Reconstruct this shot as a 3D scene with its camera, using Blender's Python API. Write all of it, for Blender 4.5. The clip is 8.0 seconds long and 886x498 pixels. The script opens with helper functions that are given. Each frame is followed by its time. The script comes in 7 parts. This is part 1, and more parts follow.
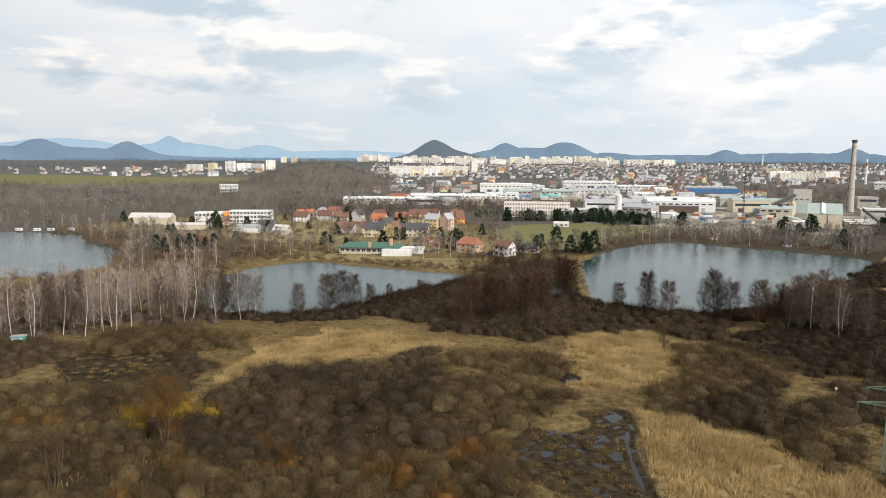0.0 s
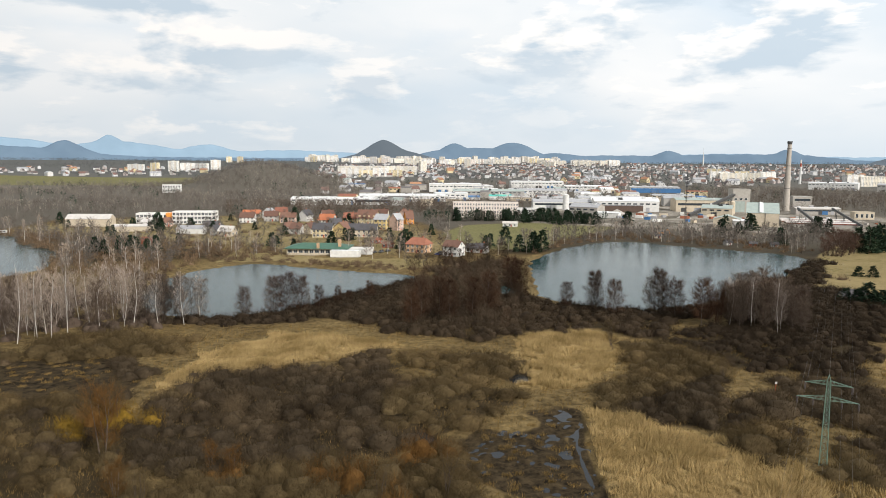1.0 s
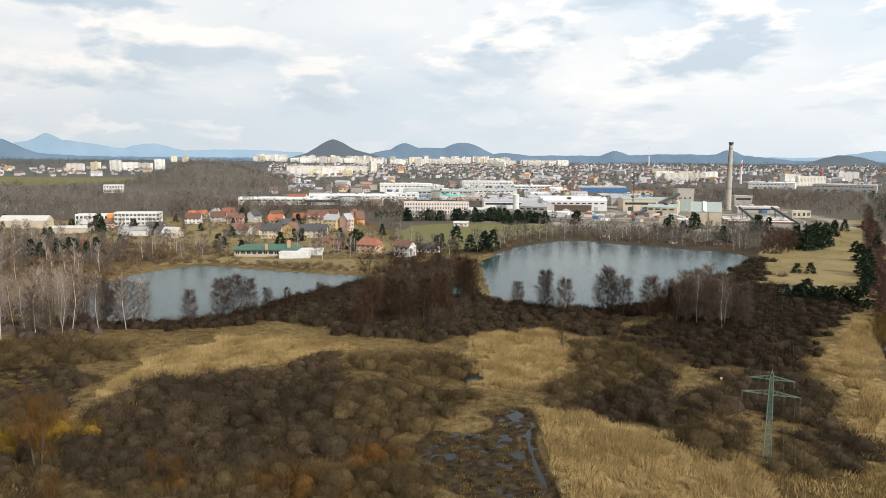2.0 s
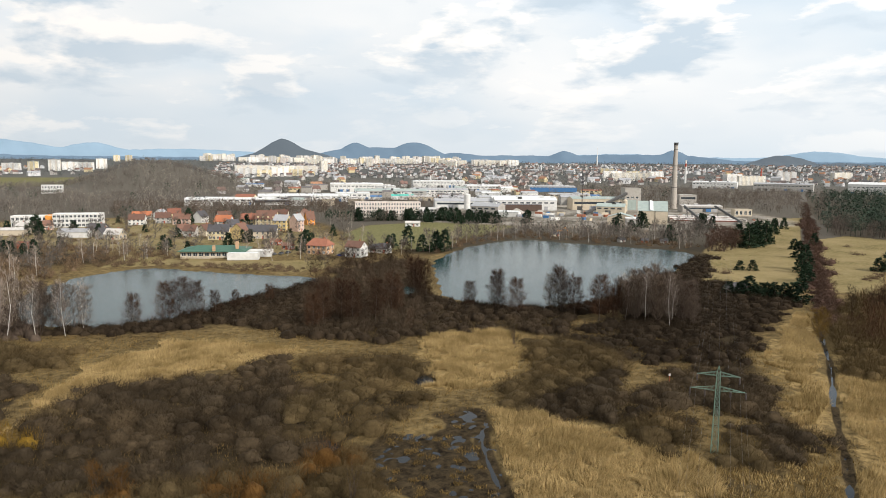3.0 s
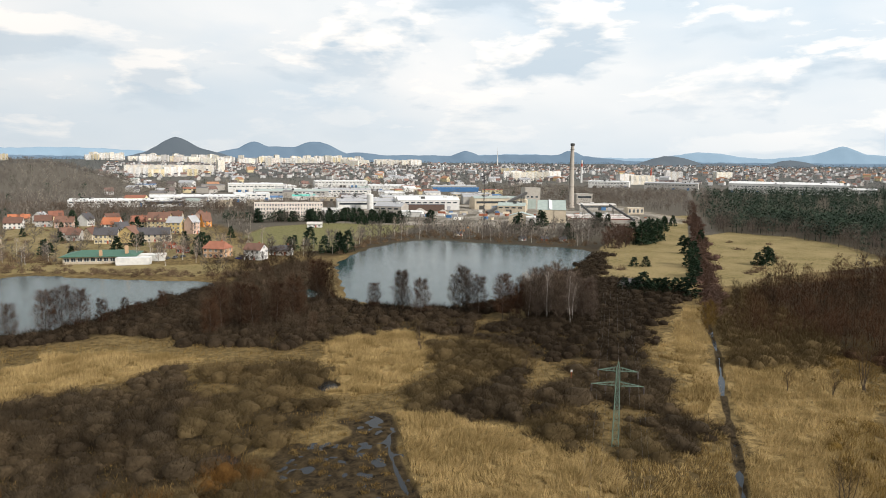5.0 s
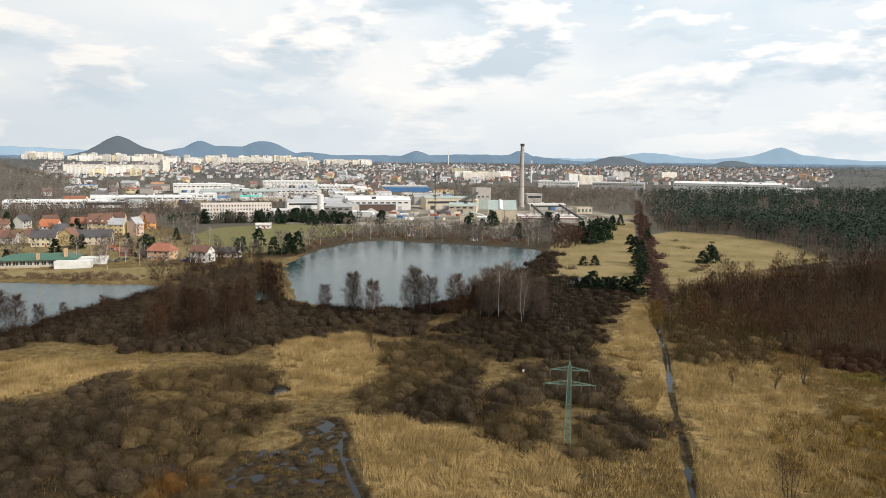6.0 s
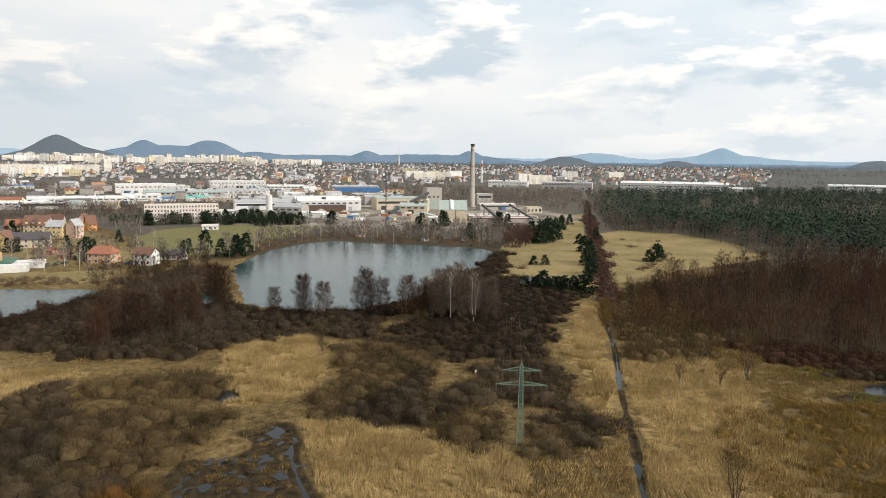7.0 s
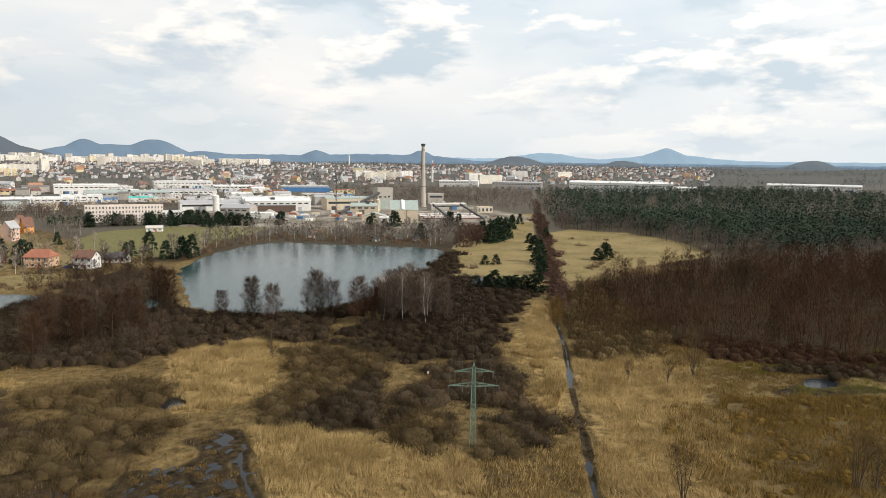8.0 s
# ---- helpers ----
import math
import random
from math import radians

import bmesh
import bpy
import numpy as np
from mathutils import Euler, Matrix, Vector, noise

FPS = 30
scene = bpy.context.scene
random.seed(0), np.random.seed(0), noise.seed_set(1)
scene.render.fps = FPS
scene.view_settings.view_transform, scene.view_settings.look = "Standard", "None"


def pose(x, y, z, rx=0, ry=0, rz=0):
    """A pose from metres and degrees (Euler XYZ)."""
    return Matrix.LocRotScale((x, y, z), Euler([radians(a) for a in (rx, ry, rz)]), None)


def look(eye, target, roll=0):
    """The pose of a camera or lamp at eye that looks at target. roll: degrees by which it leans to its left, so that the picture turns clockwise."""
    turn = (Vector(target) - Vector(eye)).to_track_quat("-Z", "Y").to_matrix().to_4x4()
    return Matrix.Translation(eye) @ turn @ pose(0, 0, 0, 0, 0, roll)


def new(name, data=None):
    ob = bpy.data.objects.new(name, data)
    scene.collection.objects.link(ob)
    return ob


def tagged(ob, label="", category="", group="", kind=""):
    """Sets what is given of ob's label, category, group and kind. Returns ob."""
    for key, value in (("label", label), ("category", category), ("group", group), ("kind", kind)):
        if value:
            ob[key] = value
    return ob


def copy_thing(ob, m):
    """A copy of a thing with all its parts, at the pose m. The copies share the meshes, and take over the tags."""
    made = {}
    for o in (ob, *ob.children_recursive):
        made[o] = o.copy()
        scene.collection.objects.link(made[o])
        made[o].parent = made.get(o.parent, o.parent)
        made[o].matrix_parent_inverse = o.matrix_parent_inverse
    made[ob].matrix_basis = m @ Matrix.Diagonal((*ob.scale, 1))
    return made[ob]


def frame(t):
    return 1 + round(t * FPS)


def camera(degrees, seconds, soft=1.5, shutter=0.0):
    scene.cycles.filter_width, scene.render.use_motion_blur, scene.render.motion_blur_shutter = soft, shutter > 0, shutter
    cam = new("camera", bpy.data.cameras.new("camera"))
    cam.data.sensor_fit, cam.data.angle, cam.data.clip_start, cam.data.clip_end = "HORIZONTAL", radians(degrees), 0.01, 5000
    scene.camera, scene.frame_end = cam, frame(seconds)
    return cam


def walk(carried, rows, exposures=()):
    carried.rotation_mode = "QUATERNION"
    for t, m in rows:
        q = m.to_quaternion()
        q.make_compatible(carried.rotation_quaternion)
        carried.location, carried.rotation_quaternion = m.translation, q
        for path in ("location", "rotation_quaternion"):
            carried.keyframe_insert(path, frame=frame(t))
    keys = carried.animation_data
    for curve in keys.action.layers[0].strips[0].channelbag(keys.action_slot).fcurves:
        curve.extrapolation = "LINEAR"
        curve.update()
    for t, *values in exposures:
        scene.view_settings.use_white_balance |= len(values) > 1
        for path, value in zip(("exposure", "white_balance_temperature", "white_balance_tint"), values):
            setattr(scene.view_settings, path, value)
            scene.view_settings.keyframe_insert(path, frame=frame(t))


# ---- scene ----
cam = camera(63.9, 8.0, soft=0.9)
# seconds, eye, heading clockwise from +y, pitch, lean to the left
PATH = [
    (0.0, 0.00, 0.00, 56.00, -0.03, -7.135, 0.232),
    (0.5, 0.07, 0.70, 55.98, 2.04, -7.116, 0.293),
    (1.0, 0.15, 1.37, 55.97, 4.06, -7.105, 0.342),
    (1.5, 0.24, 2.02, 55.97, 6.05, -7.098, 0.384),
    (2.0, 0.34, 2.64, 55.98, 8.02, -7.094, 0.419),
    (2.5, 0.45, 3.25, 56.00, 9.98, -7.090, 0.452),
    (3.0, 0.56, 3.83, 56.03, 11.93, -7.085, 0.482),
    (3.5, 0.68, 4.39, 56.07, 13.88, -7.078, 0.512),
    (4.0, 0.82, 4.92, 56.12, 15.83, -7.068, 0.542),
    (4.5, 0.96, 5.43, 56.18, 17.78, -7.055, 0.573),
    (5.0, 1.10, 5.92, 56.26, 19.74, -7.040, 0.604),
    (5.5, 1.26, 6.39, 56.34, 21.71, -7.022, 0.635),
    (6.0, 1.43, 6.83, 56.43, 23.68, -7.003, 0.666),
    (6.5, 1.60, 7.25, 56.54, 25.66, -6.985, 0.694),
    (7.0, 1.78, 7.65, 56.65, 27.64, -6.967, 0.718),
    (7.5, 1.97, 8.02, 56.78, 29.62, -6.954, 0.736),
    (8.0, 2.17, 8.37, 56.91, 31.59, -6.947, 0.745),
]


def eye_pose(x, y, z, heading, pitch, lean):
    a, p = radians(heading), radians(pitch)
    way = Vector((math.sin(a) * math.cos(p), math.cos(a) * math.cos(p), math.sin(p)))
    eye = Vector((x, y, z))
    return look(eye, eye + way * 100, lean)


walk(cam, [(row[0], eye_pose(*row[1:])) for row in PATH], [(0.0, 0.0, 6430, 10), (3.0, 0.0, 6480, 10), (6.0, -0.02, 6560, 10), (8.0, -0.04, 6660, 10)])

# ---- light ----
SUN_AZ, SUN_EL = 142.0, 36.0
sun_data = bpy.data.lights.new("sun", "SUN")
sun_data.energy, sun_data.angle, sun_data.color = 4.2, radians(2.0), (1.0, 0.955, 0.89)
sun = new("sun", sun_data)
sa, se = radians(SUN_AZ), radians(SUN_EL)
sun_way = Vector((math.sin(sa) * math.cos(se), math.cos(sa) * math.cos(se), math.sin(se)))
sun.matrix_world = look(sun_way * 200, (0, 0, 0))


def node(tree, kind, **values):
    """A new node with the values of its inputs."""
    n = tree.nodes.new(kind)
    for key, value in values.items():
        n.inputs[key].default_value = value
    return n


def ramp(tree, source, stops):
    n = tree.nodes.new("ShaderNodeValToRGB")
    n.color_ramp.elements.remove(n.color_ramp.elements[1])
    for k, (place, colour) in enumerate(stops):
        e = n.color_ramp.elements[0] if k == 0 else n.color_ramp.elements.new(place)
        e.position, e.color = place, (*colour, 1)
    tree.links.new(source, n.inputs["Fac"])
    return n.outputs["Color"]


def mixed(tree, fac, a, b, blend="MIX"):
    n = node(tree, "ShaderNodeMix")
    n.data_type, n.blend_type = "RGBA", blend
    for slot, v in ((0, fac), (6, a), (7, b)):
        if isinstance(v, (int, float)):
            n.inputs[slot].default_value = v
        elif isinstance(v, tuple):
            n.inputs[slot].default_value = (*v, 1)
        else:
            tree.links.new(v, n.inputs[slot])
    return n.outputs[2]


def maths(tree, op, a, b=0.0, clamp=False):
    n = node(tree, "ShaderNodeMath")
    n.operation, n.use_clamp = op, clamp
    for slot, v in ((0, a), (1, b)):
        if isinstance(v, (int, float)):
            n.inputs[slot].default_value = v
        else:
            tree.links.new(v, n.inputs[slot])
    return n.outputs[0]


# sky: pale blue gaps in a broken layer of flat-bottomed cloud
world = bpy.data.worlds.new("sky")
scene.world = world
world.use_nodes = True
wt = world.node_tree
wt.nodes.clear()
sky = node(wt, "ShaderNodeTexSky")
sky.sky_type, sky.sun_disc, sky.sun_elevation, sky.sun_rotation, sky.air_density, sky.dust_density = "NISHITA", False, se, sa, 1.2, 2.0
way_in = node(wt, "ShaderNodeTexCoord")
parts3 = node(wt, "ShaderNodeSeparateXYZ")
wt.links.new(way_in.outputs["Generated"], parts3.inputs[0])


def sky_noise(scale, detail, rough, raised=0.0, squash=3.4, shift=0.0):
    """Noise on the sky's sphere, drawn out sideways; raised: how far its pattern is lifted."""
    mp = node(wt, "ShaderNodeMapping")
    mp.inputs["Scale"].default_value = (1, 1, squash)
    mp.inputs["Location"].default_value = (shift, 0, -raised * squash)
    wt.links.new(way_in.outputs["Generated"], mp.inputs["Vector"])
    n = node(wt, "ShaderNodeTexNoise", Scale=scale, Detail=detail, Roughness=rough, Distortion=0.15)
    wt.links.new(mp.outputs[0], n.inputs["Vector"])
    return n.outputs["Fac"]


def grey_ramp(source, stops):
    return ramp(wt, source, [(p, (v,) * 3) for p, v in stops])


veil = ramp(wt, sky_noise(2.2, 4.0, 0.5, 0.0, 2.6), [(0.36, (0.71, 0.80, 0.87)), (0.5, (0.875, 0.905, 0.92)), (0.62, (0.97, 0.97, 0.96))])
blue = mixed(wt, 0.85, mixed(wt, 1.0, sky.outputs[0], (0.13, 0.13, 0.13), "MULTIPLY"), (0.74, 0.84, 0.93))
gap = grey_ramp(sky_noise(3.0, 5.0, 0.5, 0.0, 3.4, 5.0), [(0.56, 0.0), (0.72, 0.7)])
whole = mixed(wt, gap, veil, blue)
spread = grey_ramp(sky_noise(1.7, 3.0, 0.5, 0.0, 2.0, 9.0), [(0.38, 0.3), (0.52, 1.0)])
top_ = grey_ramp(sky_noise(7.5, 9.0, 0.57, 0.016, 3.0), [(0.515, 0.0), (0.585, 1.0)])
foot_ = grey_ramp(sky_noise(7.5, 6.0, 0.53, -0.007, 3.0), [(0.52, 0.0), (0.63, 0.95)])
whole = mixed(wt, maths(wt, "MULTIPLY", top_, spread), whole, (1.08, 1.04, 0.99))
whole = mixed(wt, maths(wt, "MULTIPLY", foot_, spread), whole, (0.60, 0.70, 0.785))
low = ramp(wt, parts3.outputs[2], [(0.0, (1, 1, 1)), (0.09, (0, 0, 0))])
whole = mixed(wt, maths(wt, "MULTIPLY", low, 0.75), whole, (0.765, 0.835, 0.885))
sunward = maths(wt, "ADD", maths(wt, "MULTIPLY", parts3.outputs[0], 0.14), maths(wt, "ADD", maths(wt, "MULTIPLY", maths(wt, "MINIMUM", parts3.outputs[2], 0.25), 0.5), 0.915))
bright = node(wt, "ShaderNodeCombineXYZ")
for k in range(3):
    wt.links.new(sunward, bright.inputs[k])
whole = mixed(wt, 1.0, whole, bright.outputs[0], "MULTIPLY")
ground_glow = node(wt, "ShaderNodeBackground", Strength=1.0)
wt.links.new(whole, ground_glow.inputs["Color"])
wo = node(wt, "ShaderNodeOutputWorld")
wt.links.new(ground_glow.outputs[0], wo.inputs[0])
scene.view_settings.exposure = 0.0

# ---- materials ----


def surface(name, c1, c2, scale=1.0, rough=0.85, metal=0.0, bump=0.0, vary=0.0, island=0.0, fine=0.0, stretch=(1, 1, 1)):
    """Two tones of one surface, mixed by noise at real size; vary: by object, island: by loose piece."""
    m = bpy.data.materials.new(name)
    m.use_nodes = True
    t = m.node_tree
    b = t.nodes["Principled BSDF"]
    b.inputs["Roughness"].default_value, b.inputs["Metallic"].default_value = rough, metal
    b.inputs["Specular IOR Level"].default_value = 0.25 if rough < 0.8 else 0.04
    g = node(t, "ShaderNodeTexCoord")
    mp = node(t, "ShaderNodeMapping")
    mp.inputs["Scale"].default_value = stretch
    t.links.new(g.outputs["Object"], mp.inputs["Vector"])
    n = node(t, "ShaderNodeTexNoise", Scale=scale, Detail=5.0, Roughness=0.65)
    t.links.new(mp.outputs[0], n.inputs["Vector"])
    col = ramp(t, n.outputs["Fac"], [(0.32, c1), (0.68, c2)])
    if fine:
        n2 = node(t, "ShaderNodeTexNoise", Scale=scale * 9, Detail=3.0)
        t.links.new(mp.outputs[0], n2.inputs["Vector"])
        col = mixed(t, fine, col, ramp(t, n2.outputs["Fac"], [(0.3, (0.3, 0.3, 0.3)), (0.7, (1, 1, 1))]), "MULTIPLY")
    if island:
        gi = node(t, "ShaderNodeNewGeometry")
        col = mixed(t, 1.0, col, ramp(t, gi.outputs["Random Per Island"], [(0, (1 - island,) * 3), (1, (1 + island * 0.6,) * 3)]), "MULTIPLY")
    if vary:
        oi = node(t, "ShaderNodeObjectInfo")
        col = mixed(t, 1.0, col, ramp(t, oi.outputs["Random"], [(0, (1 - vary, 1 - vary * 1.05, 1 - vary * 1.1)), (0.5, (1, 1, 1)), (1, (1 + vary * 0.9, 1 + vary * 0.75, 1 + vary * 0.5))]), "MULTIPLY")
    t.links.new(col, b.inputs["Base Color"])
    if bump:
        bp = node(t, "ShaderNodeBump", Strength=bump, Distance=0.3)
        t.links.new(n.outputs["Fac"], bp.inputs["Height"])
        t.links.new(bp.outputs[0], b.inputs["Normal"])
    return m


M = {}
M["twig_dusk"] = surface("twig_dusk", (0.029, 0.0208, 0.0135), (0.056, 0.0405, 0.026), 0.3, 0.9, vary=0.35, island=0.22, fine=0.45)
M["twig_grey"] = surface("twig_grey", (0.04, 0.0295, 0.0185), (0.078, 0.057, 0.035), 0.3, 0.9, vary=0.35, island=0.22, fine=0.45)
M["twig_olive"] = surface("twig_olive", (0.072, 0.0505, 0.0245), (0.12, 0.086, 0.042), 0.3, 0.9, vary=0.3, island=0.22, fine=0.45)
M["twig_yellow"] = surface("twig_yellow", (0.13, 0.08, 0.013), (0.2, 0.122, 0.02), 0.3, 0.9, vary=0.25, island=0.22, fine=0.45)
M["twig_orange"] = surface("twig_orange", (0.1, 0.05, 0.015), (0.155, 0.08, 0.025), 0.3, 0.9, vary=0.2, island=0.22, fine=0.45)
M["twig_red"] = surface("twig_red", (0.042, 0.0225, 0.0135), (0.08, 0.0445, 0.027), 0.3, 0.9, vary=0.35, island=0.22, fine=0.45)
M["twig_birch"] = surface("twig_birch", (0.24, 0.192, 0.156), (0.38, 0.312, 0.26), 0.2, 0.9, vary=0.25, island=0.5)
# farthest trees: aerial haze put into the twig colour as grey-blue
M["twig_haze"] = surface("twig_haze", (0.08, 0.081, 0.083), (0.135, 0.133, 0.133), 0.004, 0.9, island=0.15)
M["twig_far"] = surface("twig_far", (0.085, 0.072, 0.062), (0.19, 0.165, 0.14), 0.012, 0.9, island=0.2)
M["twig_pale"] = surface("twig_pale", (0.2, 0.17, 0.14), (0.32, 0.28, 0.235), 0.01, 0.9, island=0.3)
M["twig_tree"] = surface("twig_tree", (0.07, 0.051, 0.038), (0.128, 0.096, 0.073), 0.2, 0.9, vary=0.3, island=0.4)
M["twig_gold"] = surface("twig_gold", (0.105, 0.064, 0.017), (0.185, 0.116, 0.032), 0.3, 0.9, vary=0.3, island=0.22, fine=0.45)
M["twig_hedge"] = surface("twig_hedge", (0.07, 0.042, 0.031), (0.125, 0.078, 0.058), 0.3, 0.9, vary=0.2, island=0.25, fine=0.4)
M["twig_wood"] = surface("twig_wood", (0.07, 0.055, 0.046), (0.13, 0.105, 0.088), 0.03, 0.9, island=0.25)
M["twig_brown"] = surface("twig_brown", (0.058, 0.041, 0.027), (0.105, 0.075, 0.049), 0.06, 0.9, island=0.25, fine=0.3)
M["reed_green"] = surface("reed_green", (0.10, 0.095, 0.02), (0.2, 0.18, 0.042), 0.2, 0.8, island=0.25)
M["bark_birch"] = surface("bark_birch", (0.36, 0.33, 0.29), (0.68, 0.65, 0.6), 0.6, 0.8, stretch=(1, 1, 0.4), vary=0.1)
M["bark"] = surface("bark", (0.055, 0.042, 0.034), (0.115, 0.09, 0.07), 1.5, 0.9, vary=0.2, bump=0.3)
M["bark_dark"] = surface("bark_dark", (0.022, 0.015, 0.0115), (0.05, 0.035, 0.027), 1.5, 0.9, vary=0.2)
M["needles"] = surface("needles", (0.016, 0.031, 0.02), (0.04, 0.06, 0.033), 0.2, 0.8, vary=0.25, island=0.5)
M["needles_far"] = surface("needles_far", (0.018, 0.031, 0.022), (0.04, 0.056, 0.037), 0.03, 0.8, island=0.2)
M["reed"] = surface("reed", (0.24, 0.165, 0.066), (0.54, 0.39, 0.18), 0.09, 0.8, island=0.2, fine=0.4)
M["reed_olive"] = surface("reed_olive", (0.125, 0.078, 0.02), (0.235, 0.15, 0.044), 0.05, 0.8, island=0.4)
M["reed_brown"] = surface("reed_brown", (0.125, 0.08, 0.027), (0.23, 0.152, 0.055), 0.06, 0.8, island=0.4)


def ground_material():
    m = bpy.data.materials.new("wet_meadow_ground")
    m.use_nodes = True
    t = m.node_tree
    b = t.nodes["Principled BSDF"]
    b.inputs["Roughness"].default_value = 0.95
    b.inputs["Specular IOR Level"].default_value = 0.04
    g = node(t, "ShaderNodeTexCoord")
    n1 = node(t, "ShaderNodeTexNoise", Scale=0.03, Detail=7.0, Roughness=0.7)
    n2 = node(t, "ShaderNodeTexNoise", Scale=0.45, Detail=6.0, Roughness=0.75)
    n3 = node(t, "ShaderNodeTexNoise", Scale=2.2, Detail=4.0, Roughness=0.7)
    for n in (n1, n2, n3):
        t.links.new(g.outputs["Object"], n.inputs["Vector"])
    za, zb = node(t, "ShaderNodeAttribute"), node(t, "ShaderNodeAttribute")
    za.attribute_name, zb.attribute_name = "cover", "cover2"
    sa_, sb_ = node(t, "ShaderNodeSeparateColor"), node(t, "ShaderNodeSeparateColor")
    t.links.new(za.outputs["Color"], sa_.inputs[0])
    t.links.new(zb.outputs["Color"], sb_.inputs[0])
    patch = ramp(t, n2.outputs["Fac"], [(0.36, (0, 0, 0)), (0.62, (1, 1, 1))])
    litter = mixed(t, patch, (0.034, 0.024, 0.011), (0.15, 0.105, 0.047))
    litter = mixed(t, ramp(t, n1.outputs["Fac"], [(0.4, (0, 0, 0)), (0.6, (1, 1, 1))]), litter, mixed(t, patch, (0.08, 0.056, 0.023), (0.205, 0.146, 0.066)))
    straw = mixed(t, patch, (0.09, 0.06, 0.023), (0.29, 0.203, 0.09))
    grass = mixed(t, patch, (0.105, 0.084, 0.033), (0.225, 0.178, 0.083))
    grass = mixed(t, ramp(t, n1.outputs["Fac"], [(0.38, (0, 0, 0)), (0.62, (1, 1, 1))]), grass, (0.25, 0.192, 0.095))
    # real mud tone, also laid under thickets to paint shade in the gaps
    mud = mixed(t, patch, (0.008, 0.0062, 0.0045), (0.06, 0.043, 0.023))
    pave = mixed(t, ramp(t, n1.outputs["Fac"], [(0.4, (0, 0, 0)), (0.6, (1, 1, 1))]), (0.10, 0.088, 0.07), (0.34, 0.31, 0.27))
    field = mixed(t, patch, (0.105, 0.10, 0.042), (0.185, 0.168, 0.078))

    def edge(channel, k):
        return ramp(t, maths(t, "ADD", maths(t, "MULTIPLY", maths(t, "SUBTRACT", n2.outputs["Fac"], 0.5), k), channel), [(0.35, (0, 0, 0)), (0.65, (1, 1, 1))])

    col = mixed(t, edge(sa_.outputs[0], 1.1), litter, straw)
    col = mixed(t, edge(sa_.outputs[1], 0.7), col, grass)
    # dark litter, deepened to paint in the shade beneath bushes
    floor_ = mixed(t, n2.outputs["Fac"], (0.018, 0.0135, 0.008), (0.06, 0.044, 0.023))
    # wood floor turns paler beyond about 400 m
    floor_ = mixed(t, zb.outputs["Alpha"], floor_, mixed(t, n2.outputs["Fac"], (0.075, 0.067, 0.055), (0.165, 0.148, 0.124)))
    # far tint: aerial haze painted into the ground as grey
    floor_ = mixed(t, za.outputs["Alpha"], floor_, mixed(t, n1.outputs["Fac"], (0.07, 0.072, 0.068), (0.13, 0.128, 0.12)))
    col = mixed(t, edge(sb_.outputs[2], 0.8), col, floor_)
    col = mixed(t, edge(sb_.outputs[1], 0.2), col, field)
    col = mixed(t, edge(sb_.outputs[0], 0.9), col, pave)
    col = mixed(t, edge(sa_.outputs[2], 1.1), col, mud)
    col = mixed(t, 0.5, col, ramp(t, n3.outputs["Fac"], [(0.3, (0.45, 0.45, 0.45)), (0.65, (1.15, 1.15, 1.15))]), "MULTIPLY")
    t.links.new(col, b.inputs["Base Color"])
    bp = node(t, "ShaderNodeBump", Strength=0.6, Distance=0.4)
    t.links.new(n2.outputs["Fac"], bp.inputs["Height"])
    t.links.new(bp.outputs[0], b.inputs["Normal"])
    return m


def water_material(name, deep, rough, bump):
    m = bpy.data.materials.new(name)
    m.use_nodes = True
    t = m.node_tree
    b = t.nodes["Principled BSDF"]
    b.inputs["Roughness"].default_value, b.inputs["IOR"].default_value = rough, 1.33
    b.inputs["Base Color"].default_value = (*deep, 1)
    b.inputs["Specular IOR Level"].default_value = 0.22 if bump > 0.2 else 0.2
    g = node(t, "ShaderNodeTexCoord")
    n = node(t, "ShaderNodeTexNoise", Scale=0.9, Detail=5.0, Roughness=0.65)
    t.links.new(g.outputs["Object"], n.inputs["Vector"])
    bp = node(t, "ShaderNodeBump", Strength=bump, Distance=0.2)
    t.links.new(n.outputs["Fac"], bp.inputs["Height"])
    t.links.new(bp.outputs[0], b.inputs["Normal"])
    return m


M["ground"] = ground_material()
M["water"] = water_material("pond_water", (0.018, 0.042, 0.043), 0.10, 0.35)
M["puddle"] = water_material("puddle_water", (0.012, 0.015, 0.018), 0.06, 0.1)

# ---- building helpers ----
rng = np.random.default_rng(11)


def mesh_of(name, verts, faces, material, smooth=False, sides=None):
    """A mesh from arrays: faces (n, 3) or (n, 4)."""
    verts, faces = np.asarray(verts, np.float32), np.asarray(faces, np.int32)
    k = faces.shape[1]
    me = bpy.data.meshes.new(name)
    me.vertices.add(len(verts))
    me.vertices.foreach_set("co", verts.ravel())
    me.loops.add(faces.size)
    me.loops.foreach_set("vertex_index", faces.ravel())
    me.polygons.add(len(faces))
    me.polygons.foreach_set("loop_start", np.arange(0, faces.size, k, dtype=np.int32))
    if smooth:
        me.polygons.foreach_set("use_smooth", np.ones(len(faces), bool))
    me.update(calc_edges=True)
    me.materials.append(material)
    return me


def part(name, bm, material, parent, label=""):
    """Links a bmesh as one mesh object under a thing or a part."""
    me = bpy.data.meshes.new(name)
    bm.to_mesh(me)
    bm.free()
    me.materials.append(material)
    ob = new(name, me)
    ob.parent = parent
    if label:
        ob["label"] = label
    return ob


def piece(name, me, parent, m=None, label=""):
    ob = new(name, me)
    ob.parent = parent
    if m is not None:
        ob.matrix_basis = m
    if label:
        ob["label"] = label
    return ob


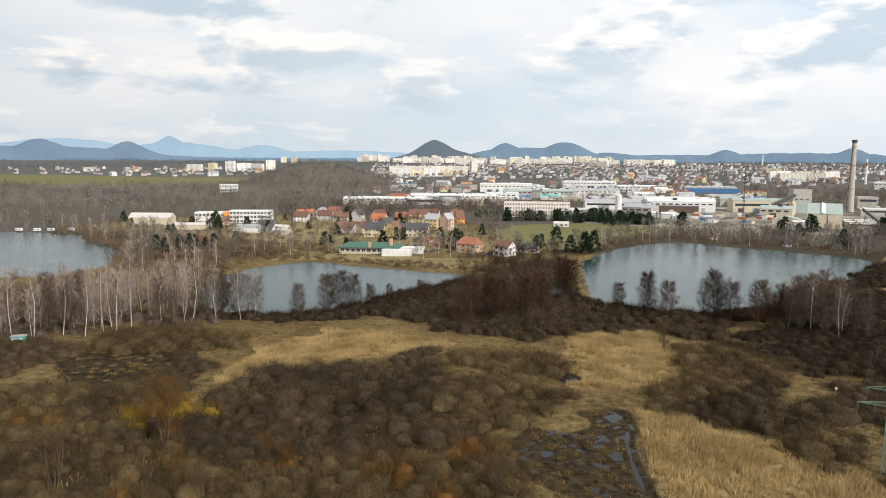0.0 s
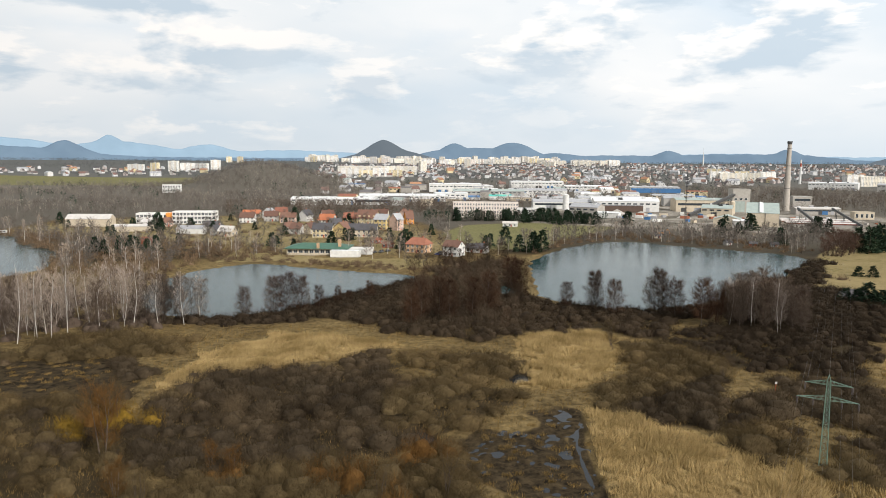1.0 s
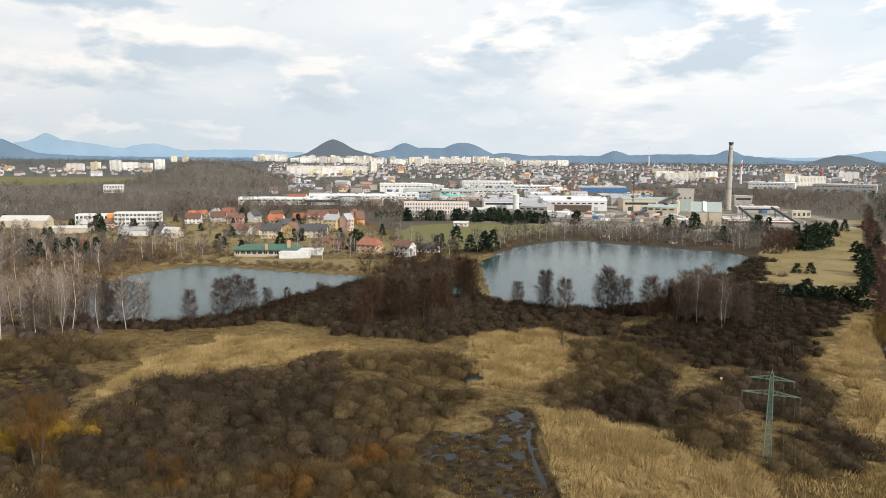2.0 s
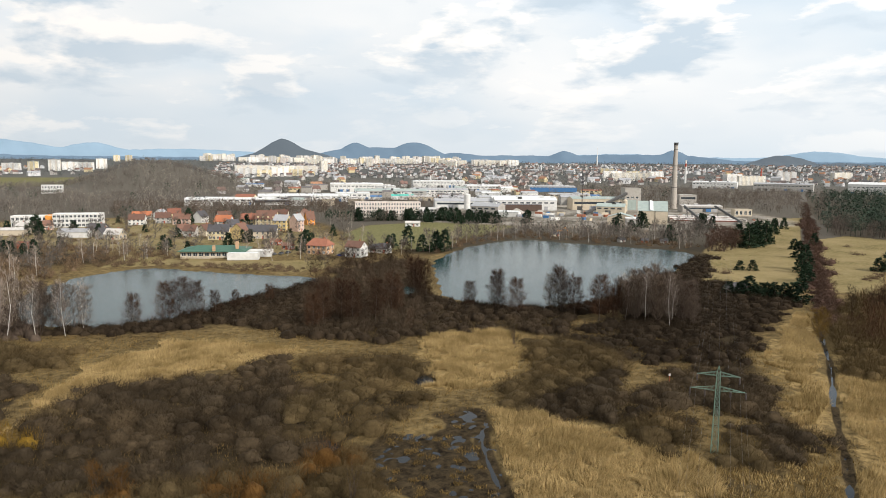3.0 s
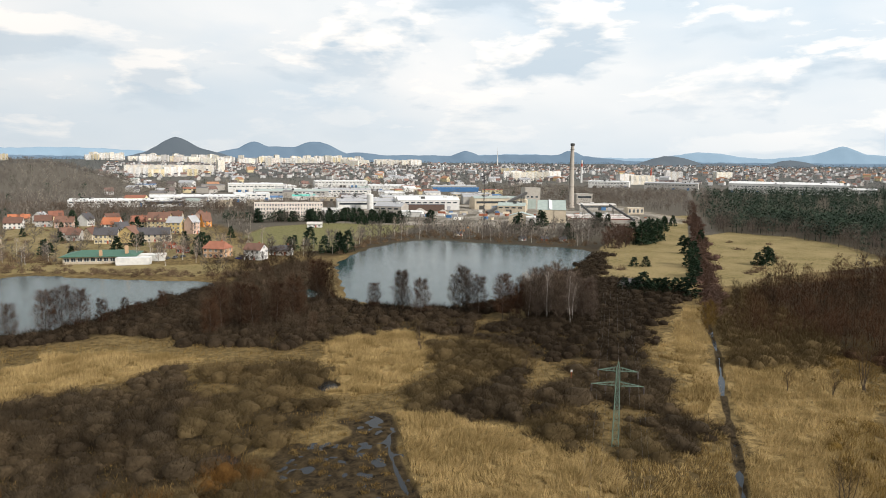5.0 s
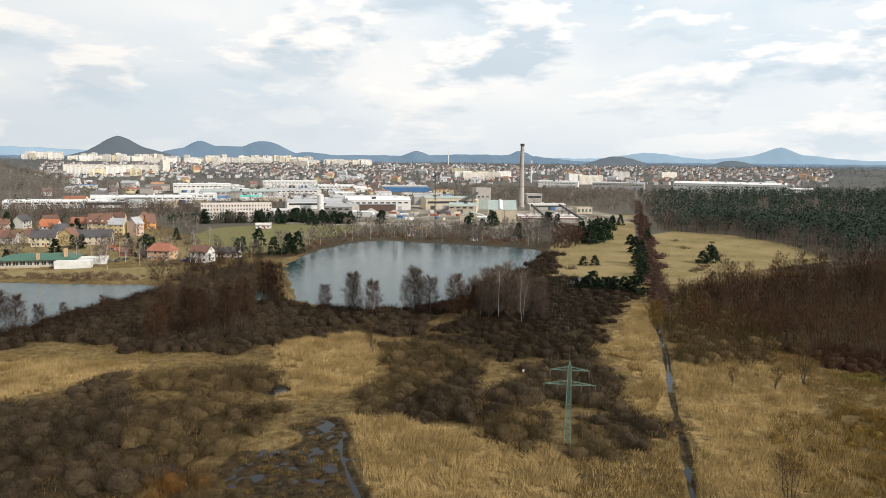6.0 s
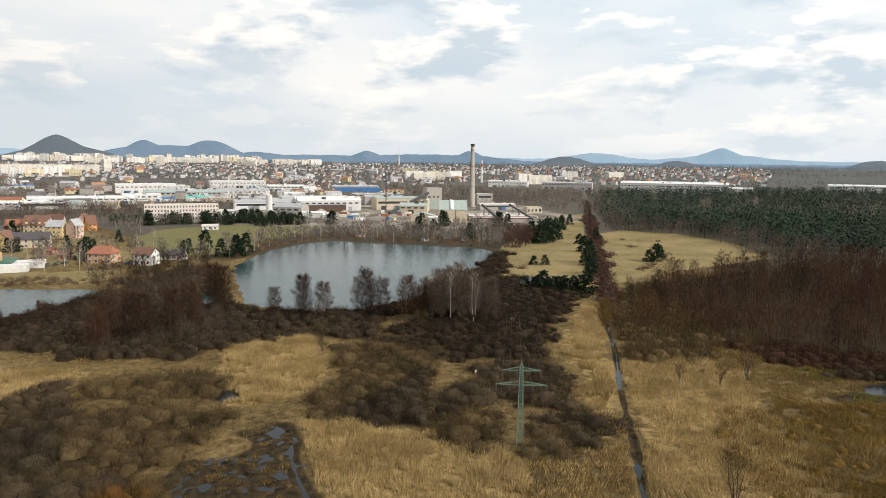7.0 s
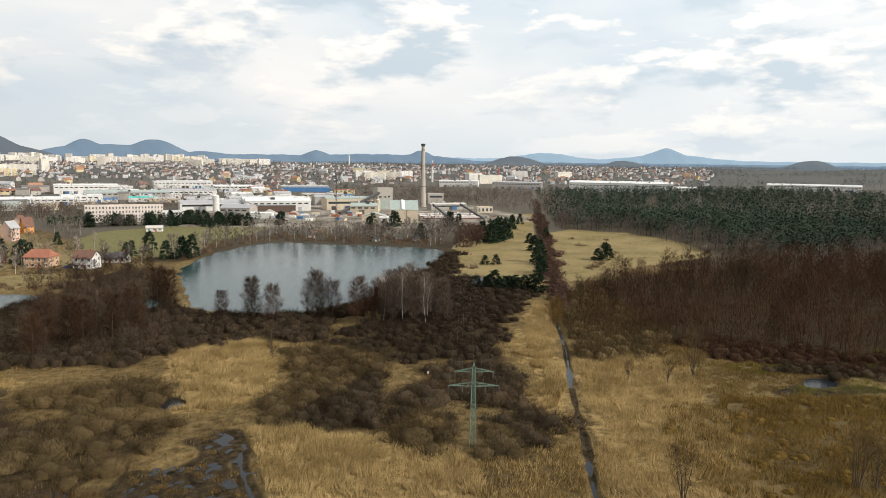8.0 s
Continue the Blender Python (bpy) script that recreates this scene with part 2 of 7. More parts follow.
def thing(name, x, y, z=0.0, turn=0.0, **tags):
    ob = new(name)
    ob.empty_display_size = 0.5
    ob.matrix_basis = pose(x, y, z, 0, 0, turn)
    return tagged(ob, **tags)


def sdf(px, py, poly):
    """Distance to a polygon's edge, negative inside."""
    px, py = np.asarray(px, float), np.asarray(py, float)
    d = np.full(px.shape, 1e9)
    inside = np.zeros(px.shape, bool)
    n = len(poly)
    for i in range(n):
        (ax, ay), (bx, by) = poly[i], poly[(i + 1) % n]
        ex, ey = bx - ax, by - ay
        k = np.clip(((px - ax) * ex + (py - ay) * ey) / (ex * ex + ey * ey), 0, 1)
        d = np.minimum(d, np.hypot(px - ax - k * ex, py - ay - k * ey))
        inside ^= ((ay > py) != (by > py)) & (px < ex * (py - ay) / (ey if ey else 1e-9) + ax)
    return np.where(inside, -d, d)


def rounded(poly, times=2):
    for _ in range(times):
        out = []
        for i, a in enumerate(poly):
            b = poly[(i + 1) % len(poly)]
            out += [(a[0] * 0.75 + b[0] * 0.25, a[1] * 0.75 + b[1] * 0.25), (a[0] * 0.25 + b[0] * 0.75, a[1] * 0.25 + b[1] * 0.75)]
        poly = out
    return poly


WAVES = [(rng.normal(0, 1, 2), rng.uniform(0, 6.28)) for _ in range(24)]


def wavy(x, y, size):
    """Smooth noise about -1 to 1 with bumps of that size in metres."""
    s = 0
    for (k, ph) in WAVES:
        s = s + np.sin((x * k[0] + y * k[1]) * 3.0 / size + ph)
    return s / 5.0


def smooth01(a, b, v):
    k = np.clip((v - a) / (b - a), 0, 1)
    return k * k * (3 - 2 * k)


# ---- plan ----
POND_A = rounded([(-108, 305), (-104, 350), (-86, 385), (-69, 387), (-53, 377), (-36, 366), (-18, 358), (-4, 352), (11, 346), (15, 337), (8, 328), (-4, 312), (-18, 295), (-28, 276), (-37, 261), (-50, 253), (-65, 252), (-80, 256), (-96, 272)])
POND_B = rounded([(60, 285), (66, 330), (72, 370), (79, 400), (96, 426), (118, 460), (145, 482), (165, 490), (184, 467), (200, 452), (216, 439), (230, 424), (245, 406), (234, 383), (193, 334), (153, 295), (116, 264), (92, 258), (72, 266)])
POND_C = rounded([(-420, 560), (-337, 541), (-292, 537), (-260, 520), (-256, 492), (-222, 462), (-203, 446), (-186, 405), (-172, 352), (-216, 325), (-300, 300), (-420, 400)])
POND_D = rounded([(34, 320), (46, 318), (56, 302), (54, 290), (47, 296), (40, 307)])
PUDDLE_A = rounded([(35.6, 152.5), (38.3, 155), (40.3, 149), (39.6, 142), (37.6, 139.5), (35.8, 144), (33.4, 147.6)])
PUDDLE_B = rounded([(29.6, 180), (33, 182.5), (35.6, 178), (34, 174), (30, 174.5)])
PUDDLE_D = rounded([(176, 110), (180, 115), (187, 115), (190, 110), (183, 107)])
PUDDLE_C = rounded([(2.6, 142), (6.2, 143.6), (8.6, 139.6), (7.4, 136), (3.8, 136.2)])
FLOOD = rounded([(35, 154), (41, 151), (40, 139), (37.5, 126), (35.5, 113), (27, 111), (16, 116), (10, 128), (13, 138), (21, 142.5), (29, 144), (32, 149)], 1)
STREAM = [(38.4, 142), (36.7, 135.5), (35.5, 127.5), (34.8, 120), (34.4, 112), (33, 95)]
DITCH = [(60, 60), (86, 93.4), (91.2, 100), (98.4, 109), (103.2, 115.2), (110.4, 124.8), (122.2, 140.4), (135.4, 156.4), (146, 169.5), (159, 187), (176, 210), (200, 242)]
DITCH_WET = [DITCH[:5], DITCH[6:11]]
DITCH_WAY = (616 / 998.0, 785 / 998.0)
MUD_A = [(-112, 196), (-92, 205), (-74, 203), (-63, 191), (-63, 177), (-70, 164), (-86, 166)]
MUD_B = [(165, 112), (178, 112), (196, 103), (192, 97), (172, 104)]

THICKET = {
    "centre": [(-52, 148), (-52, 163), (-47, 179), (-34, 187), (-14, 184), (-2, 179), (14, 179), (27, 169), (28, 158), (22, 147), (15, 143), (5, 141), (0, 130), (-16, 126), (-34, 124), (-50, 132)],
    "island": [(-14, 195), (-3, 202), (0, 189), (-7, 185)],
    "east_a": [(62, 179), (61, 168), (67, 165), (78, 160), (87, 182), (87, 198), (72, 201)],
    "east_b": [(48, 157), (49, 151), (57, 144), (67, 142), (73, 156), (60, 166), (52, 165)],
    "east_c": [(66, 134), (70, 129), (77, 129), (83, 140), (76, 145)],
    "east_d": [(81, 119), (86, 114), (95, 114), (103, 126), (92, 132)],
    "east_e": [(78, 151), (88, 146), (99, 139), (108, 143), (118, 158), (113, 172), (97, 172), (92, 162), (82, 158)],
    "north": [(3, 194), (10, 201), (28, 192), (29, 180), (16, 180)],
    "west_a": [(-104, 206), (-88, 203), (-72, 204), (-62, 208), (-66, 216), (-79, 226), (-98, 222)],
    "west_b": [(-152, 178), (-112, 176), (-106, 198), (-122, 213), (-152, 213)],
}
SCRUB_E = [(86, 208), (92, 182), (108, 180), (121, 170), (131, 186), (150, 208), (166, 224), (155, 247), (96, 223)]
BELT = [(-80, 244), (-55, 241), (-27, 251), (-10, 243), (4, 229), (27, 215), (39, 222), (71, 227), (85, 213), (100, 236), (97, 250), (60, 262), (47, 270), (30, 298), (4, 296), (-16, 276), (-28, 262), (-49, 248), (-83, 251)]
BETWEEN = [(3, 240), (39, 225), (53, 273), (64, 370), (66, 398), (30, 385), (17, 350), (6, 306)]
SHORE_B = [(58, 300), (60, 278), (72, 263), (92, 255), (116, 261), (153, 292), (193, 331), (233, 381), (240, 376), (202, 320), (160, 278), (118, 246), (90, 242), (60, 258), (48, 282)]
SHORE_A = [(-80, 254), (-65, 250), (-50, 251), (-37, 259), (-28, 274), (-18, 292), (-4, 309), (8, 326), (14, 322), (4, 298), (-10, 274), (-22, 254), (-38, 244), (-60, 240)]
BAND = [(108, 216), (128, 204), (170, 227), (196, 250), (203, 275), (190, 302), (160, 288), (132, 257)]
WILLOWS_W = [(-108, 104), (-40, 104), (-40, 125), (-55, 150), (-68, 166), (-105, 168)]
BRUSH_S = [(-40, 100), (-36, 122), (-16, 124), (0, 128), (12, 136), (14, 118), (10, 100)]
BRUSH_E = [(100, 74), (114, 100), (128, 116), (152, 116), (190, 92), (185, 55), (120, 55)]
ALDER_WOOD = [(144, 158), (157, 152), (172, 162), (184, 160), (183, 138), (194, 122), (206, 100), (270, 70), (450, 195), (425, 240), (360, 264), (290, 268), (240, 256), (200, 226)]
PINE_WOOD = [(850, 1060), (560, 690), (408, 478), (436, 434), (422, 372), (385, 318), (430, 230), (800, 260), (1300, 560), (1500, 880), (1180, 1080)]
MEADOWS = [
    [(168, 262), (203, 252), (234, 294), (310, 387), (420, 527), (515, 640), (460, 645), (405, 560), (300, 460), (256, 410), (240, 378)],
    [(219, 268), (292, 355), (372, 454), (418, 476), (446, 436), (432, 372), (398, 316), (380, 296), (299, 285), (250, 258)],
    [(-95, 395), (-60, 395), (0, 362), (18, 372), (20, 400), (-30, 405), (-95, 440)],
]
SEDGE = [(75, 121), (84, 114), (96, 115), (100, 111), (86, 92), (70, 76), (53, 82), (60, 99), (69, 112)]
REEDS = [
    [(-62, 148), (-54, 164), (-57, 190), (-51, 207), (-34, 227), (-10, 222), (4, 212), (-14, 198), (-37, 188), (-50, 174)],
    [(31, 172), (37, 200), (39, 220), (58, 227), (76, 214), (64, 194), (48, 168)],
    [(37, 96), (38, 135), (44, 151), (50, 152), (59, 140), (66, 126), (77, 120), (66, 98), (56, 80), (40, 80)],
    [(72, 73), (102, 110), (126, 142), (145, 166), (170, 162), (160, 135), (139, 108), (119, 84), (92, 58)],
    [(96, 116), (110, 141), (122, 151), (138, 182), (170, 220), (184, 234), (187, 226), (150, 180), (104, 119)],
]
GREEN = [(40, 440), (92, 446), (112, 480), (136, 515), (190, 590), (120, 640), (60, 610), (36, 540)]
FIELD = [(-1500, 1500), (-360, 1500), (-330, 1800), (-500, 2000), (-1700, 2050)]
WORKS = [(95, 640), (300, 520), (470, 560), (560, 860), (420, 900), (200, 860), (60, 740)]
VILLAGE = [(-300, 560), (-60, 420), (60, 410), (40, 520), (20, 640), (-130, 720), (-300, 680)]


def near_line(x, y, line):
    d = np.full(np.shape(x), 1e9)
    for (ax, ay), (bx, by) in zip(line, line[1:]):
        ex, ey = bx - ax, by - ay
        k = np.clip(((x - ax) * ex + (y - ay) * ey) / (ex * ex + ey * ey), 0, 1)
        d = np.minimum(d, np.hypot(x - ax - k * ex, y - ay - k * ey))
    return d


def base_z(x, y):
    """The lie of the land, without the water's hollows."""
    x, y = np.asarray(x, float), np.asarray(y, float)
    r = np.hypot(x, y)
    z = 0.42 + 0.14 * wavy(x, y, 14) + 46 * smooth01(1400, 4700, r)
    z = z + 42 * np.exp(-(((x + 262) / 92) ** 2 + ((y - 1340) / 120) ** 2)) + 20 * np.exp(-(((x + 165) / 85) ** 2 + ((y - 1400) / 120) ** 2))
    return np.where(r > 1000, z + 1.5 * wavy(x, y, 420) * smooth01(1000, 2500, r), z)


def ground_z(x, y):
    x, y = np.asarray(x, float), np.asarray(y, float)
    z = base_z(x, y)
    edge = 1.2 * wavy(x, y, 9) + 0.6 * wavy(y, x, 4)
    for p in (POND_A, POND_B, POND_C, POND_D):
        d = sdf(x, y, p) + edge
        z = np.where(d < 5, np.minimum(z, np.maximum(-1.6, 0.12 * d)), z)
    for p in (PUDDLE_A, PUDDLE_B, PUDDLE_C, PUDDLE_D):
        d = sdf(x, y, p) + 0.4 * wavy(x, y, 3)
        z = np.where(d < 1.5, np.minimum(z, np.maximum(-0.5, 0.3 * d)), z)
    d = sdf(x, y, FLOOD)
    z = np.where(d < 0, 0.15 + 0.15 * wavy(x, y, 6.0) + 0.16 * wavy(y, -x, 2.2), z)
    d = near_line(x, y, STREAM) - 0.3 - 0.3 * wavy(x, y, 6)
    z = np.where(d < 1.2, np.minimum(z, np.maximum(-0.4, 0.35 * d)), z)
    d = np.minimum(near_line(x, y, DITCH_WET[0]), near_line(x, y, DITCH_WET[1])) - 0.28 - 0.35 * wavy(x, y, 9) - 0.2 * wavy(y, x, 4)
    return np.where(d < 1.5, np.minimum(z, np.maximum(-0.5, 0.4 * d)), z)


GX, GY = np.meshgrid(np.arange(-300, 480, 2.0), np.arange(40, 500, 2.0), indexing="ij")
GZ = ground_z(GX, GY)


def spot_z(x, y):
    """The ground's height near a place."""
    i, j = int((x + 300) / 2), int((y - 40) / 2)
    if 0 <= i < GZ.shape[0] - 1 and 0 <= j < GZ.shape[1] - 1:
        return float(GZ[i:i + 2, j:j + 2].min())
    return float(base_z(np.array([x]), np.array([y]))[0])


# ---- ground ----
def build_ground():
    az = np.radians(np.concatenate([np.arange(-48, 0, 0.42), np.arange(0, 20, 0.16), np.arange(20, 35, 0.42), np.arange(35, 43.5, 0.1), np.arange(43.5, 84, 0.42), np.arange(84, 312, 4.0)]))
    rings = np.concatenate([30 * 1.03 ** np.arange(0, 38), 92.2 * 1.0085 ** np.arange(0, 110), 234 * 1.0185 ** np.arange(0, 170)])
    rings = rings[rings < 4930]
    na, nr = len(az), len(rings)
    gx, gy = np.outer(rings, np.sin(az)), np.outer(rings, np.cos(az))
    x, y = np.concatenate([[0], gx.ravel()]), np.concatenate([[0], gy.ravel()])
    z = ground_z(x, y)
    i, j = np.meshgrid(np.arange(nr - 1), np.arange(na), indexing="ij")
    a, b = 1 + i * na + j, 1 + i * na + (j + 1) % na
    quads = np.stack([a, a + na, b + na, b], -1).reshape(-1, 4)
    k = np.arange(na)
    hub = np.stack([np.zeros(na, int), 1 + k, 1 + (k + 1) % na, np.zeros(na, int)], -1)
    me = bpy.data.meshes.new("ground")
    V, F3 = np.stack([x, y, z], -1).astype(np.float32), np.concatenate([quads[:, [0, 1, 2]], quads[:, [0, 2, 3]], hub[:, :3]])
    me = mesh_of("ground", V, F3, M["ground"], smooth=True)

    def cover(polys, soft):
        m = np.zeros(len(x))
        for p in polys:
            d = sdf(x, y, p)
            d = np.where(np.hypot(x, y) < 420, d + 2.2 * wavy(x, y, 17) + 1.5 * wavy(y, x, 7), d)
            m = np.maximum(m, 1 - smooth01(-soft, soft, d))
        return m

    r = np.hypot(x, y)
    straw = cover(REEDS, 4)
    grass = np.maximum(cover(MEADOWS, 3), cover([VILLAGE], 30) * 0.62)
    for p in (POND_A, POND_B, POND_C):
        d = sdf(x, y, p)
        grass = np.maximum(grass, 0.45 * np.exp(-((d - 3) / 4) ** 2))
    mud = np.maximum(np.maximum(cover([FLOOD], 4) * 1.2, cover([MUD_A, MUD_B], 3) * 1.15), 0.8 * (1 - smooth01(0.8, 3.0, near_line(x, y, STREAM))))
    mud = np.maximum(mud, 0.8 * (1 - smooth01(0.3, 1.2, near_line(x, y, DITCH) + 0.5 * wavy(x, y, 9))))
    for p in (PUDDLE_A, PUDDLE_B, PUDDLE_C, PUDDLE_D):
        mud = np.maximum(mud, 0.7 * (1 - smooth01(0, 4, sdf(x, y, p))))
    # under thickets this channel is painted shade between bushes; under sedge, wet ground
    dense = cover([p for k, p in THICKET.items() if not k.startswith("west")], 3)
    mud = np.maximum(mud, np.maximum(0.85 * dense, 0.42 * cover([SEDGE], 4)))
    # same dark tone, weaker, beneath woods and bank belts
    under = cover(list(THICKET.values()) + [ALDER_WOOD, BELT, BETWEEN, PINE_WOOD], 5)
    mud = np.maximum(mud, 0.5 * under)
    pave = np.maximum(cover([WORKS], 25) * 0.62, cover([VILLAGE], 30) * 0.34)
    field = np.maximum(cover([FIELD], 40), cover([GREEN], 10) * 0.9)
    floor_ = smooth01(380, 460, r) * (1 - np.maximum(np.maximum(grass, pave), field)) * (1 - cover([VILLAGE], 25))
    # dark floor under scrub and woods: litter plus painted shade
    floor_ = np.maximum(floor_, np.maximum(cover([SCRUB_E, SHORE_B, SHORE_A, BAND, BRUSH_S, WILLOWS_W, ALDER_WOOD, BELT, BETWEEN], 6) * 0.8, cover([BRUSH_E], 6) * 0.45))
    # alpha of cover: painted haze by distance; alpha of cover2: paler floor by distance
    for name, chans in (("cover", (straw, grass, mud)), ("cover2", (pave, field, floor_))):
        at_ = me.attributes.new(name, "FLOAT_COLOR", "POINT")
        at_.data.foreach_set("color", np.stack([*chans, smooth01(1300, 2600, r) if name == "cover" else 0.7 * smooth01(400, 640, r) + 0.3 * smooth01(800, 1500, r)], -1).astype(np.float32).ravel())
    tagged(new("ground", me), "brown wet meadow and scrub ground with straw patches", "ground", kind="structure")


build_ground()


def water_sheet(name, poly, mat, label, grow=1.0, z=0.0):
    bm = bmesh.new()
    cx, cy = sum(p[0] for p in poly) / len(poly), sum(p[1] for p in poly) / len(poly)
    bm.faces.new([bm.verts.new((p[0] + (p[0] - cx) / math.hypot(p[0] - cx, p[1] - cy) * grow, p[1] + (p[1] - cy) / math.hypot(p[0] - cx, p[1] - cy) * grow, z)) for p in poly])
    bmesh.ops.triangulate(bm, faces=bm.faces[:])
    bmesh.ops.recalc_face_normals(bm, faces=bm.faces[:])
    me = bpy.data.meshes.new(name)
    bm.to_mesh(me)
    bm.free()
    if me.polygons[0].normal.z < 0:
        me.flip_normals()
    me.materials.append(mat)
    tagged(new(name, me), label, "water", kind="structure")


def strip(line, half):
    a, b = [], []
    for i, p in enumerate(line):
        q, w = line[max(i - 1, 0)], line[min(i + 1, len(line) - 1)]
        dx, dy = w[0] - q[0], w[1] - q[1]
        k = half / math.hypot(dx, dy)
        a.append((p[0] - dy * k, p[1] + dx * k))
        b.append((p[0] + dy * k, p[1] - dx * k))
    return a + b[::-1]


water_sheet("water_pond", POND_A, M["water"], "grey-blue pond water with faint ripples", 2.5)
water_sheet("water_lake", POND_B, M["water"], "grey-blue lake water below the works", 2.5)
water_sheet("water_fishpond", POND_C, M["water"], "pale fish pond water behind birches", 2.5)
water_sheet("water_channel", POND_D, M["water"], "narrow water between dark bushes", 2.0)
water_sheet("water_puddle", PUDDLE_A, M["puddle"], "dark puddle in the marsh", 1.0)
water_sheet("water_pool", PUDDLE_B, M["puddle"], "small round pool in the marsh", 1.0)
water_sheet("water_backwater", PUDDLE_C, M["puddle"], "dark backwater at the willow thicket's foot", 1.0)
water_sheet("water_marsh_pool", PUDDLE_D, M["puddle"], "dark marsh pool before the alder wood", 1.0)
water_sheet("water_flood", FLOOD, M["puddle"], "shallow flood water among mud hummocks", 0.0, 0.005)
water_sheet("water_stream", strip(STREAM, 1.6), M["puddle"], "narrow dark stream through reeds", 0.0, 0.003)
water_sheet("water_ditch", strip(DITCH[:11], 2.2), M["puddle"], "straight drainage ditch with dark water", 0.0, 0.003)

# ---- far hills ----
def ridge(name, near, far, humps, floor, mat, label, lo=-50, hi=86, step=0.25, rough=0.03):
    """A range of hills: humps as heading, height angle and half width in degrees, seen from over the wet meadow."""
    az = np.arange(lo, hi, step)
    el = np.full(len(az), floor)
    for a, e, w, sharp in humps:
        el = np.maximum(el, floor + (e - floor) * np.exp(-(np.abs(az - a) / w) ** sharp))
    el = el + rough * (np.sin(az * 3.1) * 0.5 + np.sin(az * 7.7 + 1) * 0.3 + np.sin(az * 17.3) * 0.2)
    rows = []
    for k in np.linspace(0, 1, 9):
        r = near + (far - near) * k
        shape = k ** 0.8
        top = 56 + np.tan(np.radians(el)) * far
        base = 56 + near * np.tan(np.radians(-0.35))
        z = base + (top - base) * shape + (12 * np.sin(az * 5 + k * 4) * k * (1 - k) if step < 0.3 else 0)
        rows.append(np.stack([r * np.sin(np.radians(az)), r * np.cos(np.radians(az)), z], -1))
    rows.append(rows[-1] * np.array([1.01, 1.01, 0.6]))
    n = len(az)
    V = np.concatenate(rows)
    i, j = np.meshgrid(np.arange(len(rows) - 1), np.arange(n - 1), indexing="ij")
    a = (i * n + j).ravel()
    F = np.stack([a, a + 1, a + n + 1, a + n], -1)
    tagged(new(name, mesh_of(name, V, F, mat, smooth=True)), label, "hills", kind="structure")


# Hill material: distance haze is painted in as bluish colour and emission.
def hazy_hill_material(name, col, haze_glow):
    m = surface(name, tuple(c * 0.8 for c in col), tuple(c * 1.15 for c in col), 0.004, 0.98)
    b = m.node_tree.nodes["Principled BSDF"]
    b.inputs["Emission Color"].default_value = (*haze_glow, 1)
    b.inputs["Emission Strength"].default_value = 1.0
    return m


M["range_far"] = hazy_hill_material("range_far", (0.10, 0.13, 0.155), (0.235, 0.34, 0.435))
M["range_mid"] = hazy_hill_material("range_mid", (0.07, 0.09, 0.105), (0.10, 0.16, 0.235))
M["range_near"] = hazy_hill_material("range_near", (0.04, 0.045, 0.045), (0.10, 0.125, 0.155))
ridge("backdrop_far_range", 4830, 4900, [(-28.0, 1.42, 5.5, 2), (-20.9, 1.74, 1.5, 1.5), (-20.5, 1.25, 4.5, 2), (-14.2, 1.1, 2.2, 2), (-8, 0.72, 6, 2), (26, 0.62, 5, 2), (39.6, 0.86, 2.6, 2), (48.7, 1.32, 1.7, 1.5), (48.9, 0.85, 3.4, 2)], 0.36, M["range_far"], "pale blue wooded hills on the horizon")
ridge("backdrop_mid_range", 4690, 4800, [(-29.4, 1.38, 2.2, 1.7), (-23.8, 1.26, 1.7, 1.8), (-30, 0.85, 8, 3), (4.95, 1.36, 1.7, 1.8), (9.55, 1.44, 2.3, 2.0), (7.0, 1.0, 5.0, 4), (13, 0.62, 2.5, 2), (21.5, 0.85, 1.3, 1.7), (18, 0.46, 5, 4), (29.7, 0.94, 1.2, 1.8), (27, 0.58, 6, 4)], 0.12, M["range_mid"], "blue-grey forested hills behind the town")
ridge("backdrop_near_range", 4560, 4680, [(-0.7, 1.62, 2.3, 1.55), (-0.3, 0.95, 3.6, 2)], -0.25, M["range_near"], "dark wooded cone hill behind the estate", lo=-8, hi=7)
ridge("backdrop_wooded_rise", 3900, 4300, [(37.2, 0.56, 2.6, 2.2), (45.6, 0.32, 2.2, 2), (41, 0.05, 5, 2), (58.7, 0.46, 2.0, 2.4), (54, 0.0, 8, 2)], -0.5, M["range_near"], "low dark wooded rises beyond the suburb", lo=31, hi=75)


# ---- vegetation ----
def twigs(base, way, length, width, facing=None):
    """One thin tapering blade a twig; facing: the way its flat side looks, roughly."""
    n = len(base)
    way = way / np.linalg.norm(way, axis=1, keepdims=True)
    side = np.cross(way, rng.normal(0, 1, (n, 3)) if facing is None else facing + rng.normal(0, 0.35, (n, 3)))
    side /= np.linalg.norm(side, axis=1, keepdims=True) + 1e-9
    h = side * (np.asarray(width).reshape(-1, 1) / 2)
    V = np.stack([base - h, base + h, base + way * np.asarray(length).reshape(-1, 1)], 1).reshape(-1, 3)
    return V, np.arange(3 * n).reshape(-1, 3)


def cone_between(a, b, ra, rb, n=5):
    a, b = np.asarray(a, float), np.asarray(b, float)
    w = (b - a) / np.linalg.norm(b - a)
    u = np.cross(w, (0.3, 0.9, 0.2))
    u /= np.linalg.norm(u)
    v = np.cross(w, u)
    ang = np.arange(n) * 2 * np.pi / n
    ring = np.outer(np.cos(ang), u) + np.outer(np.sin(ang), v)
    V = np.concatenate([a + ring * ra, b + ring * rb])
    k = np.arange(n)
    return V, np.concatenate([np.stack([k, (k + 1) % n, n + (k + 1) % n], -1), np.stack([k, n + (k + 1) % n, n + k], -1)])


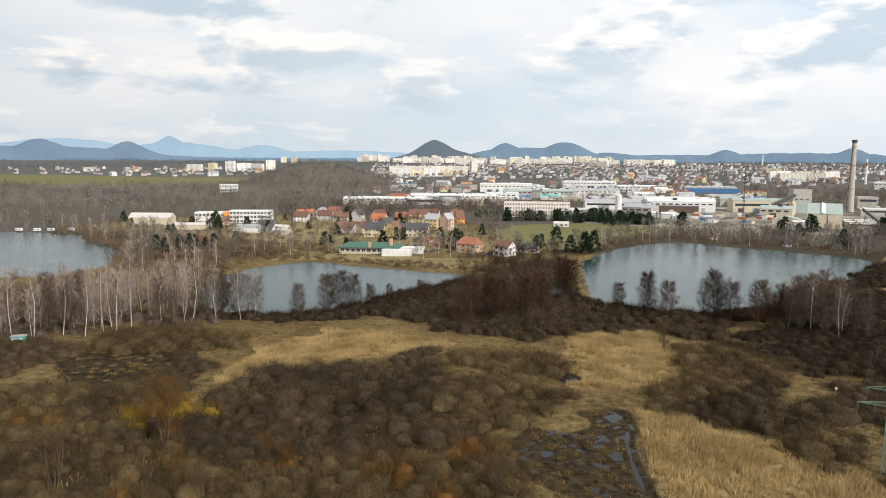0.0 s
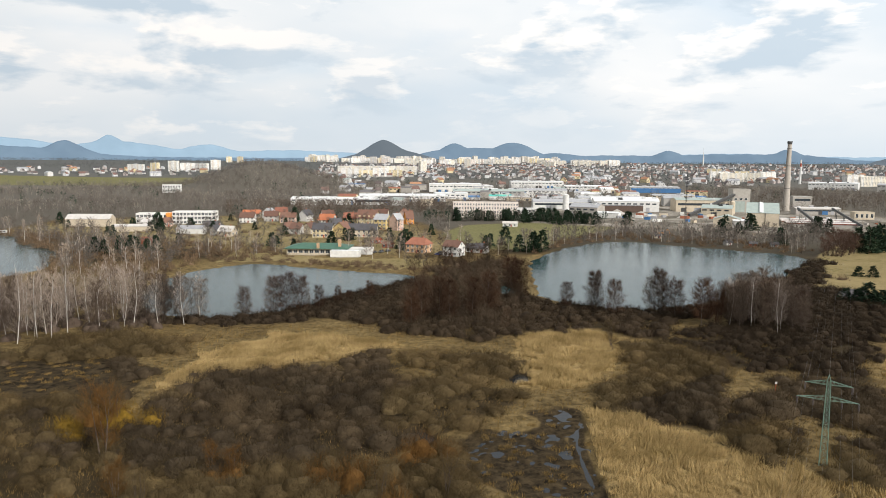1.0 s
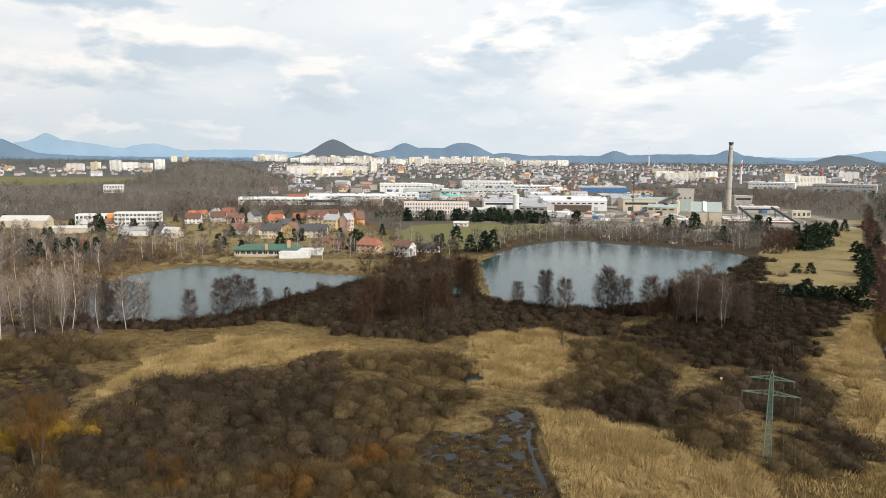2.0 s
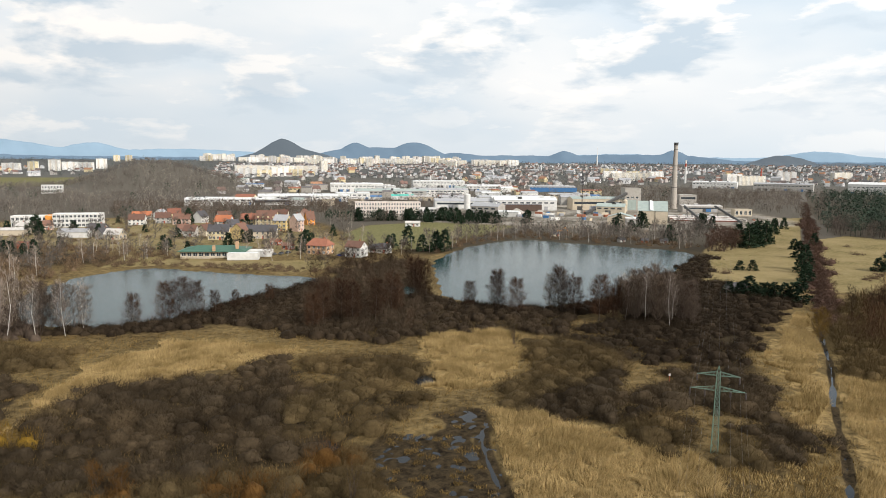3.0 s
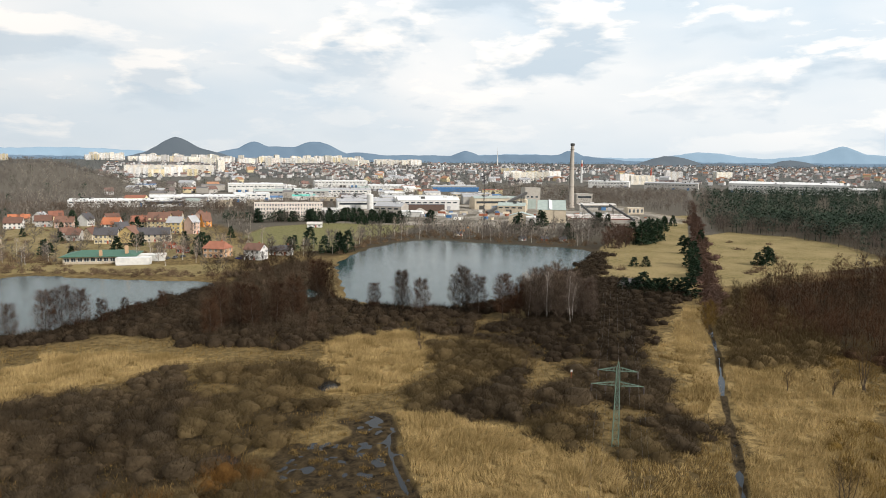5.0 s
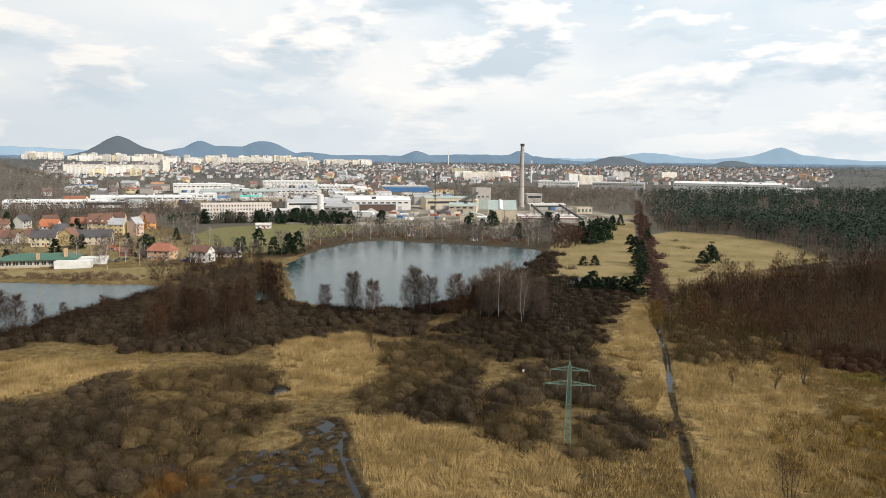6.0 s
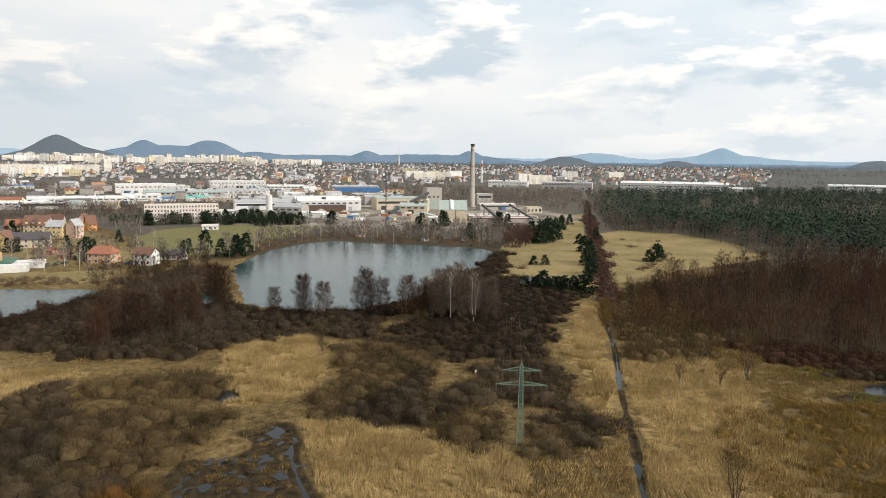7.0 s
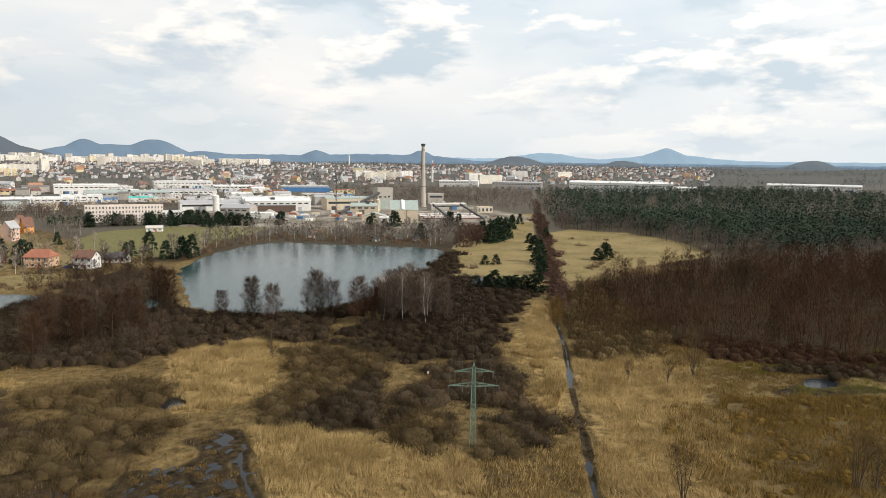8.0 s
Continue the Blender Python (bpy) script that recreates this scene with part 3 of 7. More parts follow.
def tube(points, radii, n=6):
    """A round stem through several points."""
    ang = np.arange(n) * 2 * np.pi / n
    V = np.concatenate([np.asarray(p) + np.stack([np.cos(ang) * r, np.sin(ang) * r, ang * 0], -1) for p, r in zip(points, radii)])
    F = []
    for k in range(len(points) - 1):
        for i in range(n):
            a, b = k * n + i, k * n + (i + 1) % n
            F += [(a, b, b + n), (a, b + n, a + n)]
    return V, np.array(F)


def joined(bits):
    Vs, Fs, o = [], [], 0
    for V, F in bits:
        Vs.append(V)
        Fs.append(F + o)
        o += len(V)
    return np.concatenate(Vs), np.concatenate(Fs)


def dome_core(c, rx, rz, seg=7, ups=(1.0, 0.45, -0.1)):
    """The dense inside of a bush: a softly lumpy dome."""
    ph = rng.uniform(0, 6.28, 4)
    V = [(c[0], c[1], rz * 1.02)]
    for k, up_ in enumerate(ups):
        a = np.arange(seg) * 2 * np.pi / seg + k * 0.29
        q = 1 + 0.09 * np.sin(a * 2 + ph[0] + up_ * 3) + 0.07 * np.sin(a * 3 + ph[1] - up_ * 4) + 0.05 * np.sin(a * 5 + ph[2] + up_ * 6) + rng.normal(0, 0.025, seg)
        V += list(zip(c[0] + np.cos(a) * math.cos(up_) * rx * q, c[1] + np.sin(a) * math.cos(up_) * rx * q, math.sin(up_) * rz * q))
    F = [(0, 1 + i, 1 + (i + 1) % seg) for i in range(seg)]
    for k in range(len(ups) - 1):
        for i in range(seg):
            p, q = 1 + k * seg + i, 1 + k * seg + (i + 1) % seg
            F += [(p, p + seg, q + seg), (p, q + seg, q)]
    return np.array(V), np.array(F)


def shrub_arrays(n=1900, radius=3.5, height=3.4, upright=0.42, width=0.042, core=0.55, lobes_=4, long=1.0):
    """A bare bush: overlapping domes of fine twigs, many layers deep."""
    lobes = [(np.zeros(2), 1.0)] + [(rng.normal(0, radius * 0.5, 2), rng.uniform(0.55, 0.85)) for _ in range(lobes_ - 1)]
    total = sum(s * s for _, s in lobes)
    bits = []
    for (c, s) in lobes:
        m = int(n * s * s / total)
        d = rng.normal(0, 1, (m, 3))
        d[:, 2] = np.abs(d[:, 2]) * 1.05
        d /= np.linalg.norm(d, axis=1, keepdims=True)
        size = np.array([radius * s, radius * s, height * s])
        if core:
            bits.append(dome_core(c, radius * s * core, height * s * core))
        deep = np.where(rng.random(m) < 0.4, rng.uniform(0.62, 0.9, m), rng.uniform(0.86, 1.13, m))
        tip = d * size * deep[:, None]
        tip[:, :2] += c
        way = d * (1 - upright) + np.array([0, 0, upright]) + rng.normal(0, 0.24, (m, 3))
        way /= np.linalg.norm(way, axis=1, keepdims=True)
        ln = rng.uniform(0.7, 1.6, m) * long * height / 3.2
        bits.append(twigs(tip - way * ln[:, None], way, ln, rng.uniform(0.6, 1.4, m) * width, d * 0.8))
    return joined(bits)


def shrub_mesh(name, mat, **shape):
    return mesh_of(name, *shrub_arrays(**shape), mat, smooth=True)


def shrub_mass(name, places, heights, ref, mat, label, wide=1.0, **shape):
    """A dense belt of bushes that nobody could count."""
    kinds = [shrub_arrays(**shape) for _ in range(4)]
    bits = []
    for (x, y), h in zip(places, heights):
        V, F = kinds[int(rng.integers(4))]
        a, s = rng.uniform(0, 6.28), h / ref
        c, q = math.cos(a), math.sin(a)
        R = np.array([[c, q, 0], [-q, c, 0], [0, 0, 1.0]])
        bits.append(((V * np.array([s * wide, s * wide, s])) @ R + np.array([x, y, spot_z(x, y) - 0.05]), F))
    return tagged(new(name, mesh_of(name, *joined(bits), mat, smooth=True)), label, "shrubs", kind="stuff")


def tree_meshes(h, spread, limbs, n, start, rise, bark, leafage, trunk_r=0.16, width=0.05, lean=0.03, stems=1, tip_narrow=0.6, twig_len=1.0):
    """Trunk with limbs, and a hazy crown of thin twigs that follow the limbs' sweep."""
    wood, crown = [], []
    for s in range(stems):
        foot = np.array([0, 0, -0.3]) if stems == 1 else np.array([*rng.normal(0, 0.4, 2), -0.3])
        top = np.array([*(rng.normal(0, h * (lean if stems == 1 else 0.13), 2)), h * rng.uniform(0.84, 0.97)])
        mid = foot + (top - foot) * 0.5 + np.array([*rng.normal(0, h * 0.022, 2), 0])
        wood.append(tube([foot, foot * 0.75 + mid * 0.25, mid, top], [trunk_r, trunk_r * 0.8, trunk_r * 0.6, 0.02], 6))
        own = limbs // stems
        for k in range(own):
            f = start + (0.97 - start) * (k + rng.uniform(0, 1)) / own
            p = foot + (mid - foot) * f * 2 if f < 0.5 else mid + (top - mid) * (f - 0.5) * 2
            a = k * 2.4 + rng.uniform(-0.4, 0.4)
            g = (f - start) / (1 - start)
            reach = spread * (1 - tip_narrow * g) * (0.55 + 0.45 * min(1.0, g * 3.5)) * rng.uniform(0.65, 1.1)
            tip = p + np.array([math.cos(a) * reach, math.sin(a) * reach, reach * rise * rng.uniform(0.7, 1.2)])
            crown.append(cone_between(p, tip, trunk_r * 0.22, 0.012, 3))
            m = max(6, int(n / limbs))
            q = rng.uniform(0.1, 1.0, m) ** 0.7
            b = p + (tip - p) * q[:, None] + rng.normal(0, 0.10 + reach * 0.12, (m, 3))
            w = (tip - p) / np.linalg.norm(tip - p) + rng.normal(0, 0.5, (m, 3)) + np.array([0, 0, 0.45])
            crown.append(twigs(b, w, rng.uniform(0.7, 1.7, m) * (0.35 + spread * 0.22) * twig_len, rng.uniform(0.6, 1.3, m) * width))
    return (mesh_of("trunk", *joined(wood), bark), mesh_of("crown", *joined(crown), leafage))


def conifer_meshes(h, spread, n, start, bark, leafage, size=0.9):
    wood = [cone_between((0, 0, -0.2), (0, 0, h * 0.97), 0.2 * h / 12, 0.03, 6)]
    crown = []
    levels = int(h * 1.1)
    for k in range(levels):
        f = start + (1 - start) * k / levels
        reach = spread * (1 - (f - start) / (1 - start)) ** 0.8 * rng.uniform(0.75, 1.1) + 0.25
        for _ in range(6):
            a = rng.uniform(0, 6.28)
            tip = np.array([math.cos(a) * reach, math.sin(a) * reach, h * f - reach * 0.12 + rng.normal(0, 0.15)])
            crown.append(cone_between((0, 0, h * f), tip, 0.04, 0.01, 3))
            m = max(3, n // (levels * 6))
            q = rng.uniform(0.3, 1.05, m)
            b = np.array([0, 0, h * f]) + (tip - np.array([0, 0, h * f])) * q[:, None] + rng.normal(0, 0.12, (m, 3))
            w = np.array([math.cos(a), math.sin(a), 0.15]) + rng.normal(0, 0.7, (m, 3))
            crown.append(twigs(b, w, rng.uniform(0.6, 1.2, m) * size, rng.uniform(0.35, 0.65, m) * size))
    return (mesh_of("trunk", *joined(wood), bark), mesh_of("crown", *joined(crown), leafage))


def plant_tree(name, kinds, x, y, h, ref, label, category, group, wide=1.0):
    tr, cr = kinds[int(rng.integers(len(kinds)))]
    ob = thing(name, x, y, spot_z(x, y) - 0.05, float(rng.uniform(0, 360)), label=label, category=category, group=group)
    s = h / ref
    ob.scale = (s * wide * rng.uniform(0.9, 1.1), s * wide * rng.uniform(0.9, 1.1), s)
    piece("trunk", tr, ob)
    piece("crown", cr, ob)
    return ob


def plant_shrub(kinds, x, y, h, ref, label, group, wide=1.0, name="shrub"):
    me = kinds[int(rng.integers(len(kinds)))]
    ob = tagged(new(name, me), label, "shrub", group)
    s = h / ref
    ob.matrix_basis = pose(x, y, spot_z(x, y) - 0.05, 0, 0, float(rng.uniform(0, 360))) @ Matrix.Diagonal((s * wide, s * wide * rng.uniform(0.85, 1.15), s, 1))
    return ob


ALL_WATER = [POND_A, POND_B, POND_C, POND_D, PUDDLE_A, PUDDLE_B, PUDDLE_C, PUDDLE_D]


def scatter(poly, count, gap, tries=30, margin=0.8):
    """Places in a polygon, no two nearer than the gap."""
    xs, ys = [p[0] for p in poly], [p[1] for p in poly]
    cand = np.stack([rng.uniform(min(xs), max(xs), count * tries), rng.uniform(min(ys), max(ys), count * tries)], -1)
    cand = cand[sdf(cand[:, 0], cand[:, 1], poly) < 0]
    for p in ALL_WATER:
        cand = cand[sdf(cand[:, 0], cand[:, 1], p) > margin]
    cand = cand[(near_line(cand[:, 0], cand[:, 1], DITCH) > 2.2) & (near_line(cand[:, 0], cand[:, 1], STREAM) > 1.6)]
    kept = np.zeros((0, 2))
    for c in cand:
        if len(kept) >= count:
            break
        if not len(kept) or np.min(np.hypot(*(kept - c).T)) > gap:
            kept = np.vstack([kept, c])
    return kept


SH_GREY = [shrub_mesh("shrub_grey", M["twig_grey"]) for _ in range(5)]
SH_OLIVE = [shrub_mesh("shrub_olive", M["twig_olive"]) for _ in range(5)]
SH_YELLOW = [shrub_mesh("shrub_yellow", M["twig_yellow"], n=1450, height=4.5, upright=0.65, width=0.04, core=0.5) for _ in range(2)]
SH_ORANGE = [shrub_mesh("shrub_orange", M["twig_orange"], n=1450, height=4.5, upright=0.65, width=0.04, core=0.5) for _ in range(2)]
BIRCH = [tree_meshes(20, 3.5, 32, 1050, 0.16, 1.2, M["bark_birch"], M["twig_birch"], 0.12, 0.05, lean=0.05) for _ in range(6)]
BIRCH_GREY = [tree_meshes(20, 4.2, 36, 1300, 0.12, 1.0, M["bark"], M["twig_tree"], 0.13, 0.08) for _ in range(4)]
ALDER = [tree_meshes(16, 5.0, 52, 2300, 0.12, 0.55, M["bark"], M["twig_red"], 0.17, 0.075, tip_narrow=0.65) for _ in range(5)]
ALDER_TALL = [tree_meshes(16, 4.8, 26, 1250, 0.12, 0.8, M["bark_dark"], M["twig_red"], 0.1, 0.055, twig_len=0.75) for _ in range(6)]
ALDER_OLIVE = [tree_meshes(16, 4.8, 26, 1250, 0.12, 0.8, M["bark_dark"], M["twig_dusk"], 0.1, 0.055, twig_len=0.75) for _ in range(4)]
GARDEN = [tree_meshes(10, 3.6, 14, 290, 0.15, 0.8, M["bark"], M["twig_far"], 0.14, 0.18, twig_len=0.8) for _ in range(5)]
ASH = [tree_meshes(15, 4.8, 40, 1500, 0.22, 1.2, M["bark"], M["twig_olive"], 0.16, 0.042, stems=5) for _ in range(3)]
WILLOW = [tree_meshes(15, 4.8, 40, 2200, 0.18, 1.3, M["bark"], M["twig_orange"], 0.18, 0.045, stems=4) for _ in range(2)]
GOLD_WILLOW = [tree_meshes(15, 6.0, 40, 1500, 0.06, 0.9, M["bark"], M["twig_gold"], 0.16, 0.075, stems=4) for _ in range(2)]
M["twig_rust"] = surface("twig_rust", (0.10, 0.068, 0.042), (0.17, 0.118, 0.075), 0.15, 0.9, vary=0.2, island=0.4)
BUSHY = [tree_meshes(15, 6.0, 40, 1500, 0.06, 0.9, M["bark"], M["twig_hedge"], 0.16, 0.09, stems=4) for _ in range(3)]
PINE = [conifer_meshes(12, 4.9, 700, 0.02, M["bark"], M["needles"], 1.55) for _ in range(4)]
BIRCH_SMALL = [tree_meshes(12, 2.4, 16, 320, 0.25, 1.2, M["bark_birch"], M["twig_birch"], 0.12, 0.08) for _ in range(4)]

LB_GREY = "grey-brown bare willow bush in wet meadow"
LB_OLIVE = "olive-brown bare willow bush in wet meadow"
for key in ("island", "west_b"):
    mass = scatter(THICKET[key], 90, 4.2)
    shrub_mass("willow_thicket", mass, rng.uniform(2.4, 4.4, len(mass)), 3.4, M["twig_grey"], "dense grey-brown bare willow thicket", 1.2, n=1000)
for key, poly in THICKET.items():
    if key in ("island", "west_b"):
        continue
    wide_one = key == "centre"
    for x, y in scatter(poly, 140, 6.4 if wide_one else 5.6):
        tone = wavy(x, y, 45)
        kinds = SH_OLIVE if tone > 0.1 or key in ("west_a", "north") or (wide_one and x > -2) else SH_GREY
        plant_shrub(kinds, x, y, rng.uniform(3.6, 5.6) if key == "west_a" else rng.uniform(2.5, 5.2), 3.4, LB_GREY if kinds is SH_GREY else LB_OLIVE, "thicket bushes", rng.uniform(1.15, 1.5) if wide_one else rng.uniform(1.15, 1.5))
for x, y in scatter(WILLOWS_W, 85, 4.6):
    kinds, lab = [(SH_YELLOW, "yellow-twigged willow bush"), (SH_OLIVE, "olive-brown bare willow bush"), (SH_ORANGE, "orange-twigged willow bush"), (SH_OLIVE, "olive-brown bare willow bush"), (SH_GREY, "grey bare willow bush"), (SH_OLIVE, "olive-brown bare willow bush"), (SH_OLIVE, "olive-brown bare willow bush")][int(rng.choice([0, 2, 1, 1, 3, 3, 4, 4, 5, 5, 6, 6, 6]))]
    plant_shrub(kinds, x, y, rng.uniform(3.0, 5.5), 4.0, lab + " in dry grass", "willows", 1.15, "willow_bush")
for x, y in scatter(BRUSH_S, 50, 4.4):
    plant_shrub(SH_OLIVE if rng.random() < 0.95 else SH_ORANGE, x, y, rng.uniform(3.0, 5.5), 3.8, "brown bare brush in dry grass", "brush", 1.2, "brush_clump")
for x, y in [(-71, 190), (-64, 184), (-75, 196), (186, 122), (190, 119), (194, 115), (197, 111), (200, 108)]:
    plant_shrub(SH_GREY, x, y, rng.uniform(2.8, 3.8), 3.4, "grey bare bush beside dark marsh water", "thicket bushes", 1.2)
scr = scatter(SCRUB_E, 105, 6.2)
shrub_mass("dry_scrub", scr, rng.uniform(2.6, 5.2, len(scr)), 3.6, M["twig_dusk"], "dark brown bare scrub among dry grass", 1.15, n=1300, width=0.05)
blt = scatter(BELT, 140, 4.4)
shrub_mass("bank_bushes", blt, rng.uniform(2.8, 5.0, len(blt)), 3.6, M["twig_dusk"], "dark bare bushes along the pond bank", 1.25, n=540, width=0.08, lobes_=3)
btw = scatter(BETWEEN, 110, 5.2)
shrub_mass("tall_bushes", btw, rng.uniform(3.5, 7.0, len(btw)), 4.4, M["twig_brown"], "tall rusty brown bare bushes between ponds", 0.8, n=700, width=0.075, core=0.4, lobes_=3, height=4.2, upright=0.6)
for x, y in scatter(BETWEEN, 26, 9):
    plant_tree("alder", ALDER_TALL if rng.random() < 0.7 else ALDER_OLIVE, x, y, rng.uniform(7, 13), 16, "bare alder rising from bushes between ponds", "tree", "alders by the ponds")
bnd = np.concatenate([scatter(BAND, 130, 4.4), scatter(SHORE_B, 90, 3.6, margin=0.2), scatter(SHORE_A, 70, 3.6, margin=0.2)])
shrub_mass("lakeside_bushes", bnd, rng.uniform(2.8, 4.8, len(bnd)), 3.6, M["twig_dusk"], "dark bare bushes by the lake", 1.3, n=430, width=0.085, lobes_=3)
be = scatter(BRUSH_E, 110, 4.4)
shrub_mass("reed_brush", be, rng.uniform(1.0, 2.4, len(be)), 3.8, M["twig_gold"], "golden-brown brush among reeds", 1.4, n=520, upright=0.7, width=0.06, core=0.55, lobes_=3)
front = scatter([(183, 160), (180, 135), (196, 118), (215, 92), (235, 95), (215, 125), (205, 150)], 50, 4.5)
shrub_mass("wood_front_bushes", front, rng.uniform(2.5, 5.5, len(front)), 3.8, M["twig_red"], "brown bushes along the alder wood's front", 1.1, n=800, width=0.06, lobes_=3)
edge_w = scatter([(142, 160), (160, 150), (183, 164), (215, 225), (230, 246), (205, 232)], 60, 5.0)
shrub_mass("wood_edge_bushes", edge_w, rng.uniform(4.5, 8.5, len(edge_w)), 3.8, M["twig_olive"], "grey-brown bushes at the alder wood's edge", 1.0, n=1200, width=0.06, core=0.5)

LB_BIRCH = "white-barked bare birch with thin brown twigs"
for x, y, h in [(-135, 217, 23), (-128, 217, 25), (-121, 221, 24), (-113, 219, 24), (-110, 225, 23), (-103, 219, 25), (-104, 232, 27.5), (-96, 237, 24), (-86, 239, 22), (-82, 250, 19), (-70, 241, 20), (-66, 246, 18)]:
    plant_tree("birch", BIRCH, x, y, h, 20, LB_BIRCH, "tree", "birch grove")
for x, y in scatter([(-190, 190), (-122, 220), (-74, 243), (-82, 262), (-100, 285), (-118, 268), (-150, 252), (-210, 240)], 170, 3.4):
    pale = rng.random() < 0.6
    plant_tree("birch", BIRCH if pale else BIRCH_GREY, x, y, rng.uniform(13, 21) - 0.08 * max(0, y - 240), 20, LB_BIRCH if pale else "grey-brown bare tree among birches", "tree", "birch grove")
und = scatter([(-190, 190), (-122, 220), (-74, 243), (-82, 262), (-106, 290), (-180, 320)], 150, 4.6)
shrub_mass("birch_undergrowth", und, rng.uniform(2.5, 6.0, len(und)), 3.6, M["twig_tree"], "brown undergrowth beneath the birches", 1.0, n=300, width=0.08, lobes_=3)
LB_ALDER = "dark bare alder with reddish-brown crown"
for x, y, h in [(-52, 252, 13), (-43, 256, 16), (-38, 255, 17), (-33, 257, 15.5), (-27, 262, 10.5), (-21, 270, 8), (-17, 274, 6), (-9, 280, 9), (65, 260, 11.7), (75, 254, 16), (79, 247, 15), (96, 248, 19), (100, 242, 16), (105, 232, 18), (110, 231, 14.5), (49, 283, 17.5), (52, 277, 17), (35, 256, 17), (28, 248, 15), (16, 246, 17), (10, 243, 16), (6, 236, 14), (20, 241, 16)]:
    plant_tree("alder", ALDER, x, y, h, 16, LB_ALDER, "tree", "alders by the ponds")
for x, y, h in [(-78, 246, 19), (-74, 248, 18), (-68, 244, 18), (-65, 247, 17), (-72, 243, 19), (-80, 252, 17), (-84, 249, 19), (74, 255, 17), (96, 246, 19), (93, 249, 16)]:
    plant_tree("birch", BIRCH_GREY, x, y, h, 20, "grey-twigged bare tree on the bank", "tree", "lakeside trees")
for x, y, h in [(119.3, 242.6, 14.2), (120.9, 238.7, 17), (123.9, 237.6, 16.6), (126.4, 235.6, 17.4), (128.9, 233.6, 18), (131.4, 231.7, 17), (133.4, 228.8, 16.4), (135.3, 226.1, 14.7), (138.2, 225, 15.8)]:
    red = rng.random() < 0.3
    plant_tree("alder" if red else "birch", ALDER if red else BIRCH_GREY, x, y, h, 16 if red else 20, LB_ALDER if red else "slim grey bare tree on the lake bank", "tree", "lakeside trees", 0.9)
    if h > 15:
        plant_tree("birch", BIRCH_GREY, x + 3, y + 6, h * 0.9, 20, "slim grey bare tree on the lake bank", "tree", "lakeside trees", 0.9)
for x, y, h in [(114, 230, 17.6), (115, 225, 20), (119, 225, 21), (121, 220, 22), (125, 219, 21), (129, 218, 19), (131, 214, 17)]:
    for dx, dy in ((0, 0), (3, 7), (6, 13), (-3, 9), (9, 20)):
        plant_tree("birch", BIRCH if rng.random() < 0.25 else BIRCH_GREY, x + dx, y + dy, h * rng.uniform(0.75, 1), 20, "slim bare tree by the lake", "tree", "lakeside trees")
for x, y in scatter([(8, 352), (62, 380), (66, 400), (40, 400), (5, 372)], 24, 6):
    plant_tree("bank_tree", ALDER_OLIVE, x, y, rng.uniform(8, 13), 16, "grey-brown bare tree on the far bank", "tree", "bank trees")
plant_tree("ash", ASH, 65, 204, 8.5, 15, "lone many-stemmed bare tree in reeds", "tree", "lone trees")
for x, y, h in [(158, 132, 13), (140, 138, 5.6), (147, 131, 6.4), (97, 84, 10), (128, 72, 11), (131, 70, 9), (-65, 113, 12.5), (-58, 149, 9.5), (-2, 111, 7.5), (9, 113, 9), (-40, 111, 7.5), (84, 172, 7)]:
    plant_tree("ash", ASH, x, y, h, 15, "bare many-stemmed tree in the marsh", "tree", "lone trees")
for x, y, h in [(-53, 131, 14.5), (-32, 124, 6.5), (-28, 122, 6), (-44, 112, 8)]:
    plant_tree("willow", WILLOW, x, y, h, 15, "bare willow with rusty orange twigs", "tree", "lone trees")
for x, y in scatter(ALDER_WOOD, 235, 5.6):
    if x + 0.55 * y < 262:
        continue
    olive = wavy(x, y, 50) > 0.5
    plant_tree("alder", ALDER_OLIVE if olive else ALDER_TALL, x, y, rng.uniform(9, 14) + 3 * smooth01(200, 300, x), 16, "grey-brown bare tree in dense wood" if olive else "dark red-brown bare alder in dense wood", "tree", "alder wood")
for k in range(60):
    s = 62 + k * 12.5
    x, y = 149 + DITCH_WAY[0] * s + rng.normal(0, 1.8) + 3, 177 + DITCH_WAY[1] * s + rng.normal(0, 1.8) - 2
    plant_tree("hedge_tree", BUSHY if k % 3 else ALDER_TALL, x, y, rng.uniform(4.5, 8.5), 15, "bare tree in the ditch hedgerow", "tree", "hedgerow")
hg = np.array([(149 + DITCH_WAY[0] * s + rng.normal(0, 2.2) + 3, 177 + DITCH_WAY[1] * s + rng.normal(0, 2.2) - 2) for s in np.linspace(45, 560, 120)])
shrub_mass("hedgerow_bushes", hg, rng.uniform(3, 6, len(hg)), 3.8, M["twig_hedge"], "brown bushes along the ditch", 1.2, n=420, width=0.09, lobes_=3)
for x, y, h in [(166, 199, 8), (170, 203, 9), (163, 194, 7), (175, 207, 8)]:
    plant_tree("willow", GOLD_WILLOW, x, y, h, 15, "golden-twigged bare willow beside the ditch", "tree", "ditch willows")
LB_PINE = "dark green young pine"
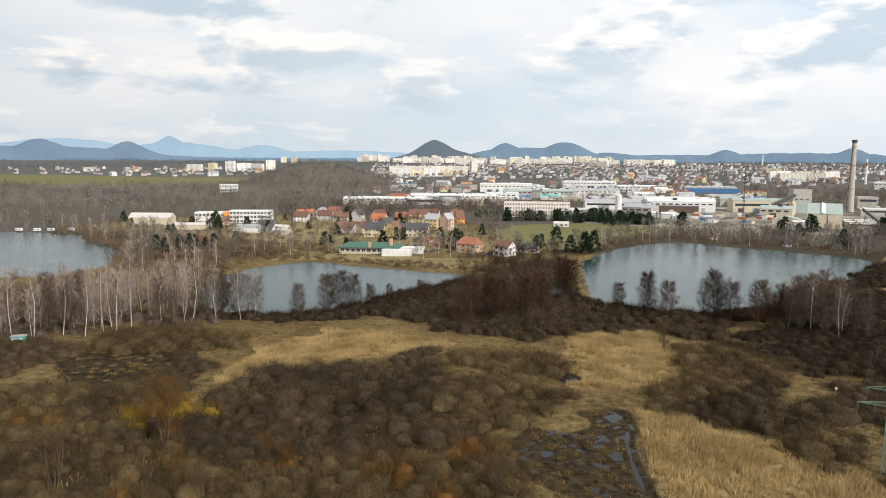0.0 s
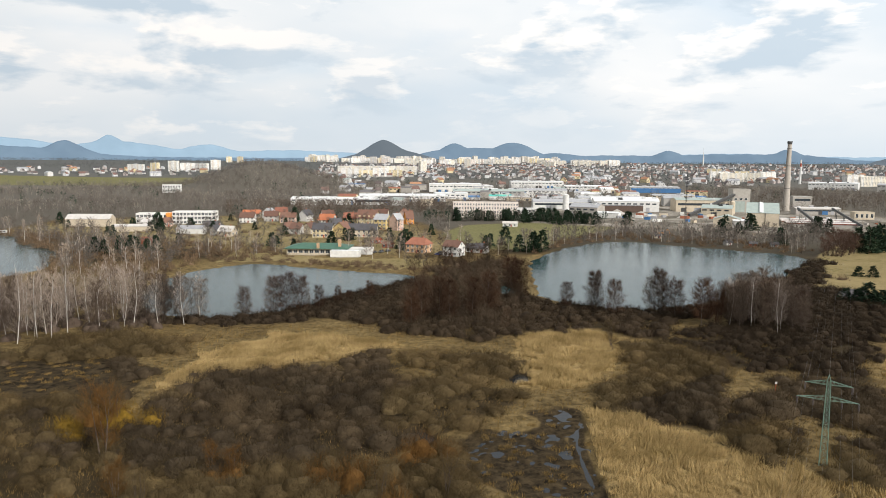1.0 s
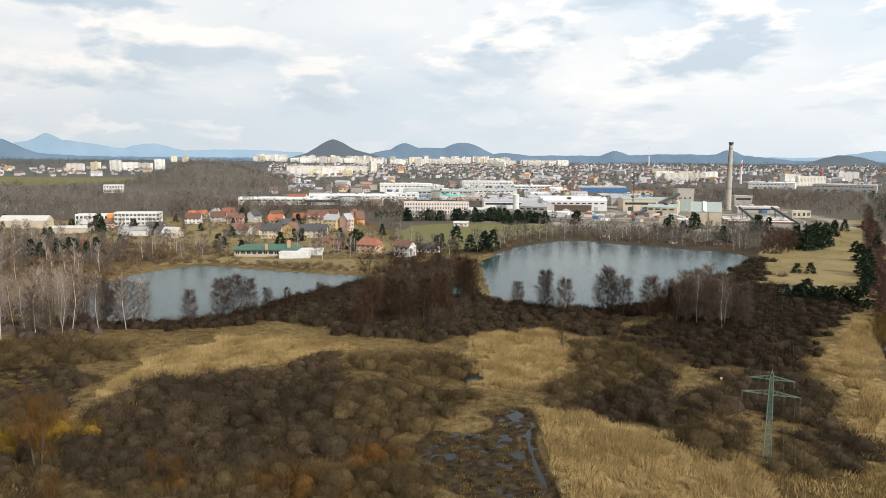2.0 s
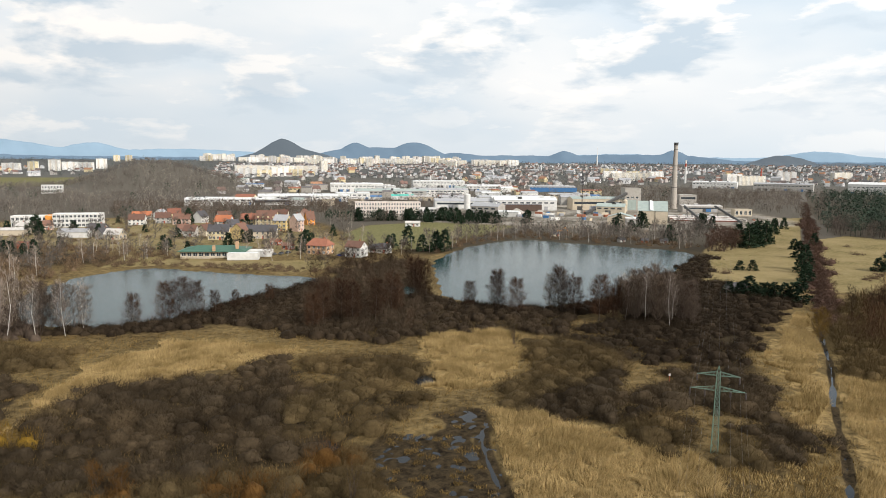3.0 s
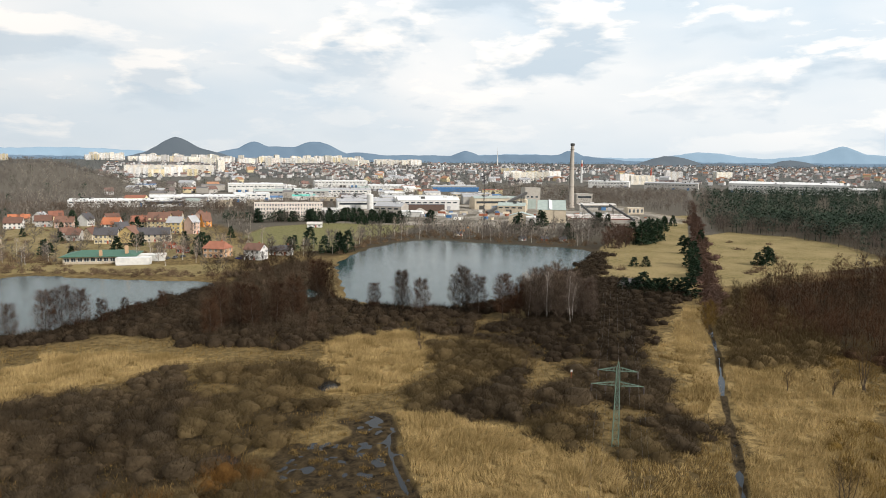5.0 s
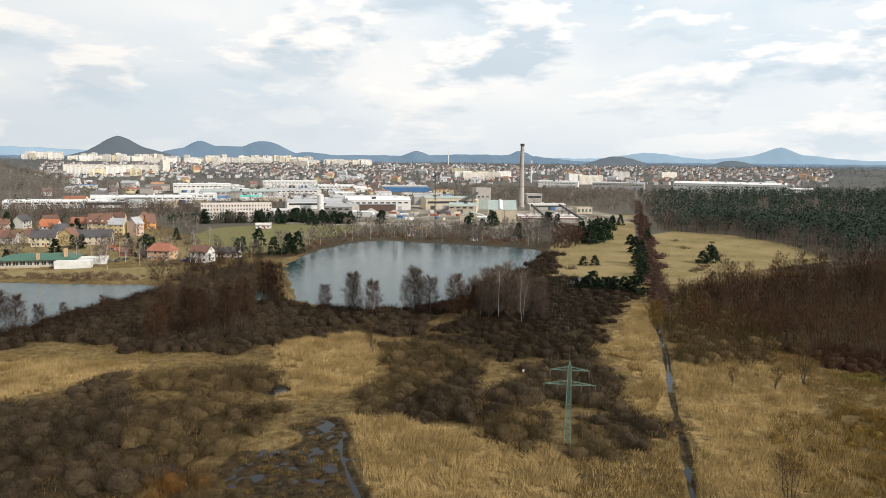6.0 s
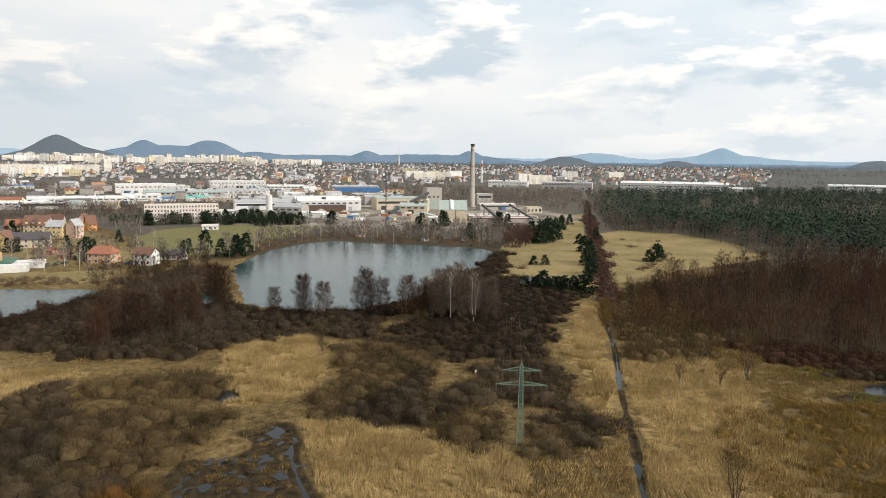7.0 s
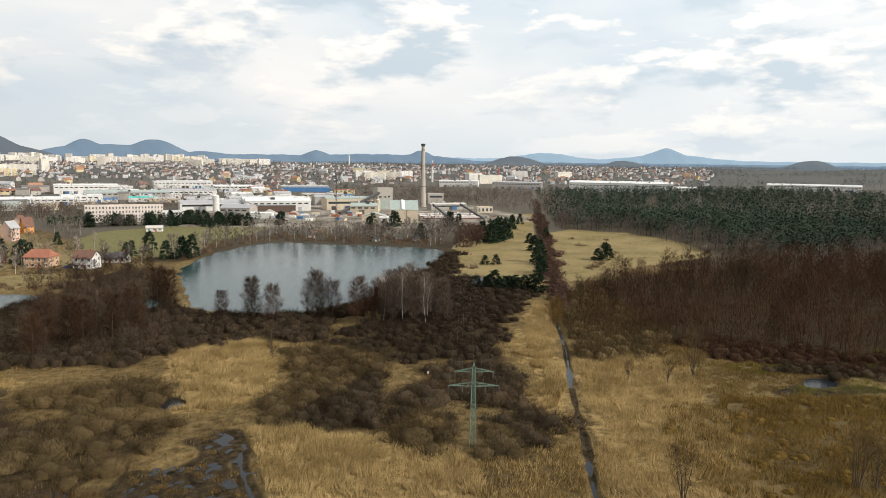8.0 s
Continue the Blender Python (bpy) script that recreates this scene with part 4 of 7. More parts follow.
for x, y, h in [(229, 332, 5.5), (235, 330, 5.8), (181, 269.5, 6.2), (182.5, 264.6, 6.6), (185, 262, 9.7), (187, 261, 6.5), (189, 259.3, 7.1), (191, 258, 7.4), (193, 256.4, 7.7), (195.7, 254, 7.7), (198.3, 252, 8.2), (199, 248, 9.1), (320, 407, 7.4), (294, 370, 10.5), (262, 325, 14), (255, 318, 11), (232, 287, 11), (238, 293, 9), (339, 412, 10.6), (295, 419, 17), (309, 429, 18), (321, 437, 16.4), (293, 427, 15.7), (302, 424, 16), (315, 440, 15), (379, 507, 11.1), (300, 444, 10.7), (304, 315.5, 11), (300, 317, 7.6), (311, 320, 8.9), (260.5, 460, 12.6), (265, 464, 11), (258, 543, 11.5), (269, 535, 9.5), (373, 498, 12.9), (330, 450, 12), (410, 535, 10)]:
    plant_tree("pine", PINE, x, y, h, 12, LB_PINE, "tree", "meadow pines", 1.35 if h < 10 else 1.0)


def blob_trees(name, pts, hs, mat, per, label, kind="bare", width=0.5):
    """Many far trees in one mesh: a stem and a ragged crown each."""
    n = len(pts)
    z = ground_z(pts[:, 0], pts[:, 1])
    d = rng.normal(0, 1, (n, per, 3))
    d /= np.linalg.norm(d, axis=2, keepdims=True)
    k = rng.uniform(0.2, 1.0, (n, per, 1)) ** 0.5
    h = hs[:, None]
    if kind == "bare":
        p = d * k * np.stack([h * 0.30, h * 0.30, h * 0.40], -1)
        p[:, :, 2] += h * 0.55
        way = d * 0.5 + np.array([0, 0, 0.8]) + rng.normal(0, 0.2, (n, per, 3))
        ln = h * rng.uniform(0.09, 0.19, (n, per))
    else:
        u = rng.uniform(0.3, 1.0, (n, per))
        a = rng.uniform(0, 6.28, (n, per))
        rr = h * 0.2 * np.sqrt(np.clip(1 - ((u - 0.62) / 0.4) ** 2, 0.03, 1)) * rng.uniform(0.7, 1.15, (n, per))
        p = np.stack([np.cos(a) * rr, np.sin(a) * rr, h * u], -1)
        way = np.stack([np.cos(a), np.sin(a), np.full_like(a, 0.25)], -1) + rng.normal(0, 0.5, (n, per, 3))
        ln = h * rng.uniform(0.08, 0.16, (n, per))
        d = np.stack([np.cos(a), np.sin(a), 0.5 + u], -1)
    p = p + np.stack([pts[:, 0], pts[:, 1], z], -1)[:, None, :]
    foot = np.stack([pts[:, 0], pts[:, 1], z - 0.3], -1)
    V1, F1 = twigs(p.reshape(-1, 3), way.reshape(-1, 3), ln.ravel(), (ln * width * rng.uniform(0.6, 1.2, (n, per))).ravel(), (d + np.array([0.2, -0.6, 0.5])).reshape(-1, 3))
    V2, F2 = twigs(foot, np.tile([0.0, 0, 1.0], (n, 1)) + rng.normal(0, 0.03, (n, 3)), hs * 0.85, np.maximum(0.3, hs * 0.03))
    return tagged(new(name, mesh_of(name, *joined([(V1, F1), (V2, F2)]), mat)), label, "trees", kind="stuff")


xs = np.stack([rng.uniform(380, 1500, 16000), rng.uniform(230, 1080, 16000)], -1)
xs = xs[sdf(xs[:, 0], xs[:, 1], PINE_WOOD) < 0]
close = np.hypot(xs[:, 0], xs[:, 1]) < 760
xs = np.concatenate([xs[close][:1700], xs[~close][:1900]])
edge_in = -sdf(xs[:, 0], xs[:, 1], PINE_WOOD)
bare = (edge_in < 32) & (rng.random(len(xs)) < 0.7) | (rng.random(len(xs)) < 0.12)
blob_trees("pine_wood", xs[~bare], rng.uniform(12, 18, (~bare).sum()), M["needles_far"], 60, "dense dark green pine forest", "fir", 0.7)
blob_trees("bare_wood_edge", xs[bare], rng.uniform(10, 16, bare.sum()), M["twig_wood"], 70, "grey bare trees along the pine forest", "bare", 0.13)
xs = np.stack([rng.uniform(150, 450, 3000), rng.uniform(70, 250, 3000)], -1)
xs = xs[(sdf(xs[:, 0], xs[:, 1], ALDER_WOOD) < -3) & (xs[:, 0] + 0.55 * xs[:, 1] > 262)][:1400]
blob_trees("alder_wood_understorey", xs, rng.uniform(5, 12, len(xs)), M["twig_red"], 90, "dense red-brown bare alder wood", "bare", 0.09)


mb = np.concatenate([scatter(MEADOWS[0], 6, 12), scatter(MEADOWS[1], 6, 12), np.array([(300, 318), (306, 320), (312, 324), (285, 300), (278, 296), (330, 340), (345, 352), (292, 306)])])
shrub_mass("meadow_bushes", mb, rng.uniform(2.0, 4.2, len(mb)), 3.6, M["twig_rust"], "brown bare bushes scattered on the meadow", 1.2, n=260, width=0.12, core=0.3)


# ---- reeds ----
def reed_bed(name, polys, count, h, mat, label, width=0.3, bare=()):
    pts = []
    for p in polys:
        q = np.array(p)
        c = rng.uniform(q.min(0) - 3, q.max(0) + 3, (count * 4, 2))
        c = c[sdf(c[:, 0], c[:, 1], p) + 2.5 * wavy(c[:, 0], c[:, 1], 8) < 0]
        pts.append(c[:count])
    c = np.concatenate(pts)
    for p in ALL_WATER + [FLOOD] + list(bare):
        c = c[sdf(c[:, 0], c[:, 1], p) > 0.5]
    c = c[(near_line(c[:, 0], c[:, 1], DITCH) > 1.1) & (near_line(c[:, 0], c[:, 1], STREAM) > 1.3)]
    c = c[wavy(c[:, 0], c[:, 1], 4) + 0.6 * wavy(c[:, 1], c[:, 0], 1.6) < 0.9]
    n = len(c)
    z = ground_z(c[:, 0], c[:, 1])
    tall = h * (1 + 0.3 * wavy(c[:, 0], c[:, 1], 7)) * rng.uniform(0.6, 1.2, n)
    b = np.stack([c[:, 0], c[:, 1], z - 0.05], -1)
    lean_ = wavy(c[:, 0], c[:, 1], 5)
    w = np.stack([0.15 + 0.3 * lean_, 0.1 - 0.2 * lean_, np.ones(n)], -1) + rng.normal(0, 0.28, (n, 3))
    tagged(new(name, mesh_of(name, *twigs(b, w, np.maximum(tall, 0.3), rng.uniform(0.5, 1.3, n) * width), mat)), label, "reeds", kind="stuff")


reed_bed("reeds", REEDS, 44000, 1.5, M["reed"], "straw-coloured dry reed bed", 0.11)
OPEN = [(-110, 100), (100, 100), (140, 180), (100, 240), (-100, 240)]
reed_bed("sedge", [SEDGE, [(97, 117), (110, 140), (122, 151), (132, 172), (136, 166), (112, 130)]], 14000, 0.9, M["reed_brown"], "brown broken sedge beside the ditch", 0.12)
reed_bed("broken_reeds", [SEDGE], 9000, 1.1, M["reed"], "pale broken reeds among brown sedge", 0.11)
reed_bed("green_sedge", [[(168, 111), (187, 111), (207, 115), (234, 120), (172, 86), (166, 96)], [(171, 124), (174, 134), (194, 129), (184, 119)]], 9000, 0.45, M["reed_green"], "yellow-green sedge round a marsh pool", 0.14)
reed_bed("dry_grass", [OPEN, OPEN, [(140, 100), (165, 160), (183, 160), (182, 135), (192, 110), (160, 80)]], 30000, 0.8, M["reed_brown"], "brown dry grass tussocks in the marsh", 0.16, [MUD_A, MUD_B])
reed_bed("olive_brush_grass", [BRUSH_E], 34000, 1.5, M["reed_olive"], "golden-brown tall grass and sedge", 0.13)
tus = np.concatenate([scatter(FLOOD, 46, 1.6), scatter(MUD_A, 60, 1.8)])
tx = np.repeat(tus, 90, 0) + rng.normal(0, 0.55, (len(tus) * 90, 2))
tb = np.stack([tx[:, 0], tx[:, 1], ground_z(tx[:, 0], tx[:, 1]) - 0.05], -1)
tagged(new("sedge_tussocks", mesh_of("sedge_tussocks", *twigs(tb, np.array([0, 0, 1.0]) + rng.normal(0, 0.35, (len(tb), 3)), rng.uniform(0.25, 0.7, len(tb)), rng.uniform(0.06, 0.13, len(tb))), M["reed_brown"])), "brown sedge tussocks in flood water", "sedge", kind="stuff")

# ---- trees round the lake and the houses ----
FAR_BANK = [(84, 415), (112, 462), (146, 490), (168, 498), (204, 462), (250, 416), (266, 432), (240, 500), (190, 545), (150, 530), (112, 500), (80, 440)]
for x, y in scatter(FAR_BANK, 80, 5.5):
    pale = rng.random() < 0.45
    plant_tree("bank_birch" if pale else "bank_tree", BIRCH_SMALL if pale else GARDEN, x, y, rng.uniform(8, 14), 12 if pale else 10, "pale bare birch on the lake's far bank" if pale else "bare brown tree on the lake's far bank", "tree", "far bank trees")
for x, y in scatter([(262, 432), (300, 470), (330, 515), (345, 545), (300, 560), (270, 500), (250, 455)], 46, 6):
    plant_tree("bank_tree", GARDEN, x, y, rng.uniform(7, 12), 10, "rusty brown bare tree between lake and works", "tree", "far bank trees")
for x, y, h in [(256, 404, 11), (262, 409, 13), (268, 414, 14), (274, 419, 15), (281, 424, 14), (288, 432, 13), (266, 402, 10), (276, 410, 12), (284, 417, 12), (293, 425, 11)]:
    plant_tree("willow", BUSHY, x, y, h, 15, "broad rusty brown bare willow at the lake's end", "tree", "lake end willows")
fb = scatter(FAR_BANK, 110, 4.5)
shrub_mass("far_bank_bushes", fb, rng.uniform(1.8, 4.0, len(fb)), 3.6, M["twig_rust"], "brown bare bushes on the lake's far bank", 1.2, n=240, width=0.16, core=0.3, lobes_=2)
for poly, n in ((VILLAGE, 170), ([(-30, 395), (5, 362), (60, 398), (70, 430), (90, 460), (20, 470), (-30, 440)], 26), ([(-290, 400), (-180, 360), (-112, 330), (-104, 400), (-60, 412), (-70, 450), (-300, 560)], 110)):
    for x, y in scatter(poly, n, 8):
        tall_ = poly is not VILLAGE and rng.random() < 0.4
        plant_tree("garden_tree", BIRCH_SMALL if tall_ else GARDEN, x, y, rng.uniform(9, 15) if tall_ else rng.uniform(7, 12), 12 if tall_ else 10, "pale bare birch by the pond" if tall_ else "bare brown tree among the houses", "tree", "village trees")
for x, y in scatter(VILLAGE, 26, 12):
    plant_tree("pine", PINE, x, y, rng.uniform(6, 11), 12, "dark green conifer in a garden", "tree", "village conifers")
wb = scatter([(-290, 400), (-180, 360), (-112, 330), (-104, 400), (-60, 412), (-70, 450), (-300, 560)], 160, 7)
shrub_mass("west_bank_scrub", wb, rng.uniform(2.5, 6.0, len(wb)), 3.6, M["twig_rust"], "brown bare scrub west of the pond", 1.1, n=240, width=0.16, core=0.3, lobes_=2)
vb = scatter(VILLAGE, 200, 7)
shrub_mass("garden_shrubs", vb, rng.uniform(1.5, 3.5, len(vb)), 3.6, M["twig_rust"], "brown bare garden shrubs between houses", 1.2, n=220, width=0.18, core=0.3, lobes_=2)
pb = scatter([(-100, 392), (-70, 392), (-30, 372), (15, 352), (22, 362), (-20, 388), (-60, 402), (-100, 410)], 50, 4.5)
shrub_mass("pond_bank_bushes", pb, rng.uniform(1.5, 3.5, len(pb)), 3.6, M["twig_rust"], "brown bare bushes on the pond's far bank", 1.1, n=300, width=0.14, core=0.3, lobes_=2)

# ---- far woods ----
az = np.radians(rng.uniform(-36, 62, 60000))
rr = np.sqrt(rng.uniform(430.0 ** 2, 1600.0 ** 2, 60000))
fx, fy = rr * np.sin(az), rr * np.cos(az)
keep = wavy(fx, fy, 130) + 0.6 * wavy(fy, fx, 40) > -0.35
for p in [POND_A, POND_B, POND_C, PINE_WOOD, *MEADOWS, GREEN, WORKS, VILLAGE]:
    keep &= sdf(fx, fy, p) > 6
knoll = np.exp(-(((fx + 235) / 150) ** 2 + ((fy - 1350) / 170) ** 2)) > 0.4
HALLS = [[(-140, 870), (140, 930), (260, 880), (460, 930), (560, 1290), (250, 1560), (40, 1360), (-50, 1010), (-140, 940)]]
for p in HALLS:
    keep &= (sdf(fx, fy, p) > 6) | (rng.random(len(fx)) < 0.2)
mid = np.concatenate([np.stack([fx, fy], -1)[keep & ~knoll][:9500], np.stack([fx, fy], -1)[knoll][:1800]])
pale = rng.random(len(mid)) < 0.22
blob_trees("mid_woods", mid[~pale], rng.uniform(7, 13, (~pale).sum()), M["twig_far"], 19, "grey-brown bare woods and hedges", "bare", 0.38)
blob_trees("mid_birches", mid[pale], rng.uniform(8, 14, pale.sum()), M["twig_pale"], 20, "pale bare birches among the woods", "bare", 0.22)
az = np.radians(rng.uniform(-36, 72, 40000))
rr = np.sqrt(rng.uniform(1450.0 ** 2, 4450.0 ** 2, 40000))
fx, fy = rr * np.sin(az), rr * np.cos(az)
keep = (wavy(fx, fy, 320) + 0.5 * wavy(fy, fx, 110) > -0.15) & (sdf(fx, fy, FIELD) > 10) & (sdf(fx, fy, PINE_WOOD) > 10)
mid = np.stack([fx, fy], -1)[keep][:12000]
fir = rng.random(len(mid)) < 0.25
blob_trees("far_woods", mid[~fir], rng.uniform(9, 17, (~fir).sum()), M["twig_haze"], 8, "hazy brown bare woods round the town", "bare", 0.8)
blob_trees("far_firs", mid[fir], rng.uniform(9, 17, fir.sum()), M["needles_far"], 12, "dark conifers among the far woods", "fir", 0.9)

wood_a = np.radians(rng.uniform(-13, 7, 900))
wood_r = rng.uniform(660, 880, 900)
vw_ = np.stack([wood_r * np.sin(wood_a), wood_r * np.cos(wood_a)], -1)
vw_ = vw_[wavy(vw_[:, 0], vw_[:, 1], 60) > -0.45][:420]
blob_trees("village_wood", vw_, rng.uniform(8, 14, len(vw_)), M["twig_tree"], 60, "dark brown bare trees behind the village", "bare", 0.13)
back_a, back_r = np.radians(rng.uniform(24, 40, 700)), rng.uniform(860, 1330, 700)
bk_ = np.stack([back_r * np.sin(back_a), back_r * np.cos(back_a)], -1)
bk_ = bk_[(sdf(bk_[:, 0], bk_[:, 1], PINE_WOOD) > 4) & (wavy(bk_[:, 0], bk_[:, 1], 70) > -0.5)][:430]
blob_trees("works_wood", bk_, rng.uniform(8, 14, len(bk_)), M["twig_tree"], 50, "brown bare trees behind the works", "bare", 0.14)
fir_a = np.radians(rng.uniform(-34, 30, 700))
fir_r = np.sqrt(rng.uniform(640.0 ** 2, 2300.0 ** 2, 700))
fr_ = np.stack([fir_r * np.sin(fir_a), fir_r * np.cos(fir_a)], -1)
fr_ = fr_[(wavy(fr_[:, 0], fr_[:, 1], 90) > 0.1) & (sdf(fr_[:, 0], fr_[:, 1], FIELD) > 5) & (sdf(fr_[:, 0], fr_[:, 1], WORKS) > 5) & (sdf(fr_[:, 0], fr_[:, 1], GREEN) > 5)]
blob_trees("scattered_firs", fr_, rng.uniform(9, 16, len(fr_)), M["needles_far"], 46, "dark green conifers scattered through the town", "fir", 0.7)

# ---- building materials ----
def paint(name, c, vary=0.06, rough=0.8, **more):
    return surface(name, tuple(v * 0.86 for v in c), tuple(min(0.9, v * 1.08) for v in c), 0.35, rough, vary=vary, fine=0.12, **more)


W = {
    "white": paint("plaster_white", (0.70, 0.685, 0.655)), "cream": paint("plaster_cream", (0.64, 0.54, 0.34)), "yellow": paint("plaster_yellow", (0.60, 0.46, 0.22)),
    "salmon": paint("plaster_salmon", (0.56, 0.36, 0.22)), "grey": paint("plaster_grey", (0.42, 0.40, 0.37)), "pink": paint("plaster_pink", (0.66, 0.47, 0.38)),
    "concrete": paint("concrete", (0.40, 0.37, 0.33), 0.05, 0.9), "sand": paint("plaster_sand", (0.55, 0.47, 0.36)), "brick": paint("brick_red", (0.33, 0.13, 0.08)),
    "timber": paint("timber_red", (0.36, 0.09, 0.05)), "timber_dark": paint("cladding_dark", (0.12, 0.085, 0.07)), "blush": paint("plaster_blush", (0.72, 0.63, 0.56)), "orange": paint("plaster_orange", (0.80, 0.34, 0.08)),
}
R = {
    "red": paint("tiles_red", (0.26, 0.115, 0.08), 0.25), "orange": paint("tiles_orange", (0.40, 0.15, 0.08), 0.2), "brown": paint("tiles_brown", (0.17, 0.098, 0.076), 0.2),
    "dark": paint("slates_dark", (0.10, 0.095, 0.10), 0.15), "grey": paint("sheet_grey", (0.36, 0.36, 0.37), 0.1, 0.6), "green": paint("sheet_green", (0.055, 0.13, 0.09), 0.05, 0.6),
    "light": paint("membrane_light", (0.62, 0.62, 0.615), 0.05, 0.7), "pale": paint("cement_sheet", (0.52, 0.49, 0.46), 0.08), "teal": paint("sheet_teal", (0.10, 0.50, 0.42), 0.03, 0.6),
    "greygreen": paint("sheet_greygreen", (0.33, 0.38, 0.35), 0.05, 0.6), "blue": paint("sheet_blue", (0.06, 0.16, 0.33), 0.03, 0.6), "felt": paint("felt", (0.16, 0.15, 0.15), 0.1),
}
M["glass"] = surface("window_glass", (0.03, 0.035, 0.04), (0.06, 0.07, 0.08), 2.0, 0.15)
M["frame"] = paint("window_frame_white", (0.75, 0.74, 0.71))
M["steel_green"] = paint("steel_green", (0.15, 0.23, 0.18), 0.0, 0.55)
M["steel_rust"] = paint("steel_rust", (0.20, 0.075, 0.06), 0.1, 0.8)
M["steel_dark"] = paint("steel_dark", (0.07, 0.068, 0.066), 0.05, 0.6)
M["insulator"] = paint("insulator_brown", (0.045, 0.03, 0.025), 0.0, 0.3)
M["cable"] = paint("cable_grey", (0.15, 0.145, 0.14), 0.0, 0.5)
M["asphalt"] = paint("asphalt_grey", (0.11, 0.108, 0.105), 0.0, 0.9)
M["car"] = surface("car_paint", (0.06, 0.06, 0.065), (0.12, 0.12, 0.125), 0.5, 0.3, vary=0.6)
M["car_blue"] = surface("car_paint_blue", (0.015, 0.03, 0.22), (0.02, 0.045, 0.30), 0.5, 0.3)
M["red_white"] = paint("chimney_red", (0.42, 0.10, 0.07))


def facade_material(name, wall, band):
    """Panel walls of far blocks: storeys and window bays at real size."""
    m = bpy.data.materials.new(name)
    m.use_nodes = True
    t = m.node_tree
    b = t.nodes["Principled BSDF"]
    b.inputs["Roughness"].default_value = 0.8
    g = node(t, "ShaderNodeTexCoord")
    s = node(t, "ShaderNodeSeparateXYZ")
    t.links.new(g.outputs["Object"], s.inputs[0])
    up_ = maths(t, "FRACT", maths(t, "DIVIDE", s.outputs[2], 2.8))
    along = maths(t, "FRACT", maths(t, "DIVIDE", maths(t, "ADD", s.outputs[0], s.outputs[1]), 3.2))
    hit_ = maths(t, "MULTIPLY", maths(t, "MULTIPLY", maths(t, "GREATER_THAN", up_, 0.35), maths(t, "LESS_THAN", up_, 0.85)), maths(t, "MULTIPLY", maths(t, "GREATER_THAN", along, 0.25), maths(t, "LESS_THAN", along, 0.75)))
    bay = maths(t, "LESS_THAN", maths(t, "FRACT", maths(t, "DIVIDE", maths(t, "ADD", s.outputs[0], s.outputs[1]), 19.0)), 0.3)
    oi = node(t, "ShaderNodeObjectInfo")
    col = mixed(t, maths(t, "MULTIPLY", bay, 0.8), wall, band)
    col = mixed(t, 1.0, col, ramp(t, oi.outputs["Random"], [(0, (0.82, 0.80, 0.78)), (1, (1.06, 1.04, 1.0))]), "MULTIPLY")
    col = mixed(t, maths(t, "MULTIPLY", hit_, 0.8), col, (0.12, 0.13, 0.15))
    t.links.new(col, b.inputs["Base Color"])
    return m


def box(bm, x0, x1, y0, y1, z0, z1):
    v = [bm.verts.new((x, y, z)) for z in (z0, z1) for x, y in ((x0, y0), (x1, y0), (x1, y1), (x0, y1))]
    for f in ((3, 2, 1, 0), (4, 5, 6, 7), (0, 1, 5, 4), (1, 2, 6, 5), (2, 3, 7, 6), (3, 0, 4, 7)):
        bm.faces.new([v[i] for i in f])
    return bm


def boxes(*spans):
    bm = bmesh.new()
    for s in spans:
        box(bm, *s)
    return bm


def shared(name, bm, mat):
    me = bpy.data.meshes.new(name)
    bm.to_mesh(me)
    bm.free()
    me.materials.append(mat)
    return me


def beam(bm, a, b, w, d=None):
    """A square bar between two points."""
    a, b = Vector(a), Vector(b)
    z = (b - a).normalized()
    x = z.cross(Vector((0.31, 0.17, 0.93))).normalized()
    y = z.cross(x)
    d = d or w
    lo = [bm.verts.new(a + x * sx * w / 2 + y * sy * d / 2) for sx, sy in ((-1, -1), (1, -1), (1, 1), (-1, 1))]
    hi = [bm.verts.new(v.co + (b - a)) for v in lo]
    bm.faces.new(lo[::-1])
    bm.faces.new(hi)
    for i in range(4):
        bm.faces.new((lo[i], lo[(i + 1) % 4], hi[(i + 1) % 4], hi[i]))
    return bm


WIN = {}


def window_on(parent, x, y, z, face, w, h):
    """A framed window in a wall; face: degrees of the wall's outward normal from -y."""
    key = (round(w, 1), round(h, 1))
    if key not in WIN:
        fr = boxes((-w / 2 - 0.12, w / 2 + 0.12, -0.06, 0.05, -h / 2 - 0.12, -h / 2), (-w / 2 - 0.12, w / 2 + 0.12, -0.06, 0.05, h / 2, h / 2 + 0.12), (-w / 2 - 0.12, -w / 2, -0.06, 0.05, -h / 2, h / 2), (w / 2, w / 2 + 0.12, -0.06, 0.05, -h / 2, h / 2), (-0.05, 0.05, -0.05, 0.05, -h / 2, h / 2))
        WIN[key] = (shared("window_frame", fr, M["frame"]), shared("pane", boxes((-w / 2, w / 2, -0.02, 0.04, -h / 2, h / 2)), M["glass"]))
    f, p = WIN[key]
    ob = piece("window", f, parent, pose(x, y, z, 0, 0, face))
    piece("pane", p, ob)


